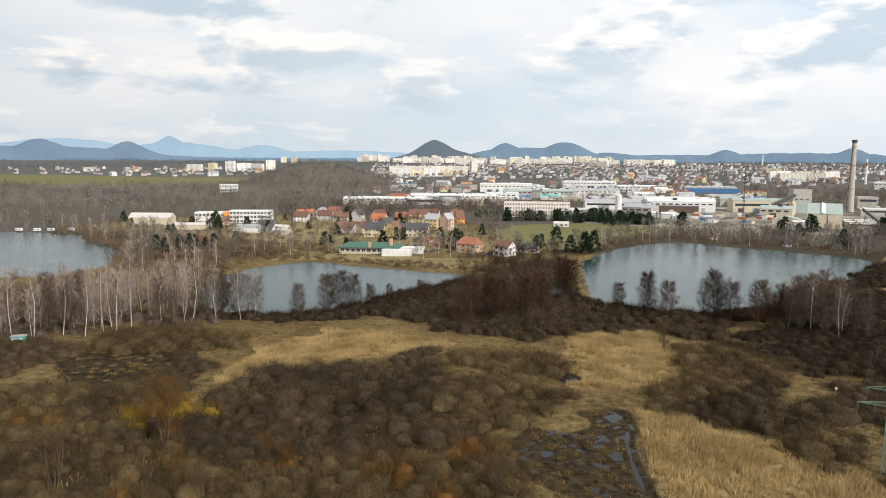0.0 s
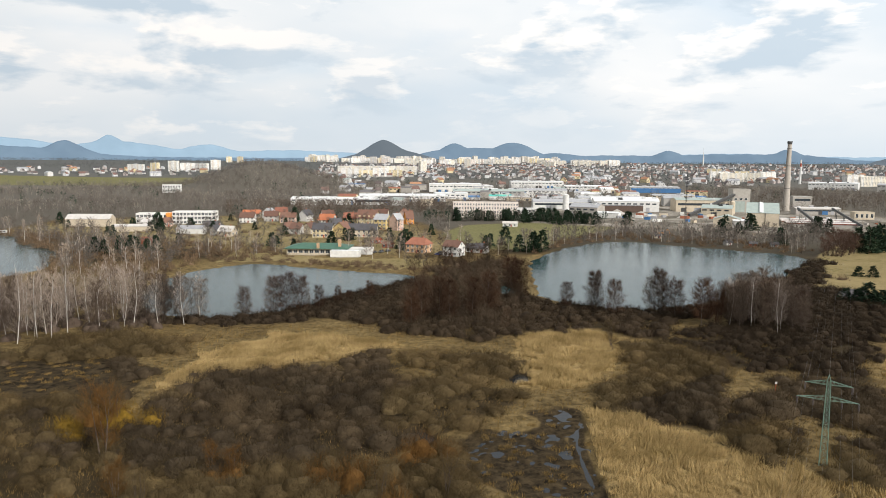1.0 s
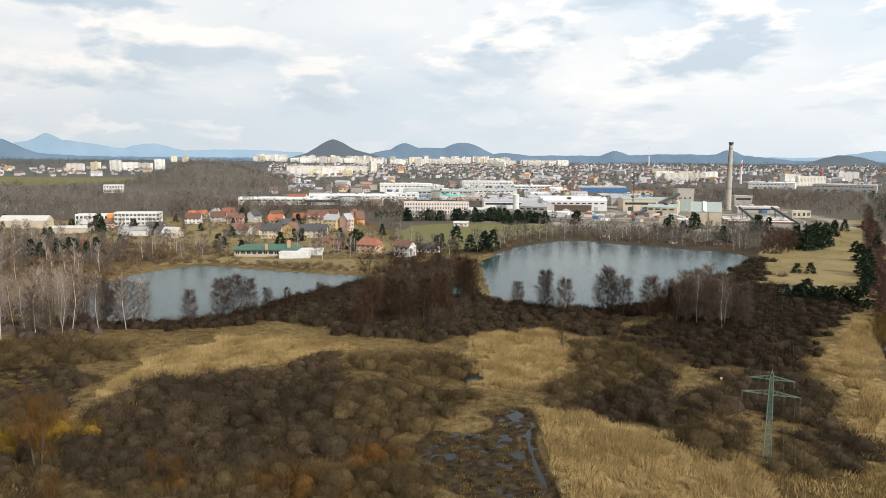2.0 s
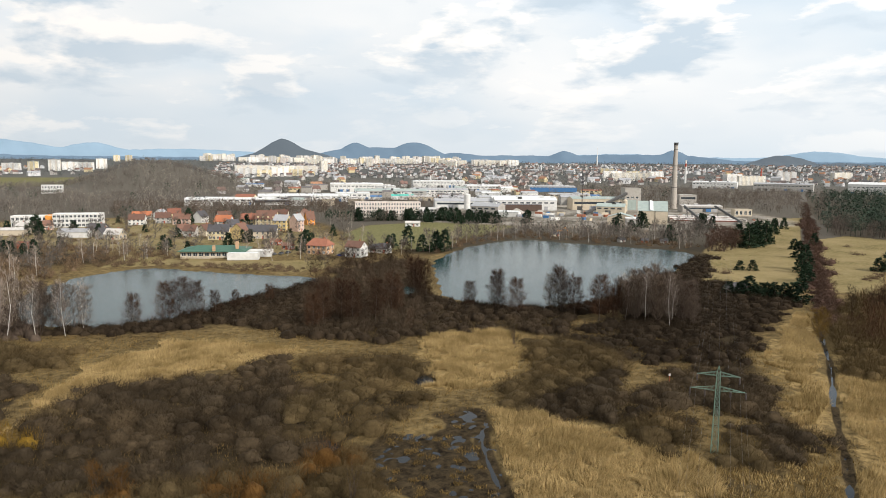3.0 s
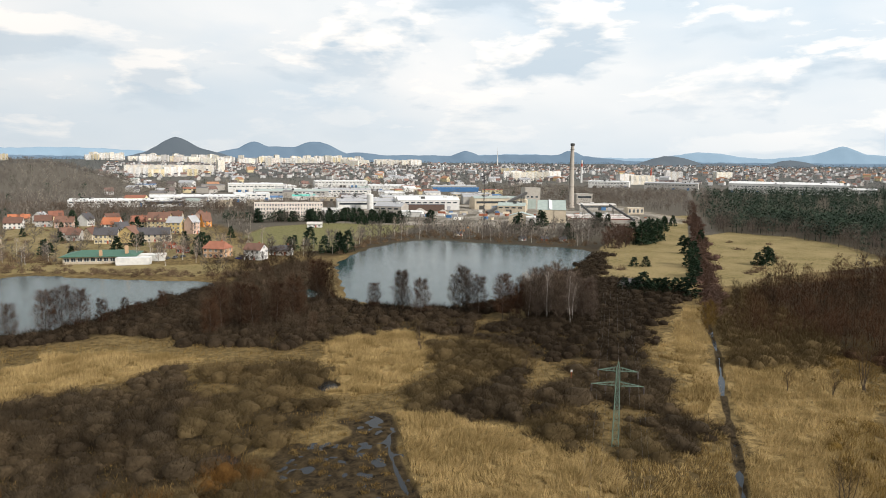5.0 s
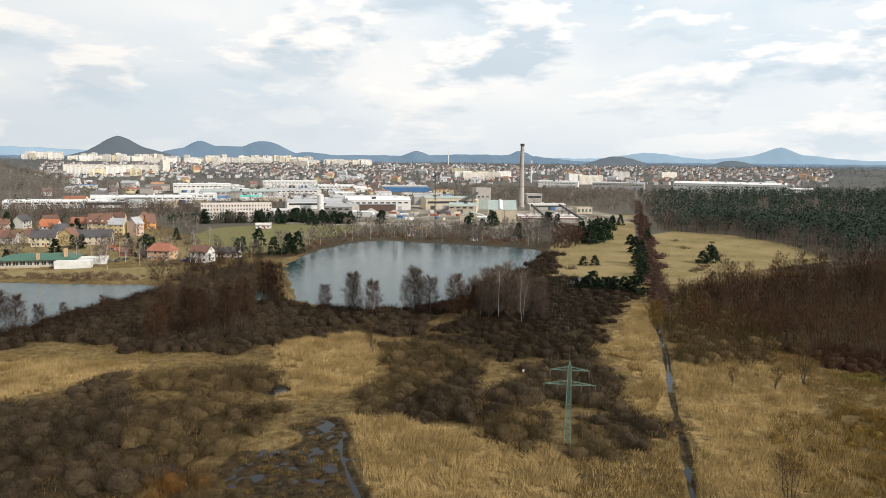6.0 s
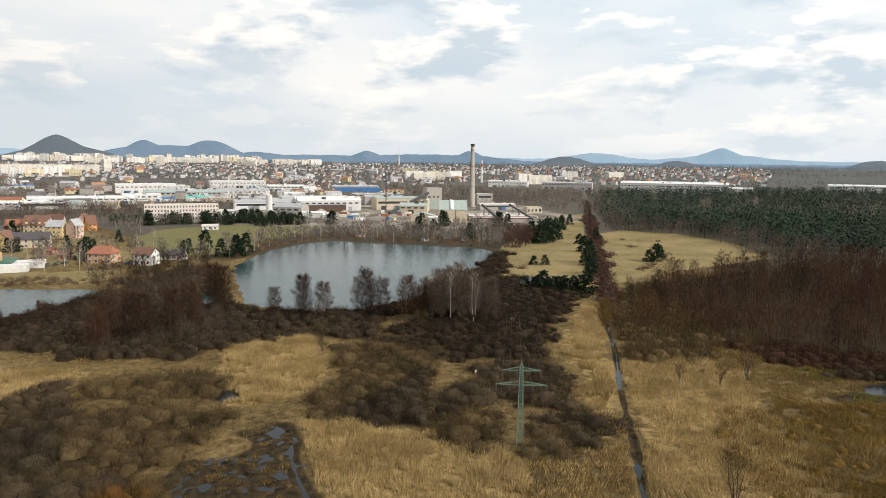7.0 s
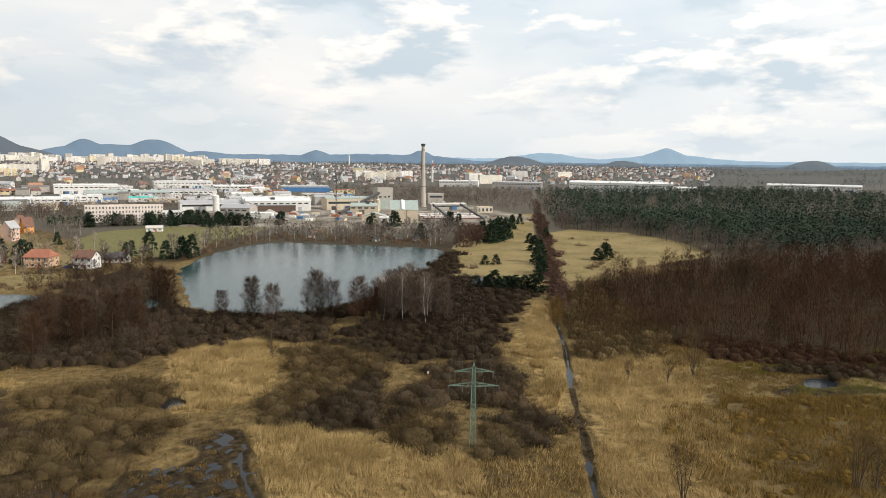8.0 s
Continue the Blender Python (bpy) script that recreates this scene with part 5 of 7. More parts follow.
def gable_walls(L, D, H, Rz):
    bm = bmesh.new()
    a = [bm.verts.new(p) for p in ((-L / 2, -D / 2, -0.6), (L / 2, -D / 2, -0.6), (L / 2, D / 2, -0.6), (-L / 2, D / 2, -0.6))]
    b = [bm.verts.new((v.co.x, v.co.y, H)) for v in a]
    bm.faces.new(a[::-1])
    bm.faces.new((a[0], a[1], b[1], b[0]))
    bm.faces.new((a[2], a[3], b[3], b[2]))
    if Rz > 0:
        r0, r1 = bm.verts.new((-L / 2, 0, H + Rz - 0.15)), bm.verts.new((L / 2, 0, H + Rz - 0.15))
        bm.faces.new((a[1], a[2], b[2], r1, b[1]))
        bm.faces.new((a[3], a[0], b[0], r0, b[3]))
        bm.faces.new((b[0], b[1], r1, r0))
        bm.faces.new((b[2], b[3], r0, r1))
    else:
        bm.faces.new((a[1], a[2], b[2], b[1]))
        bm.faces.new((a[3], a[0], b[0], b[3]))
        bm.faces.new(b)
    return bm


def gable_roof(L, D, H, Rz, over=0.5, hip=0.0, thick=0.22):
    """Two slopes with thickness; hip: how far the ridge ends are drawn in."""
    bm = bmesh.new()
    e = H - over * Rz / (D / 2)
    low_, top_ = [], []
    for dz in (0, thick):
        y = D / 2 + over
        x = L / 2 + over
        low_.append([bm.verts.new(p) for p in ((-x, -y, e + dz), (x, -y, e + dz), (x, y, e + dz), (-x, y, e + dz))])
        top_.append([bm.verts.new((-x + hip, 0, H + Rz + dz)), bm.verts.new((x - hip, 0, H + Rz + dz))])
    for k, flip in ((0, True), (1, False)):
        (a, b, c, d), (r0, r1) = low_[k], top_[k]
        fs = [(a, b, r1, r0), (c, d, r0, r1)]
        if hip:
            fs += [(b, c, r1), (d, a, r0)]
        for f in fs:
            bm.faces.new(f[::-1] if flip else f)
    for i in range(4):
        if hip or i in (0, 2):
            j = (i + 1) % 4
            bm.faces.new((low_[0][i], low_[0][j], low_[1][j], low_[1][i]))
    if not hip:
        for corner, rr in ((0, 0), (3, 0), (1, 1), (2, 1)):
            bm.faces.new((low_[0][corner], low_[1][corner], top_[1][rr], top_[0][rr]))
    bmesh.ops.recalc_face_normals(bm, faces=bm.faces[:])
    return bm


def house(x, y, L, D, H, Rz, turn, wall, roof, storeys, label, name="house", hip=0.0, cols=None, chimney=True, group="village houses", category="house", dormers=0):
    ob = thing(name, x, y, spot_z(x, y) - 0.1, turn, label=label, category=category, group=group)
    part("wall", gable_walls(L, D, H, 0 if hip else Rz), W[wall], ob)
    rf = part("roof", gable_roof(L, D, H, Rz, 0.5, hip), R[roof], ob)
    if chimney:
        part("chimney", boxes((L * 0.18 - 0.35, L * 0.18 + 0.35, 0.4, 1.1, H + Rz * 0.5, H + Rz + 1.0)), W["brick"], ob)
    cols = cols or max(2, int(L / 3.2))
    wh = 1.4 if storeys < 4 else 1.3
    for s in range(storeys):
        z = H * (s + 0.55) / storeys
        for k in range(cols):
            wx = -L / 2 + L * (k + 0.5) / cols
            window_on(ob, wx, -D / 2, z, 0, 1.3, wh)
        for k in range(2):
            window_on(ob, L / 2, -D / 4 + D / 2 * k, z, 90, 1.3, wh)
    if Rz > 2.4 and not hip:
        window_on(ob, L / 2, 0, H + Rz * 0.35, 90, 1.3, 1.2)
    part("door", boxes((L * 0.05, L * 0.05 + 1.1, -D / 2 - 0.05, -D / 2 + 0.05, 0.0, 2.1)), W["timber"], ob)
    for k in range(dormers):
        dx = -L / 2 + L * (k + 0.5) / dormers
        part("dormer", boxes((dx - 0.8, dx + 0.8, -D / 2 + 0.6, -D / 2 + 2.6, H + 0.3, H + 1.9)), W[wall], ob)
    return ob


def flat_block(x, y, L, D, H, turn, wall, roof, label, rows=0, cols=0, name="building", category="building", group="", strip_windows=False, parapet=0.6, side=True, z=None, ww=None):
    """A flat-roofed building with a parapet and rows of windows."""
    ob = thing(name, x, y, (spot_z(x, y) if z is None else z) - 0.1, turn, label=label, category=category, group=group)
    wm = W[wall] if isinstance(wall, str) else wall
    part("wall", boxes((-L / 2, L / 2, -D / 2, D / 2, -0.6, H)), wm, ob)
    part("roof", boxes((-L / 2 + 0.3, L / 2 - 0.3, -D / 2 + 0.3, D / 2 - 0.3, H - 0.1, H + 0.12)), R[roof], ob)
    if parapet:
        t_ = 0.3
        part("parapet", boxes((-L / 2 - 0.05, L / 2 + 0.05, -D / 2 - 0.05, -D / 2 + t_, H + 0.002, H + parapet), (-L / 2 - 0.05, L / 2 + 0.05, D / 2 - t_, D / 2 + 0.05, H + 0.002, H + parapet), (-L / 2 - 0.05, -L / 2 + t_, -D / 2 + t_, D / 2 - t_, H + 0.002, H + parapet), (L / 2 - t_, L / 2 + 0.05, -D / 2 + t_, D / 2 - t_, H + 0.002, H + parapet)), wm, ob)
    for s in range(rows):
        zz = H * (s + 0.55) / rows
        if strip_windows:
            part("window_band", boxes((-L / 2 + 1, L / 2 - 1, -D / 2 - 0.06, -D / 2 + 0.02, zz - 0.7, zz + 0.7)), M["glass"], ob)
            continue
        for k in range(cols):
            window_on(ob, -L / 2 + L * (k + 0.5) / cols, -D / 2, zz, 0, ww or L / cols * 0.5, H / rows * 0.5)
        if side:
            n = max(1, int(D / 5))
            for k in range(n):
                window_on(ob, L / 2, -D / 2 + D * (k + 0.5) / n, zz, 90, 1.4, H / rows * 0.5)
    return ob


HALL_RNG = np.random.default_rng(5)


def low_hall(x, y, L, D, H, Rz, turn, wall, roof, label, bays=1, name="industrial_hall", z=None, lights=0, band=0.0):
    """A long industrial hall of one or several low-pitched bays."""
    ob = thing(name, x, y, (spot_z(x, y) if z is None else z) - 0.1, turn, label=label, category="industrial hall", group="industrial halls")
    wm = W[wall]
    part("wall", boxes((-L / 2, L / 2, -D / 2, D / 2, -0.6, H)), wm, ob)
    bw = D / bays
    for k in range(bays):
        rb = gable_roof(L, bw, H, Rz, 0.25, 0, 0.18)
        bmesh.ops.translate(rb, verts=rb.verts[:], vec=(0, -D / 2 + bw * (k + 0.5), 0.01 * k))
        r_ = part("roof", rb, R[roof], ob)
        for sx in (-1, 1):
            gb = bmesh.new()
            p = [gb.verts.new((sx * L / 2, -D / 2 + bw * k + 0.05, H)), gb.verts.new((sx * L / 2, -D / 2 + bw * (k + 1) - 0.05, H)), gb.verts.new((sx * L / 2, -D / 2 + bw * (k + 0.5), H + Rz - 0.1))]
            q = [gb.verts.new(v.co + Vector((-sx * 0.2, 0, 0))) for v in p]
            gb.faces.new(p)
            gb.faces.new(q[::-1])
            for i in range(3):
                gb.faces.new((p[i], p[(i + 1) % 3], q[(i + 1) % 3], q[i]))
            bmesh.ops.recalc_face_normals(gb, faces=gb.faces[:])
            part("gable", gb, wm, ob)
    for k in range(lights):
        lx = -L / 2 + L * (k + 0.5) / lights
        part("rooflight", boxes((lx - L / lights * 0.3, lx + L / lights * 0.3, -1.2, 1.2, H + Rz - 0.25, H + Rz + 0.9)), R["light"], ob)
    if band:
        part("window_band", boxes((-L / 2 + 2, L / 2 - 2, -D / 2 - 0.06, -D / 2 + 0.02, H * 0.55, H * 0.55 + band)), M["glass"], ob)
    if L > 28 and D > 12:
        for k in range(int(L / 9)):
            vx, vy = HALL_RNG.uniform(-L / 2 + 3, L / 2 - 3), HALL_RNG.uniform(-D / 2 + 2, D / 2 - 2)
            vz, vw, vh = H + Rz * (1 - abs((vy + D / 2) % bw - bw / 2) / (bw / 2)), HALL_RNG.uniform(0.7, 2.4), HALL_RNG.uniform(0.9, 2.6)
            part("vent", boxes((vx - vw, vx + vw, vy - vw * 0.6, vy + vw * 0.6, vz - 0.4, vz + vh)), [R["grey"], R["light"], M["steel_dark"], R["pale"]][k % 4], ob)
        for k in range(int(L / 14)):
            dx, dw = HALL_RNG.uniform(-L / 2 + 4, L / 2 - 4), HALL_RNG.uniform(1.6, 3.2)
            part("loading_door", boxes((dx - dw, dx + dw, -D / 2 - 0.12, -D / 2 + 0.02, 0, min(4.5, H * 0.6))), [M["steel_dark"], R["grey"], R["blue"]][k % 3], ob)
        if not band and H > 6:
            for k in range(int(L / 7)):
                dx = -L / 2 + 3.5 + k * 7
                part("window_strip", boxes((dx - 2.2, dx + 2.2, -D / 2 - 0.08, -D / 2 + 0.02, H * 0.68, H * 0.68 + 1.5)), M["glass"], ob)
    return ob


# ---- village by the pond ----
house(16, 431, 13, 10, 5.6, 3.4, -32, "salmon", "red", 2, "salmon two-storey house with red tiled hip roof", hip=2.2)
house(36, 415, 10, 9, 6.0, 3.0, -34, "white", "brown", 2, "white two-storey house with brown gable roof")
house(54, 428, 7, 6, 3.2, 2.6, -32, "white", "dark", 1, "small white cottage with dark slate roof")
house(48.5, 431, 6, 5, 2.8, 2.4, -32, "white", "dark", 1, "small white cottage with dark slate roof", chimney=False)
house(-3, 455, 6, 5, 2.6, 1.6, -30, "timber", "brown", 1, "small red wooden shed with brown roof", chimney=False, name="shed", category="shed")
house(-11, 480, 6, 5, 2.4, 1.6, -30, "timber", "red", 1, "small red wooden shed with red roof", chimney=False, name="shed", category="shed")
house(-50, 517, 14, 9, 6.2, 4.2, -8, "cream", "dark", 2, "cream two-storey house with dark roof", cols=5)
house(-36, 519, 10, 11, 6.4, 4.6, 62, "yellow", "brown", 2, "yellow gabled house with brown roof")
house(-22, 520, 22, 9, 5.6, 4.0, -8, "sand", "dark", 2, "long sand-coloured house with dark roof", cols=6)
house(-21, 617, 17, 12, 6.5, 6.5, -14, "cream", "brown", 2, "cream house with tall brown mansard roof", dormers=4)
house(-8, 574, 11, 10, 8.5, 4.0, -25, "yellow", "grey", 3, "ornate yellow villa with grey roof")
house(3, 569, 8, 8, 9.0, 4.5, 50, "pink", "grey", 3, "ornate pink villa with grey roof")
house(-55, 608, 13, 10, 5.5, 4.6, -20, "white", "orange", 2, "white house with bright orange tiled roof")
house(-47, 586, 9, 8, 4.8, 3.6, 30, "grey", "dark", 2, "grey house with dark roof")
house(-37, 630, 12, 9, 5.2, 4.4, -12, "cream", "red", 2, "cream house with red tiled roof")
house(14, 622, 7, 7, 5.6, 6.2, 20, "orange", "brown", 2, "small orange house with steep brown roof")
house(10, 648, 9, 8, 6, 5.6, 65, "pink", "brown", 2, "pink house with steep brown gable")
house(-62, 545, 10, 8, 4.6, 3.8, 55, "sand", "brown", 2, "sand-coloured house with brown roof")
house(-72, 542, 9, 8, 4.4, 3.6, -20, "grey", "brown", 1, "grey bungalow with brown roof")
house(-80, 560, 8, 7, 4.0, 3.2, 10, "grey", "brown", 1, "grey cottage with brown roof")
house(-92, 640, 14, 9, 5.0, 4.2, -10, "pink", "brown", 2, "pinkish house with brown roof")
house(-110, 655, 12, 9, 5.0, 4.2, 5, "grey", "brown", 2, "grey house with brown roof")
house(-128, 640, 13, 9, 5.0, 4.0, -5, "white", "brown", 2, "white house with brown roof")
house(-79, 655, 10, 9, 6.0, 4.5, 60, "white", "dark", 2, "white gabled house with dark roof")
house(-134, 690, 16, 10, 4.5, 3.4, 0, "sand", "orange", 1, "low house with bright orange roof", cols=5)
house(-118, 690, 10, 9, 5.5, 4.0, 70, "white", "grey", 2, "white gabled house with grey roof")
house(-128, 532, 9, 8, 4.0, 3.6, 50, "grey", "dark", 1, "grey gabled house with dark roof")
house(-120, 527, 12, 8, 4.0, 3.4, -25, "sand", "pale", 1, "sand-coloured house with pale roof")
house(-139, 560, 12, 8, 4.6, 3.4, -15, "grey", "dark", 1, "grey house with dark roof")
house(-160, 478, 8, 5, 2.6, 2.0, -10, "timber", "red", 1, "small red cabin among bare trees", chimney=False, name="cabin")
house(-188, 602, 10, 8, 4.0, 3.4, 45, "pink", "brown", 1, "pinkish cottage with brown roof")
house(-108, 700, 11, 9, 5.5, 4.2, 15, "cream", "red", 2, "cream house with red roof")
house(-60, 660, 11, 9, 5.5, 4.2, 25, "white", "brown", 2, "white house with brown roof")
house(-10, 670, 12, 9, 5.5, 4.4, -15, "sand", "brown", 2, "sand house with brown roof")
low_hall(-150, 542, 20, 9, 4.2, 2.2, -6, "white", "grey", "white workshop with grey-blue sheet roof", name="workshop")
low_hall(-249, 606, 36, 12, 6.5, 3.6, -3, "sand", "pale", "long pale barn with cement sheet roof", name="barn")
low_hall(-200, 564, 28, 10, 4.0, 1.4, 2, "sand", "pale", "low sand-coloured shed with pale roof", name="depot_shed")
flat_block(-170, 628, 36, 12, 10.5, 2, "white", "light", "white two-storey office with window rows", 3, 12, "office_building", "office", ww=2.0)
flat_block(-208, 635, 26, 11, 8.5, 2, "white", "light", "white flat-roofed block with window rows", 2, 8, "office_building", "office", ww=2.0)
flat_block(-193, 634, 5, 11.4, 8.7, 2, "orange", "light", "orange painted stairwell at the office end", 0, 0, "stair_block", "building")
house(-205, 605, 9, 7, 3.5, 2.5, 20, "white", "pale", 1, "small white house with pale roof")

# green-roofed store with its white annex
store = thing("store", -44, 428, spot_z(-44, 428) - 0.1, -7, label="low store with green sheet roof and white walls", category="store")
part("wall", boxes((-17, 18, -10, 10, -0.6, 4.0)), W["sand"], store)
rb = gable_roof(35, 20, 4.0, 2.0, 1.4, 9.0)
bmesh.ops.translate(rb, verts=rb.verts[:], vec=(0.5, 0, 0))
part("roof", rb, R["green"], store)
part("annex", boxes((10, 27, -16, -10.05, -0.6, 3.5)), W["white"], store, "white flat-roofed annex")
part("annex_roof", boxes((10.3, 26.7, -15.7, -10.3, 3.4, 3.62)), R["light"], store)
part("rear_wing", boxes((18.05, 32, -3, 7, -0.6, 3.2)), W["white"], store, "white rear wing")
part("chimney", boxes((13, 14.6, -7, -5.4, 4, 9.0)), W["salmon"], store, "salmon brick chimney")
part("chimney", boxes((1.0, 2.4, -10.8, -9.4, 3.5, 7.2)), W["salmon"], store)
part("awning", boxes((-3, 8, 10.05, 14, 3.6, 4.0)), W["orange"], store, "orange awning")
for k in range(8):
    window_on(store, -15 + k * 3.2, -10, 2.2, 0, 2.2, 1.8)


def car(x, y, turn, mat, label):
    ob = thing("parked_car", x, y, spot_z(x, y), turn, label=label, category="car", group="parked cars")
    bm = boxes((-2.1, 2.1, -0.85, 0.85, 0.3, 0.85))
    bmesh.ops.bevel(bm, geom=bm.edges[:], offset=0.12, segments=1, affect="EDGES")
    part("body", bm, mat, ob)
    cb = boxes((-1.3, 0.9, -0.75, 0.75, 0.85, 1.42))
    for v in cb.verts:
        if v.co.z > 1.2:
            v.co.x = v.co.x * 0.72
            v.co.y *= 0.85
    part("cabin", cb, M["glass"], ob)
    for sx in (-1.3, 1.3):
        for sy in (-0.8, 0.8):
            wb = bmesh.new()
            bmesh.ops.create_cone(wb, cap_ends=True, segments=10, radius1=0.32, radius2=0.32, depth=0.2, matrix=Matrix.Translation((sx, sy, 0.32)) @ Matrix.Rotation(radians(90), 4, "X"))
            part("wheel", wb, M["steel_dark"], ob)


for k, (cx, cy) in enumerate([(-11, 428), (-7, 430), (-3, 433), (-58, 447), (-55, 448), (-52, 448), (-49, 449), (-46, 450), (-63, 446)]):
    car(cx, cy, 62, M["car"], "dark parked car on the store's yard")
car(27, 418, -30, M["car_blue"], "blue parked van beside the white house")
car(29, 424, 10, M["car"], "dark parked car beside the white house")

# four-storey hostel among pines
flat_block(92, 702, 64, 13, 14.5, -6, "blush", "grey", "long blush-white four-storey hostel with window rows", 4, 24, "hostel", "apartment block", ww=1.2)
flat_block(131, 694, 18, 11, 9, -6, "white", "grey", "white two-storey wing beside the hostel", 2, 5, "hostel_wing", "building")
for k in range(24):
    px_, py_ = 48 + rng.uniform(0, 110), 668 + rng.normal(0, 7)
    plant_tree("pine", PINE, px_ + 10, py_ - 0.08 * px_, rng.uniform(8, 13), 12, "dark green pine before the hostel", "tree", "hostel pines")
for k in range(30):
    plant_tree("garden_tree", GARDEN, rng.uniform(50, 185), 655 + rng.normal(0, 9), rng.uniform(7, 11), 10, "bare brown tree before the hostel", "tree", "village trees")
belt_x = np.concatenate([rng.uniform(40, 170, 110), rng.uniform(-150, 180, 260)])
belt_y = np.concatenate([672 - 0.1 * belt_x[:110] + rng.normal(0, 6, 110), 868 + rng.normal(0, 12, 260)])
blob_trees("hall_front_trees", np.stack([belt_x, belt_y], -1), rng.uniform(5, 10, len(belt_x)), M["twig_tree"], 60, "brown bare trees before the hostel and halls", "bare", 0.14)
fx_ = np.concatenate([rng.uniform(30, 175, 60), rng.uniform(100, 200, 30)])
fy_ = np.concatenate([664 - 0.1 * fx_[:60] + rng.normal(0, 4, 60), 640 + rng.normal(0, 8, 30)])
blob_trees("hall_front_pines", np.stack([fx_, fy_], -1), rng.uniform(6, 11, len(fx_)), M["needles"], 90, "dark green pines before the hostel", "fir", 0.6)
for k in range(18):
    px_ = rng.uniform(118, 190)
    plant_tree("pine", PINE, px_, 620 + (190 - px_) * 0.3 + rng.normal(0, 8), rng.uniform(7, 12), 12, "dark green pine behind the meadow", "tree", "meadow edge pines")
for x, y, h in [(8, 447, 13), (5, 443, 11), (60, 455, 8), (63, 455, 9), (75, 470, 13), (78, 432, 11), (86, 428, 13), (92, 432, 14), (88, 440, 12), (-33, 497, 9), (-30, 497, 8), (-28, 498, 9), (-2, 500, 9), (-36, 590, 12), (-185, 575, 14), (-178, 560, 12), (-192, 590, 11), (-152, 548, 12), (-135, 545, 10), (-87, 640, 14), (-175, 430, 10), (-168, 425, 9), (-160, 428, 11), (-152, 432, 10), (-145, 430, 9), (-143, 440, 10), (-158, 440, 10), (290, 560, 15), (296, 565, 13), (335, 540, 14), (340, 545, 13), (344, 538, 12), (270, 560, 13), (205, 610, 13), (208, 612, 12)]:
    plant_tree("pine", PINE, x, y, h, 12, "dark green conifer beside the houses", "tree", "village conifers")

# white cottage hut on the green
house(100, 600, 12, 7, 3.0, 1.4, -15, "white", "pale", 1, "low white hut on the green", chimney=False, name="hut")

# ---- works by the lake ----
chim = thing("factory_chimney", 453, 792, 0.2, 0, label="tall tapering grey-brown concrete factory chimney", category="chimney")
M["chimney_shaft"] = paint("chimney_concrete", (0.46, 0.41, 0.355), 0.0, 0.9)
cb = bmesh.new()
bmesh.ops.create_cone(cb, cap_ends=True, segments=24, radius1=4.0, radius2=2.1, depth=78, matrix=Matrix.Translation((0, 0, 39)))
part("shaft", cb, M["chimney_shaft"], chim)
cb = bmesh.new()
bmesh.ops.create_cone(cb, cap_ends=True, segments=24, radius1=2.5, radius2=2.7, depth=3.2, matrix=Matrix.Translation((0, 0, 78.2)))
part("crown", cb, M["steel_dark"], chim, "dark chimney crown")
for zz in (26, 52, 72):
    cb = bmesh.new()
    rr_ = 4.0 - 1.9 * zz / 78
    bmesh.ops.create_cone(cb, cap_ends=True, segments=24, radius1=rr_ + 0.35, radius2=rr_ + 0.35, depth=0.5, matrix=Matrix.Translation((0, 0, zz)))
    part("platform", cb, M["steel_dark"], chim)
part("ladder", beam(beam(bmesh.new(), (-4.2, -1.0, 1), (-2.3, -1.0, 76), 0.15), (-4.2, -0.4, 1), (-2.3, -0.4, 76), 0.15), M["steel_dark"], chim)

flat_block(389, 777, 19, 16, 25.5, -8, "concrete", "felt", "tall concrete works tower with few windows", 0, 0, "works_tower", "tower")
tw = [o for o in scene.collection.objects if o.name == "works_tower"][0]
for k in range(3):
    window_on(tw, -6 + k * 5.5, -8, 15.0, 0, 3.0, 2.0)
part("recess", boxes((-9, 4, -8.2, -7.9, 0.5, 12.5)), R["greygreen"], tw, "grey-green sheet cladding")
big_hall = low_hall(328, 611, 26, 38, 12.0, 8.0, -27, "sand", "greygreen", "tall works hall with grey-green roof and white light strip")
part("rooflight", beam(bmesh.new(), (-1, -18.6, 12.6), (-1, -0.5, 20.2), 3.6, 0.7), R["light"], big_hall, "white vaulted roof light strip")
part("downpipe", boxes((2.0, 2.3, -19.35, -19.02, 0, 12)), M["steel_dark"], big_hall)
low_hall(288, 594, 16, 22, 7.5, 3.0, 62, "sand", "greygreen", "low works hall with grey-green roof")
low_hall(296, 583, 16, 9, 6.5, 1.2, -20, "grey", "light", "grey loading shed with bright roof")
flat_block(492, 830, 22, 16, 15.0, -10, "concrete", "light", "concrete boiler house with window strip", 0, 0, "boiler_house", "building")
bh = [o for o in scene.collection.objects if o.name == "boiler_house"][0]
part("window_band", boxes((-9, 9, -8.1, -7.95, 10, 12.6)), M["glass"], bh)
low_hall(458, 742, 46, 16, 6.5, 1.4, -10, "concrete", "pale", "long low concrete shed", band=1.6)
flat_block(464, 673, 19, 9, 7.2, -8, "sand", "light", "small pale utility building", 1, 4, "utility_building", "building")
low_hall(350, 790, 60, 26, 13.0, 2.2, -8, "sand", "greygreen", "long sand-coloured works hall with grey roof", band=2.5)
low_hall(338, 720, 30, 22, 8.5, 3.0, -30, "sand", "greygreen", "sand-coloured works shed with green-grey roof")
low_hall(264, 800, 72, 40, 11.5, 3.4, -8, "white", "light", "large white warehouse with bright roof", bays=2)
low_hall(248, 772, 55, 8, 7.0, 0.6, -8, "timber_dark", "felt", "low dark loading canopy before the warehouse")
low_hall(199, 718, 30, 24, 9.5, 3.4, -35, "concrete", "grey", "grey works hall with grey roof")
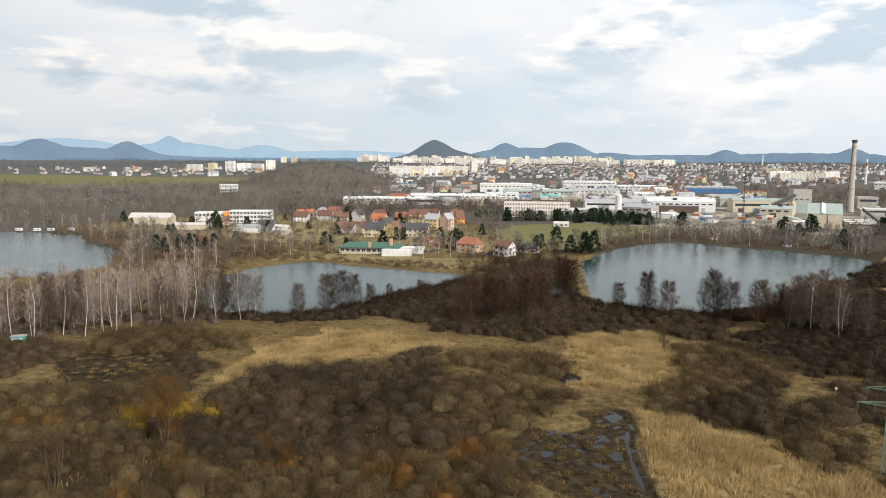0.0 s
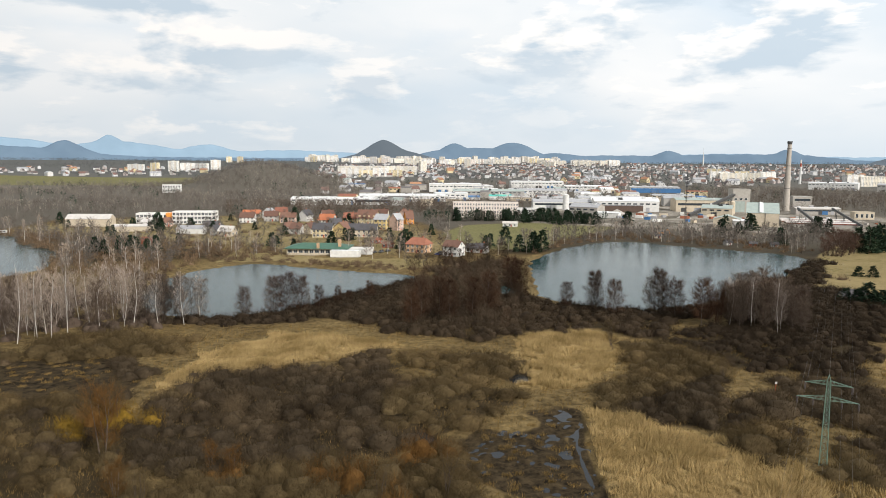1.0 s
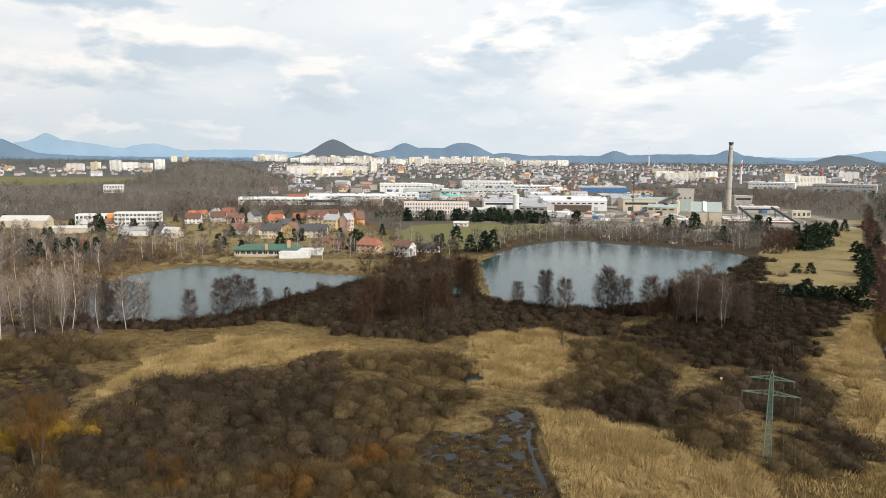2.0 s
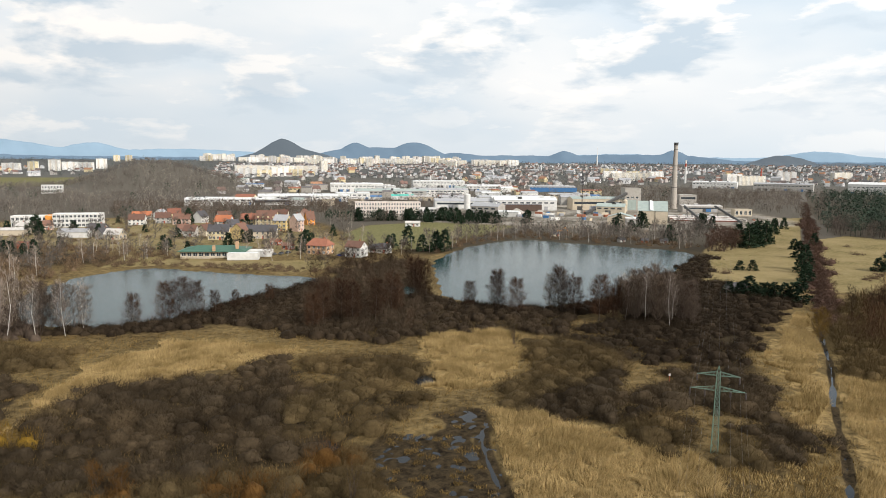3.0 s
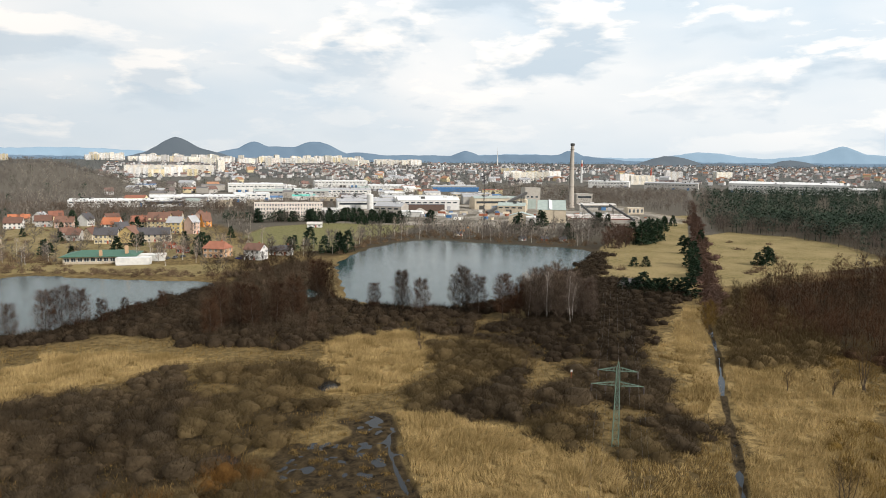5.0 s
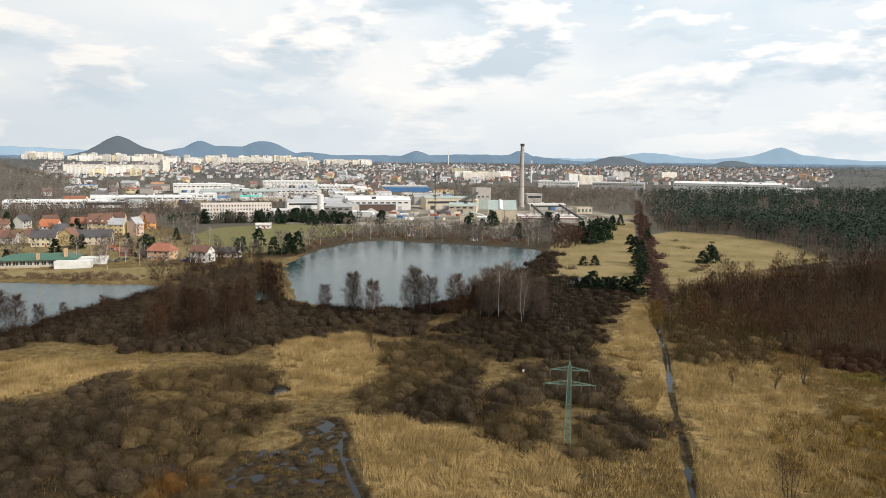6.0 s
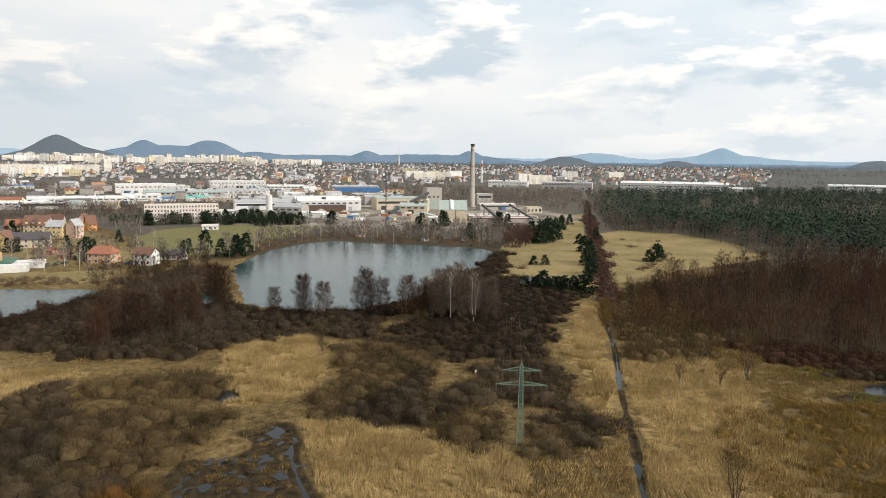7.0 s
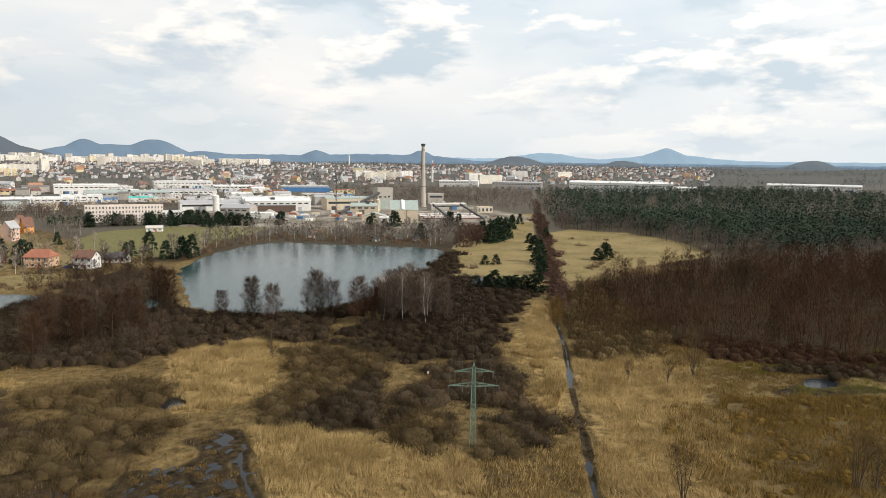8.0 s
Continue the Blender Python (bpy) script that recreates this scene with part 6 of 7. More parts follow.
low_hall(215, 695, 22, 8, 5, 1.2, -35, "white", "light", "low white annex beside the grey hall")
low_hall(205, 830, 80, 34, 8.5, 2.2, -8, "white", "grey", "long white factory with grey sheet roof", bays=3, band=2.2)


def silo(x, y, r, h, label, mat):
    ob = thing("silo", x, y, spot_z(x, y), 0, label=label, category="silo", group="silos")
    b_ = bmesh.new()
    bmesh.ops.create_cone(b_, cap_ends=True, segments=20, radius1=r, radius2=r, depth=h, matrix=Matrix.Translation((0, 0, h / 2)))
    part("tank", b_, mat, ob)
    b_ = bmesh.new()
    bmesh.ops.create_cone(b_, cap_ends=True, segments=20, radius1=r + 0.1, radius2=0.4, depth=1.4, matrix=Matrix.Translation((0, 0, h + 0.7)))
    part("cap", b_, mat, ob)


silo(197, 800, 3.6, 17, "white cylindrical silo beside the halls", W["white"])
silo(365, 742, 2.6, 13, "pale cylindrical silo in the works", W["sand"])


def conveyor(a, b, w, mat, label, legs=3):
    """An inclined covered belt gallery on legs."""
    a, b = Vector(a), Vector(b)
    ob = thing("conveyor", a.x, a.y, 0.0, 0, label=label, category="conveyor", group="conveyors")
    o = Vector((a.x, a.y, 0))
    part("gallery", beam(bmesh.new(), a - o, b - o, w), mat, ob)
    for k in range(1, legs + 1):
        p = (a + (b - a) * k / (legs + 0.5)) - o
        part("leg", beam(beam(bmesh.new(), (p.x - 1, p.y, 0), (p.x - 0.4, p.y, p.z), 0.35), (p.x + 1, p.y, 0), (p.x + 0.4, p.y, p.z), 0.35), M["steel_dark"], ob)


conveyor((302, 706, 2), (380, 770, 20), 2.6, M["steel_dark"], "dark inclined conveyor up to the tower")
conveyor((364, 584, 3), (378, 640, 13.5), 1.9, M["steel_dark"], "dark brown inclined conveyor in the yard")
conveyor((396, 574, 3), (409, 636, 13.5), 1.9, M["steel_dark"], "dark brown inclined conveyor in the yard")
for cx, cy, L_ in [(373, 594, 58), (381, 614, 60), (392, 634, 62)]:
    low_hall(cx, cy, L_, 10, 3.4, 0.8, -19, "concrete", "pale", "low concrete yard shed with dark red fascia", name="yard_shed")
    part("fascia", boxes((-L_ / 2, L_ / 2, -5.4, -5.27, 2.6, 3.5)), M["steel_rust"], [o for o in scene.collection.objects if o.name.startswith("yard_shed")][-1])
for k in range(46):
    bx, by = rng.uniform(335, 450), rng.uniform(595, 690)
    s_ = rng.uniform(1.2, 3.0)
    cr_ = thing("concrete_block_pile", bx, by, spot_z(bx, by) - 0.05, float(rng.uniform(0, 90)), label="pile of pale concrete blocks in the yard", category="pile", group="block piles")
    part("pile", boxes((-s_, s_, -s_ * 0.6, s_ * 0.6, 0, s_ * 0.8)), [W["concrete"], W["sand"], R["light"], W["brick"]][k % 4], cr_)
for k in range(26):
    bx, by = rng.uniform(215, 330), rng.uniform(625, 740)
    s_ = rng.uniform(1.5, 4.5)
    cr_ = thing("container", bx, by, spot_z(bx, by) - 0.05, float(rng.uniform(-40, 40)), label="site container or crate in the works yard", category="container", group="yard containers")
    part("body", boxes((-s_, s_, -1.3, 1.3, 0, 2.6), (-s_ + 0.1, s_ - 0.1, -1.36, 1.36, 0.1, 0.25), (-s_ + 0.1, s_ - 0.1, -1.36, 1.36, 2.35, 2.5)), [W["white"], R["grey"], R["blue"], W["sand"], W["brick"]][k % 5], cr_)

# gravel heaps
for hx, hy, hr in [(238, 742, 9), (262, 735, 7), (225, 730, 6), (290, 690, 7)]:
    b_ = bmesh.new()
    bmesh.ops.create_cone(b_, cap_ends=True, segments=18, radius1=hr, radius2=0.6, depth=hr * 0.55, matrix=Matrix.Translation((0, 0, hr * 0.27)))
    for v in b_.verts:
        v.co += Vector((rng.normal(0, 0.4), rng.normal(0, 0.4), 0))
    ob = thing("gravel_heap", hx, hy, spot_z(hx, hy) - 0.1, 0, label="pale conical gravel heap in the yard", category="heap", group="gravel heaps")
    part("heap", b_, W["concrete"], ob)


def lattice_mast(x, y, h, base, mat, label, name, ring=True):
    ob = thing(name, x, y, spot_z(x, y) - 0.1, 20, label=label, category="mast")
    legs_ = [(-1, -1), (1, -1), (1, 1), (-1, 1)]
    top_w = base * 0.3
    for sx, sy in legs_:
        part("leg", beam(bmesh.new(), (sx * base / 2, sy * base / 2, 0), (sx * top_w / 2, sy * top_w / 2, h), 0.14), mat, ob)
    bm = bmesh.new()
    n = int(h / 3)
    for k in range(n):
        z0, z1 = h * k / n, h * (k + 1) / n
        w0, w1 = base + (top_w - base) * k / n, base + (top_w - base) * (k + 1) / n
        for i in range(4):
            a, b = legs_[i], legs_[(i + 1) % 4]
            beam(bm, (a[0] * w0 / 2, a[1] * w0 / 2, z0), (b[0] * w1 / 2, b[1] * w1 / 2, z1), 0.08)
    part("bracing", bm, mat, ob)


lattice_mast(250, 592, 45, 1.3, M["steel_dark"], "slender dark lattice mast in the yard", "lattice_mast")

# ---- halls and blocks beyond ----
low_hall(-75, 912, 104, 36, 7.5, 1.6, 4, "white", "light", "long low white hall with bright roof", bays=2)
low_hall(-20, 905, 60, 20, 6.0, 1.0, 4, "white", "grey", "low white hall with dark window strip", band=3.0)
low_hall(-10, 975, 70, 40, 8.5, 1.6, 3, "white", "light", "white factory hall with bright roof", bays=2)
low_hall(45, 985, 60, 44, 8.0, 1.4, 0, "white", "light", "white factory hall with bright roof", bays=2)
low_hall(82, 1010, 46, 40, 10.0, 1.2, 0, "white", "light", "white factory hall with bright roof")
low_hall(112, 1290, 92, 50, 14, 1.4, -2, "white", "light", "large white warehouse with ribbed walls")
low_hall(150, 1120, 110, 60, 9, 1.6, -4, "grey", "greygreen", "wide grey industrial hall", bays=3)
low_hall(155, 1015, 34, 18, 5.5, 2.0, -4, "white", "teal", "hall with bright teal roof")
low_hall(235, 1150, 90, 60, 9, 1.8, -6, "white", "grey", "white hall with grey roof", bays=2)
low_hall(300, 1480, 108, 50, 13, 1.2, -5, "white", "light", "long white distribution hall")
low_hall(350, 1300, 70, 40, 10, 1.5, -8, "white", "light", "white hall with bright roof", bays=2)
low_hall(470, 1262, 86, 36, 10, 1.2, -10, "grey", "grey", "grey hall with blue sheet front")
blu = low_hall(468, 1240, 86, 3, 7.5, 0.5, -10, "grey", "blue", "blue sheet-clad hall front")
for c in blu.children:
    c.data.materials[0] = R["blue"]
low_hall(290, 930, 90, 40, 8, 1.4, -8, "white", "grey", "white hall with grey roof", bays=3)
low_hall(400, 1000, 60, 30, 8, 1.4, -10, "sand", "grey", "sand hall with grey roof")
low_hall(1112, 1098, 210, 60, 19, 3.4, -48, "white", "light", "huge white hall beyond the pine forest", bays=2)
low_hall(985, 1290, 110, 40, 14, 2.0, -42, "grey", "grey", "long grey hall beyond the pine forest")
low_hall(1200, 1020, 70, 40, 11, 2.0, -52, "white", "light", "white hall beyond the pine forest")
low_hall(1560, 945, 190, 50, 13, 2.4, -60, "white", "light", "white hall far beyond the forest", bays=2)
low_hall(900, 1400, 90, 40, 14, 1.6, -38, "white", "light", "white hall in the far suburb")
for k in range(64):
    a_, r_ = radians(HALL_RNG.uniform(-4, 24)), HALL_RNG.uniform(880, 1480)
    L_, D_, H_ = HALL_RNG.uniform(12, 40), HALL_RNG.uniform(9, 20), HALL_RNG.uniform(4, 10)
    wall_, roof_, lab_ = [("white", "light", "small white shed with bright roof"), ("grey", "grey", "small grey shed with grey roof"), ("sand", "pale", "sand-coloured workshop with pale roof"), ("white", "grey", "white workshop with grey roof"), ("cream", "red", "cream building with red roof"), ("white", "blue", "white shed with blue roof"), ("concrete", "felt", "concrete shed with dark felt roof"), ("white", "greygreen", "white workshop with grey-green roof")][k % 8]
    low_hall(r_ * math.sin(a_), r_ * math.cos(a_), L_, D_, H_, HALL_RNG.uniform(0.8, 3.0), float(HALL_RNG.uniform(-25, 15)), wall_, roof_, lab_ + " among the halls", name="workshop")
flat_block(-354, 1175, 28, 14, 12, 8, "white", "pale", "white manor house among bare trees", 2, 7, "manor_house", "house")

FLAT = [facade_material("panel_white", (0.80, 0.79, 0.77), (0.70, 0.62, 0.52)), facade_material("panel_cream", (0.78, 0.72, 0.61), (0.78, 0.77, 0.74)), facade_material("panel_pink", (0.74, 0.64, 0.58), (0.78, 0.74, 0.69)), facade_material("panel_yellow", (0.76, 0.64, 0.40), (0.78, 0.76, 0.73))]


def tower_block(L, D, H, mat, label):
    ob = thing("apartment_block", 0, 0, 0, 0, label=label, category="apartment block", group="panel estate")
    part("body", boxes((-L / 2, L / 2, -D / 2, D / 2, -3, H)), mat, ob)
    part("roof_hut", boxes((-3, 3, -2.5, 2.5, H - 0.1, H + 2.6)), R["grey"], ob)
    return ob


kinds = [(52, 14, 26, 0, "white panel apartment block with window rows"), (34, 14, 36, 0, "tall white panel tower block"), (64, 14, 23, 1, "long cream panel apartment block"), (40, 14, 26, 2, "pinkish panel apartment block"), (24, 20, 40, 1, "tall cream panel tower block"), (44, 14, 20, 3, "yellow panel apartment block"), (30, 14, 30, 3, "yellow and white panel tower block")]
BLOCKS = [tower_block(a, b, c, FLAT[d], e) for a, b, c, d, e in kinds]
used_block = set()


def put_block(k, az_deg, r, turn, s=1.0):
    x, y = r * math.sin(radians(az_deg)), r * math.cos(radians(az_deg))
    m = pose(x, y, spot_z(x, y), 0, 0, turn)
    if k not in used_block:
        used_block.add(k)
        BLOCKS[k].matrix_basis = m
        return
    copy_thing(BLOCKS[k], m)


for k in range(7):
    put_block(k, -3 + k * 2.4, 3880, float(rng.uniform(-30, 30)))
for k in range(120):
    a_ = rng.uniform(-6.6, 13.0)
    put_block(int(rng.choice([0, 0, 1, 2, 2, 3, 4, 6])), a_, rng.uniform(3450, 4050) + 60 * abs(a_ - 4), float(rng.uniform(-35, 35)))
for k in range(26):
    put_block(int(rng.choice([0, 2, 2, 3])), rng.uniform(12, 17.5), rng.uniform(3300, 3700), float(rng.uniform(-45, 10)))
for k in range(9):
    put_block(2, -3.6 + k * 0.6, 2420 + k * 12, float(rng.uniform(-12, 12)))
for k in range(4):
    put_block(5 if k % 2 else 0, -3.4 + k * 1.2, 2150 + k * 30, float(rng.uniform(-20, 20)))
for a_, r_, k in [(-17.9, 2560, 6), (-16.6, 2600, 1), (-15.6, 2700, 0), (-14.6, 2650, 0), (-13.6, 2750, 1), (-19.2, 2500, 0), (-12.6, 3900, 6), (-11.8, 3900, 6), (2.4, 2560, 4), (6.0, 3000, 4), (26.0, 2050, 2), (27.3, 2080, 2), (28.4, 2100, 0), (25.2, 2050, 0), (26.8, 2300, 5), (24.8, 2550, 5), (35.2, 1900, 2), (33.9, 1930, 0), (41, 2300, 2), (37.5, 2250, 0)]:
    put_block(k, a_, r_, float(rng.uniform(-30, 20)))


# ---- town houses ----
def far_house(L, D, H, Rz, wall, roof, label):
    ob = thing("town_house", 0, 0, 0, 0, label=label, category="house", group="town houses")
    part("wall", gable_walls(L, D, H, Rz), W[wall], ob)
    part("roof", gable_roof(L, D, H, Rz, 0.6), R[roof], ob)
    return ob


# distance haze painted in: far walls and roofs greyed and less saturated
W.update({"haze_white": paint("haze_white", (0.62, 0.61, 0.60)), "haze_sand": paint("haze_sand", (0.46, 0.43, 0.40)), "haze_pink": paint("haze_pink", (0.46, 0.40, 0.37))})
R.update({"haze_red": paint("haze_red", (0.21, 0.133, 0.113), 0.2), "haze_brown": paint("haze_brown", (0.15, 0.123, 0.116), 0.2), "haze_orange": paint("haze_orange", (0.34, 0.19, 0.12), 0.2)})
TOWN = [far_house(12, 10, 6, 5, "haze_white", "haze_red", "white town house with red roof"), far_house(14, 11, 6.5, 5, "haze_sand", "haze_brown", "sand town house with brown roof"), far_house(11, 10, 5.5, 4.5, "haze_white", "dark", "white town house with dark roof"), far_house(16, 11, 7, 5, "haze_sand", "haze_red", "cream town house with red roof"), far_house(13, 10, 6, 5, "haze_pink", "haze_brown", "pinkish town house with brown roof"), far_house(22, 12, 9, 5, "cream", "haze_orange", "yellow town building with orange roof"), far_house(30, 14, 10, 4, "haze_white", "grey", "long white town building with grey roof"), far_house(12, 9, 5, 4.5, "grey", "haze_brown", "grey town house with brown roof")]
spots = []
for lo_, hi_, r0, r1, n in [(-34, -14, 2150, 2900, 90), (-12, 4, 1650, 2350, 45), (-4, 14, 2500, 3450, 130), (14, 30, 1700, 3300, 150), (28, 52, 2000, 3500, 190), (8, 22, 1480, 1900, 35), (-8, 2, 1180, 1500, 14)]:
    for _ in range(n):
        a_, r_ = radians(rng.uniform(lo_, hi_)), math.sqrt(rng.uniform(r0 ** 2, r1 ** 2))
        x, y = r_ * math.sin(a_), r_ * math.cos(a_)
        if sdf(x, y, FIELD) > 10 and sdf(x, y, PINE_WOOD) > 15 and math.hypot(x + 262, y - 1340) > 170:
            spots.append((x, y))
spots.sort(key=lambda p: math.hypot(*p))
rest = spots[290:]
for k, (x, y) in enumerate(spots[:290]):
    i = k if k < len(TOWN) else int(rng.choice([0, 0, 1, 2, 3, 4, 4, 5, 6, 7]))
    m = pose(x, y, spot_z(x, y) - 0.4, 0, 0, float(rng.uniform(-90, 90)))
    if k < len(TOWN):
        TOWN[i].matrix_basis = m
    else:
        copy_thing(TOWN[i], m)



def town_rest(places):
    """The farthest houses of the town, too small to pick apart, in one mesh."""
    tones = [W["haze_white"], W["haze_white"], W["haze_pink"], W["haze_sand"], W["grey"], R["haze_red"], R["haze_brown"], R["dark"], R["haze_orange"], R["grey"]]
    V, F, mi = [], [], []
    for x, y in places:
        L, D, H, Rz = rng.uniform(9, 18), rng.uniform(8, 11), rng.uniform(4.5, 9), rng.uniform(3, 5)
        a, z, o = rng.uniform(0, 6.28), spot_z(x, y) - 0.5, len(V)
        c, q = math.cos(a), math.sin(a)
        for px, py, pz in ((-L, -D, 0), (L, -D, 0), (L, D, 0), (-L, D, 0), (-L, -D, H), (L, -D, H), (L, D, H), (-L, D, H), (-L, 0, H + Rz), (L, 0, H + Rz)):
            V.append((x + (px * c - py * q) / 2, y + (px * q + py * c) / 2, z + pz))
        wall_, roof_ = int(rng.integers(5)), int(rng.choice([5, 5, 6, 6, 6, 7, 7, 8, 9]))
        for f, k in (((0, 1, 5, 4), wall_), ((1, 2, 6, 5), wall_), ((2, 3, 7, 6), wall_), ((3, 0, 4, 7), wall_), ((4, 5, 9, 8), roof_), ((6, 7, 8, 9), roof_), ((5, 6, 9, 9), wall_), ((7, 4, 8, 8), wall_)):
            f = f if f[2] != f[3] else f[:3]
            F.append([o + i for i in f])
            mi.append(k)
    me = bpy.data.meshes.new("far_town")
    me.from_pydata(V, [], F)
    for m_ in tones:
        me.materials.append(m_)
    me.polygons.foreach_set("material_index", np.array(mi, np.int32))
    tagged(new("far_town", me), "far small houses with white walls and red-brown roofs", "houses", kind="stuff")


more = [(r_ * math.sin(a_), r_ * math.cos(a_)) for a_, r_ in zip(np.radians(rng.uniform(10, 52, 800)), np.sqrt(rng.uniform(1900.0 ** 2, 3900.0 ** 2, 800)))]
more += [(r_ * math.sin(a_), r_ * math.cos(a_)) for a_, r_ in zip(np.radians(rng.uniform(-6, 12, 320)), np.sqrt(rng.uniform(2000.0 ** 2, 3500.0 ** 2, 320)))]
town_rest(rest + more)

# striped stack, church-like spire and transmitter over the town
st = thing("striped_chimney", 1005, 1700, spot_z(1005, 1700), 0, label="slim red and white striped chimney", category="chimney")
for k in range(7):
    b_ = bmesh.new()
    bmesh.ops.create_cone(b_, cap_ends=True, segments=14, radius1=3.0 - k * 0.16, radius2=3.0 - (k + 1) * 0.16, depth=8.6, matrix=Matrix.Translation((0, 0, 4.3 + k * 8.6)))
    part("section", b_, W["white"] if k % 2 == 0 or k < 4 else M["red_white"], st)
br = thing("brick_chimney", 1170, 1620, spot_z(1170, 1620), 0, label="slim red brick chimney", category="chimney")
b_ = bmesh.new()
bmesh.ops.create_cone(b_, cap_ends=True, segments=14, radius1=2.4, radius2=1.5, depth=40, matrix=Matrix.Translation((0, 0, 20)))
part("shaft", b_, M["red_white"], br)
tv = thing("transmitter_mast", 1420, 3190, spot_z(1420, 3190), 0, label="slim white transmitter mast over the town", category="mast")
b_ = bmesh.new()
bmesh.ops.create_cone(b_, cap_ends=True, segments=10, radius1=4.0, radius2=2.4, depth=50, matrix=Matrix.Translation((0, 0, 25)))
part("tower", b_, W["white"], tv)
b_ = bmesh.new()
bmesh.ops.create_cone(b_, cap_ends=True, segments=8, radius1=1.6, radius2=0.5, depth=45, matrix=Matrix.Translation((0, 0, 72)))
part("antenna", b_, W["white"], tv)

# ---- small things on the banks ----
for x, y, t_ in [(-311, 541, 10), (-301, 542, -5), (-287, 545, 20), (-326, 543, 0)]:
    cv = thing("caravan", x, y, spot_z(x, y), t_, label="white caravan parked by the fish pond", category="caravan", group="caravans")
    bb = boxes((-2.6, 2.6, -1.1, 1.1, 0.5, 2.6))
    bmesh.ops.bevel(bb, geom=bb.edges[:], offset=0.25, segments=2, affect="EDGES")
    part("body", bb, W["white"], cv)
    for wx in (-1.4, 0.9):
        part("window", boxes((wx - 0.6, wx + 0.6, -1.13, -1.05, 1.4, 2.1)), M["glass"], cv)
    for sy in (-1.0, 1.0):
        wb = bmesh.new()
        bmesh.ops.create_cone(wb, cap_ends=True, segments=10, radius1=0.36, radius2=0.36, depth=0.22, matrix=Matrix.Translation((0, sy, 0.36)) @ Matrix.Rotation(radians(90), 4, "X"))
        part("wheel", wb, M["steel_dark"], cv)
car(-160, 257, 20, M["car_blue"], "blue parked car behind the birches")
car(-152, 262, 10, M["car"], "dark parked car behind the birches")
for x, y, c_, lab in [(185, 275, "sand", "small grey allotment hut among young pines"), (191.5, 277.5, "timber", "small brown allotment hut among young pines"), (225, 462, "grey", "grey garden hut on the lake bank"), (239, 455, "timber", "brown garden hut with dark roof"), (252, 452, "grey", "grey garden hut with dark roof"), (193, 505, "sand", "sand garden hut on the lake bank")]:
    house(x, y, 4.5, 3.4, 2.2, 1.3, float(rng.uniform(-40, 20)), c_, "dark", 1, lab, "garden_hut", cols=1, chimney=False, group="garden huts", category="hut")
for k in range(9):
    x, y = 184 + k * 2.6 + rng.normal(0, 0.6), 268 - k * 1.6 + rng.normal(0, 0.8)
    cr_ = thing("crate", x, y, spot_z(x, y), float(rng.uniform(0, 90)), label="pale crate in the allotment by the pines", category="crate", group="allotment crates")
    part("body", boxes((-0.7, 0.7, -0.5, 0.5, 0, 0.8), (-0.74, 0.74, -0.54, 0.54, 0.3, 0.42)), W["white"] if k % 2 else W["sand"], cr_)
gt = thing("green_hut", -128.5, 210, spot_z(-128.5, 210), 15, label="small green hut with white panels by birches", category="hut")
part("wall", boxes((-2.0, 2.0, -1.2, 1.2, 0, 2.3)), R["teal"], gt)
part("roof", boxes((-2.2, 2.2, -1.4, 1.4, 2.302, 2.45)), R["grey"], gt)
for wx in (-1.0, 0.9):
    part("panel", boxes((wx - 0.6, wx + 0.6, -1.25, -1.19, 0.8, 1.9)), W["white"], gt)
mk = thing("white_marker", 93.4, 163.4, spot_z(93.4, 163.4), 0, label="white marker board on a post in scrub", category="marker")
part("post", boxes((-0.05, 0.05, -0.05, 0.05, 0, 2.4)), W["timber"], mk)
part("board", boxes((-0.3, 0.3, -0.1, -0.06, 1.8, 2.4)), W["concrete"], mk)

# orange digger on the far bank
dg = thing("excavator", 205, 528, spot_z(205, 528), -30, label="orange crawler excavator on the far bank", category="excavator")
for sy in (-1.2, 1.2):
    tb_ = boxes((-2.0, 2.0, sy - 0.35, sy + 0.35, 0, 0.9))
    bmesh.ops.bevel(tb_, geom=tb_.edges[:], offset=0.2, segments=1, affect="EDGES")
    part("track", tb_, M["steel_dark"], dg)
part("body", boxes((-2.2, 1.2, -1.3, 1.3, 0.95, 2.2)), W["orange"], dg)
part("cab", boxes((0.0, 1.5, 0.2, 1.3, 2.2, 3.2)), M["glass"], dg)
part("boom", beam(bmesh.new(), (1.0, -0.3, 2.0), (4.2, -0.3, 4.6), 0.5), W["orange"], dg)
part("arm", beam(bmesh.new(), (4.2, -0.3, 4.6), (6.2, -0.3, 1.8), 0.4), W["orange"], dg)
part("bucket", boxes((5.7, 6.7, -0.8, 0.2, 0.9, 1.8)), M["steel_dark"], dg)

# lamp and line poles along the shore road
for k in range(16):
    x, y = -110 + k * 13.0, 436 - 0.05 * (k - 8) ** 2 + (k % 3)
    if sdf(x, y, POND_B) < 6 or -66 < x < -8:
        continue
    lp = thing("line_pole", x, y, spot_z(x, y), 0, label="slim grey wooden line pole by the road", category="pole", group="line poles")
    b_ = bmesh.new()
    bmesh.ops.create_cone(b_, cap_ends=True, segments=8, radius1=0.16, radius2=0.1, depth=8.5, matrix=Matrix.Translation((0, 0, 4.2)))
    part("pole", b_, W["concrete"], lp)
    part("arm", boxes((-0.7, 0.7, -0.06, 0.06, 7.8, 7.95)), M["steel_dark"], lp)

# ---- power pylon ----
pyl = thing("pylon", 79.3, 121.5, spot_z(79.3, 121.5) - 0.1, -31, label="green lattice power pylon with two crossarms", category="pylon")
PH = 17.4
corner = [(-1, -1), (1, -1), (1, 1), (-1, 1)]


def half_at(z):
    return 0.66 - 0.38 * z / PH


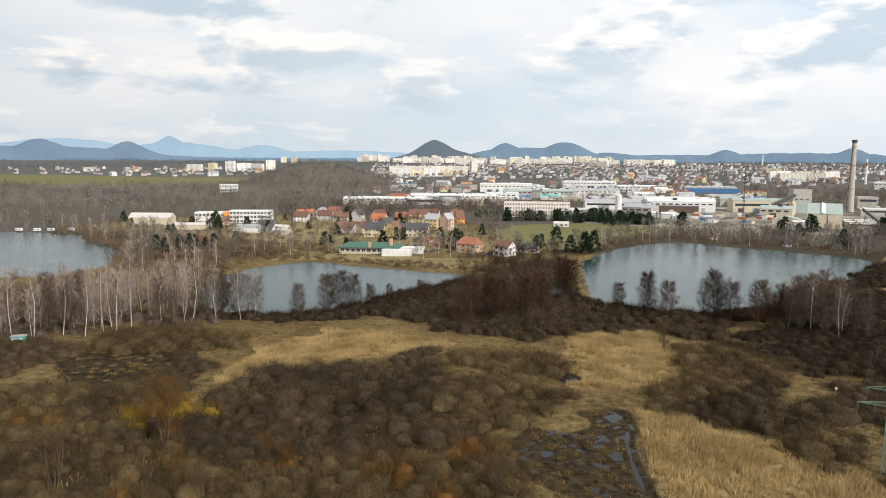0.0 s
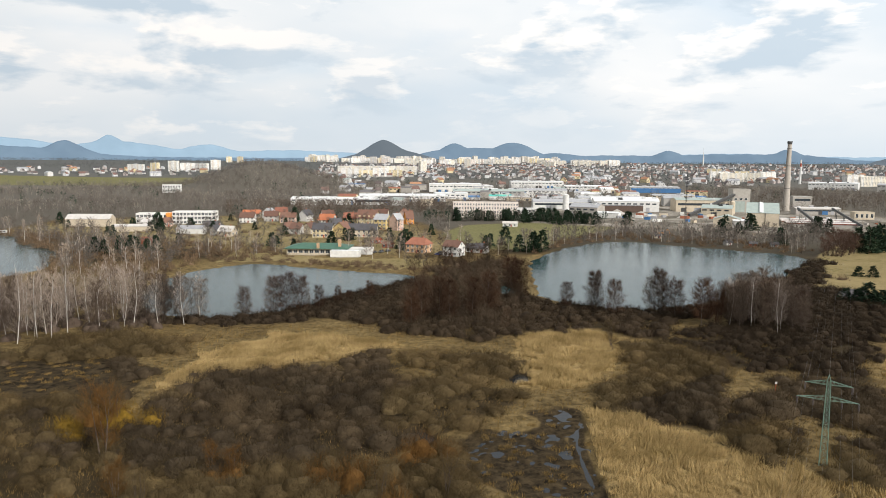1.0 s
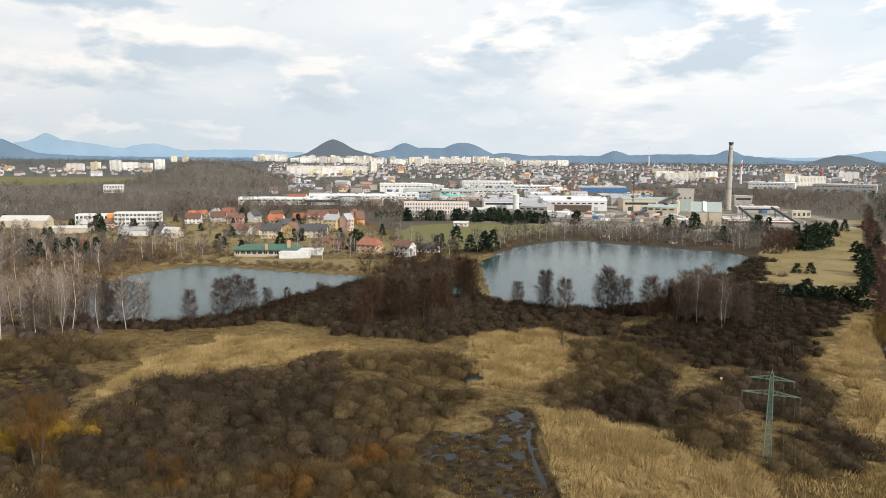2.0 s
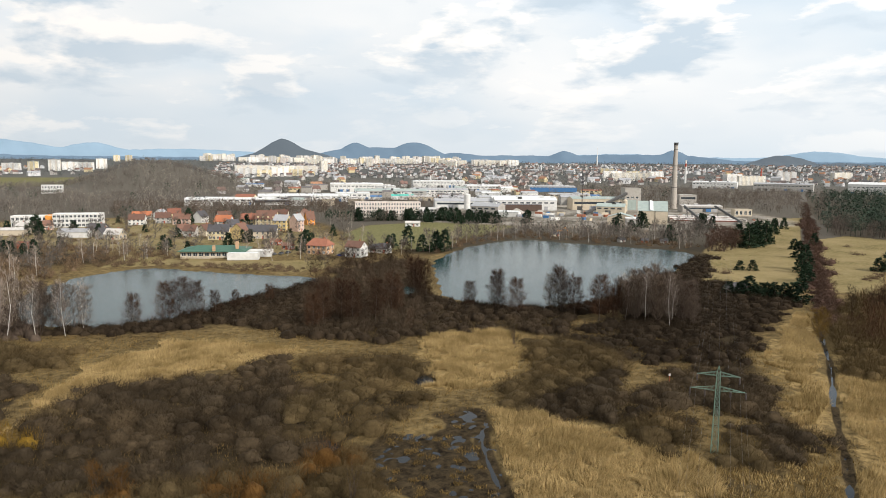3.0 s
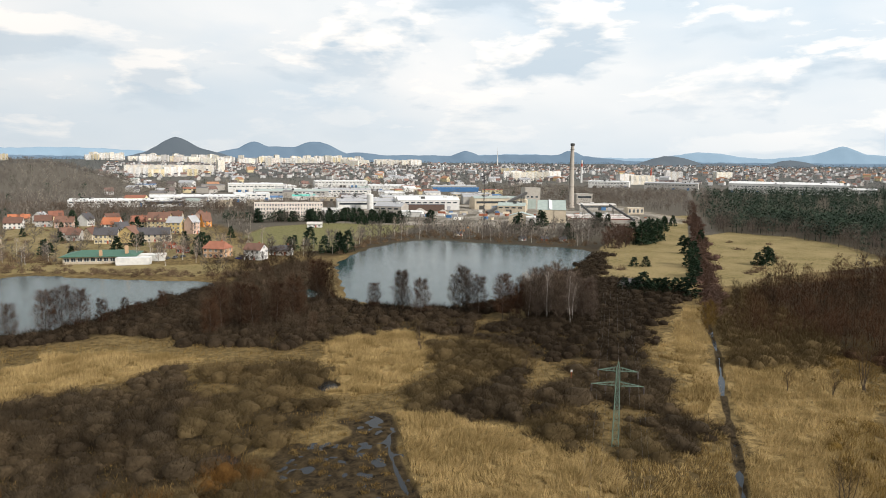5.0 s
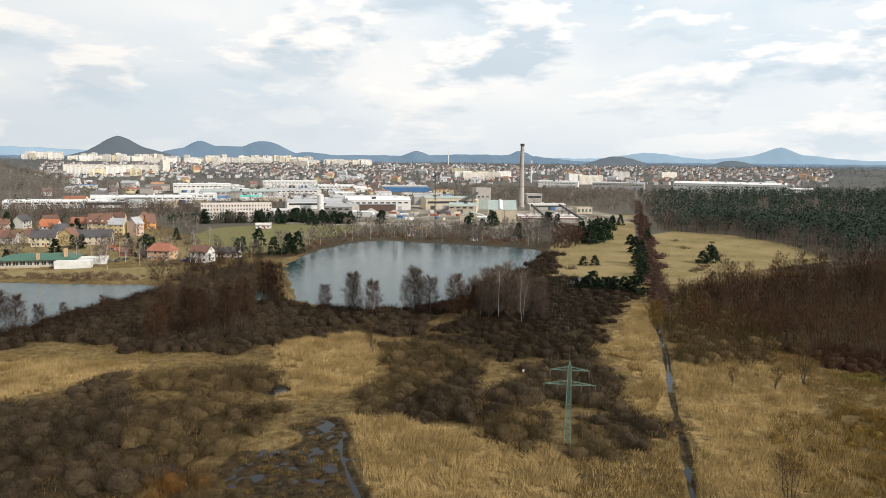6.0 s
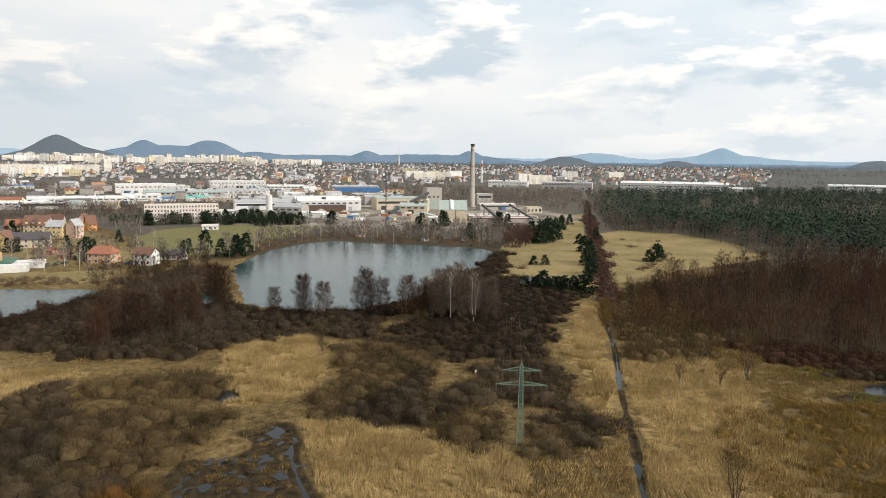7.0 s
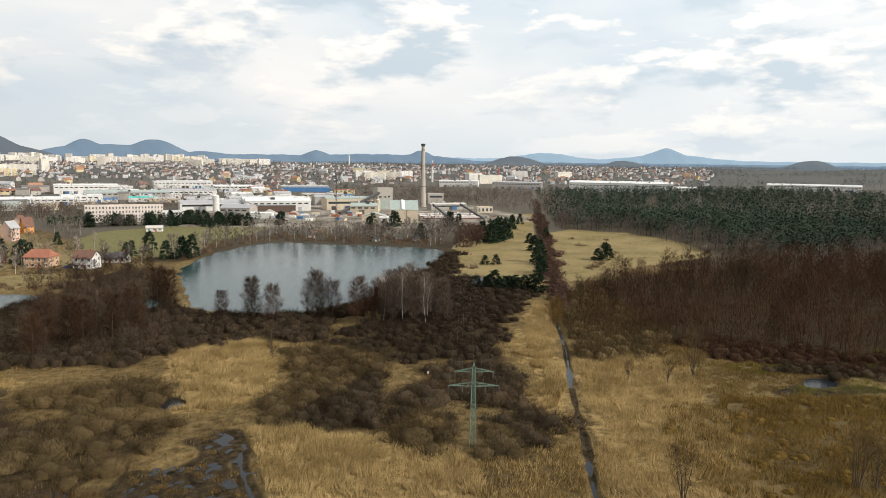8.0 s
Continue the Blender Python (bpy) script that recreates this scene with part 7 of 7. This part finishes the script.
for sx, sy in corner:
    part("leg", beam(bmesh.new(), (sx * half_at(0), sy * half_at(0), 0), (sx * half_at(16), sy * half_at(16), 16), 0.09), M["steel_green"], pyl)
bm = bmesh.new()
levels = [0, 1.5, 2.9, 4.3, 5.6, 6.9, 8.1, 9.2, 10.3, 11.3, 12.3, 13.2, 14.1, 15.0, 16.0]
for z0, z1 in zip(levels, levels[1:]):
    for i in range(4):
        a, b = corner[i], corner[(i + 1) % 4]
        h0, h1 = half_at(z0), half_at(z1)
        beam(bm, (a[0] * h0, a[1] * h0, z0), (b[0] * h1, b[1] * h1, z1), 0.045)
        beam(bm, (b[0] * h0, b[1] * h0, z0), (a[0] * h1, a[1] * h1, z1), 0.045)
        beam(bm, (a[0] * h1, a[1] * h1, z1), (b[0] * h1, b[1] * h1, z1), 0.045)
part("bracing", bm, M["steel_green"], pyl)
bm = bmesh.new()
for sx, sy in corner:
    beam(bm, (sx * half_at(16), sy * half_at(16), 16), (0, 0, PH), 0.1)
part("peak", bm, M["steel_green"], pyl)
for z, reach, hang in ((12.6, 5.1, (5.0, 2.3)), (15.5, 3.9, (3.8,))):
    for side in (-1, 1):
        bm = bmesh.new()
        h_ = half_at(z)
        tip = (side * reach, 0, z + 0.05)
        for sy in (-1, 1):
            beam(bm, (side * h_, sy * h_, z), tip, 0.07)
            beam(bm, (side * h_, sy * h_, z + 0.75), tip, 0.07)
            for k in range(1, 5):
                f0, f1 = k / 5, (k - 0.5) / 5
                p0 = (side * (h_ + (reach - h_) * f0), sy * h_ * (1 - f0), z + 0.05 * f0)
                p1 = (side * (h_ + (reach - h_) * f1), sy * h_ * (1 - f1), z + 0.75 * (1 - f1))
                beam(bm, p0, p1, 0.04)
        part("crossarm", bm, M["steel_green"], pyl)
        for hx in hang:
            for dy in (-0.28, 0.28):
                b_ = bmesh.new()
                for k in range(7):
                    bmesh.ops.create_cone(b_, cap_ends=True, segments=8, radius1=0.16, radius2=0.09, depth=0.14, matrix=Matrix.Translation((side * hx, dy, z - 0.15 - k * 0.16)))
                part("insulator", b_, M["insulator"], pyl)


def cable(a, b, sag, r=0.006):
    """A hanging wire between two points."""
    cu = bpy.data.curves.new("power_cable", "CURVE")
    cu.dimensions, cu.bevel_depth, cu.bevel_resolution = "3D", r, 0
    sp = cu.splines.new("POLY")
    n = 16
    sp.points.add(n)
    for k in range(n + 1):
        f = k / n
        p = Vector(a).lerp(Vector(b), f)
        sp.points[k].co = (p.x, p.y, p.z - sag * 4 * f * (1 - f), 1)
    cu.materials.append(M["cable"])
    tagged(new("power_cable", cu), "thin grey power cable hung from the pylon", "cable", "power cables")


arm = Vector((math.cos(radians(-31)), math.sin(radians(-31)), 0))
run = Vector((0.55, 0.835, 0))
for off, z in [(0, 17.3), (-5, 11.4), (-2.3, 11.4), (2.3, 11.4), (5, 11.4), (-3.8, 14.3), (3.8, 14.3)]:  # ground wire, then six conductors
    p = Vector((79.3, 121.5, z + 0.3)) + arm * off
    cable(p, p + run * 260, 7.0)
    cable(p, p - run * 260, 7.0)
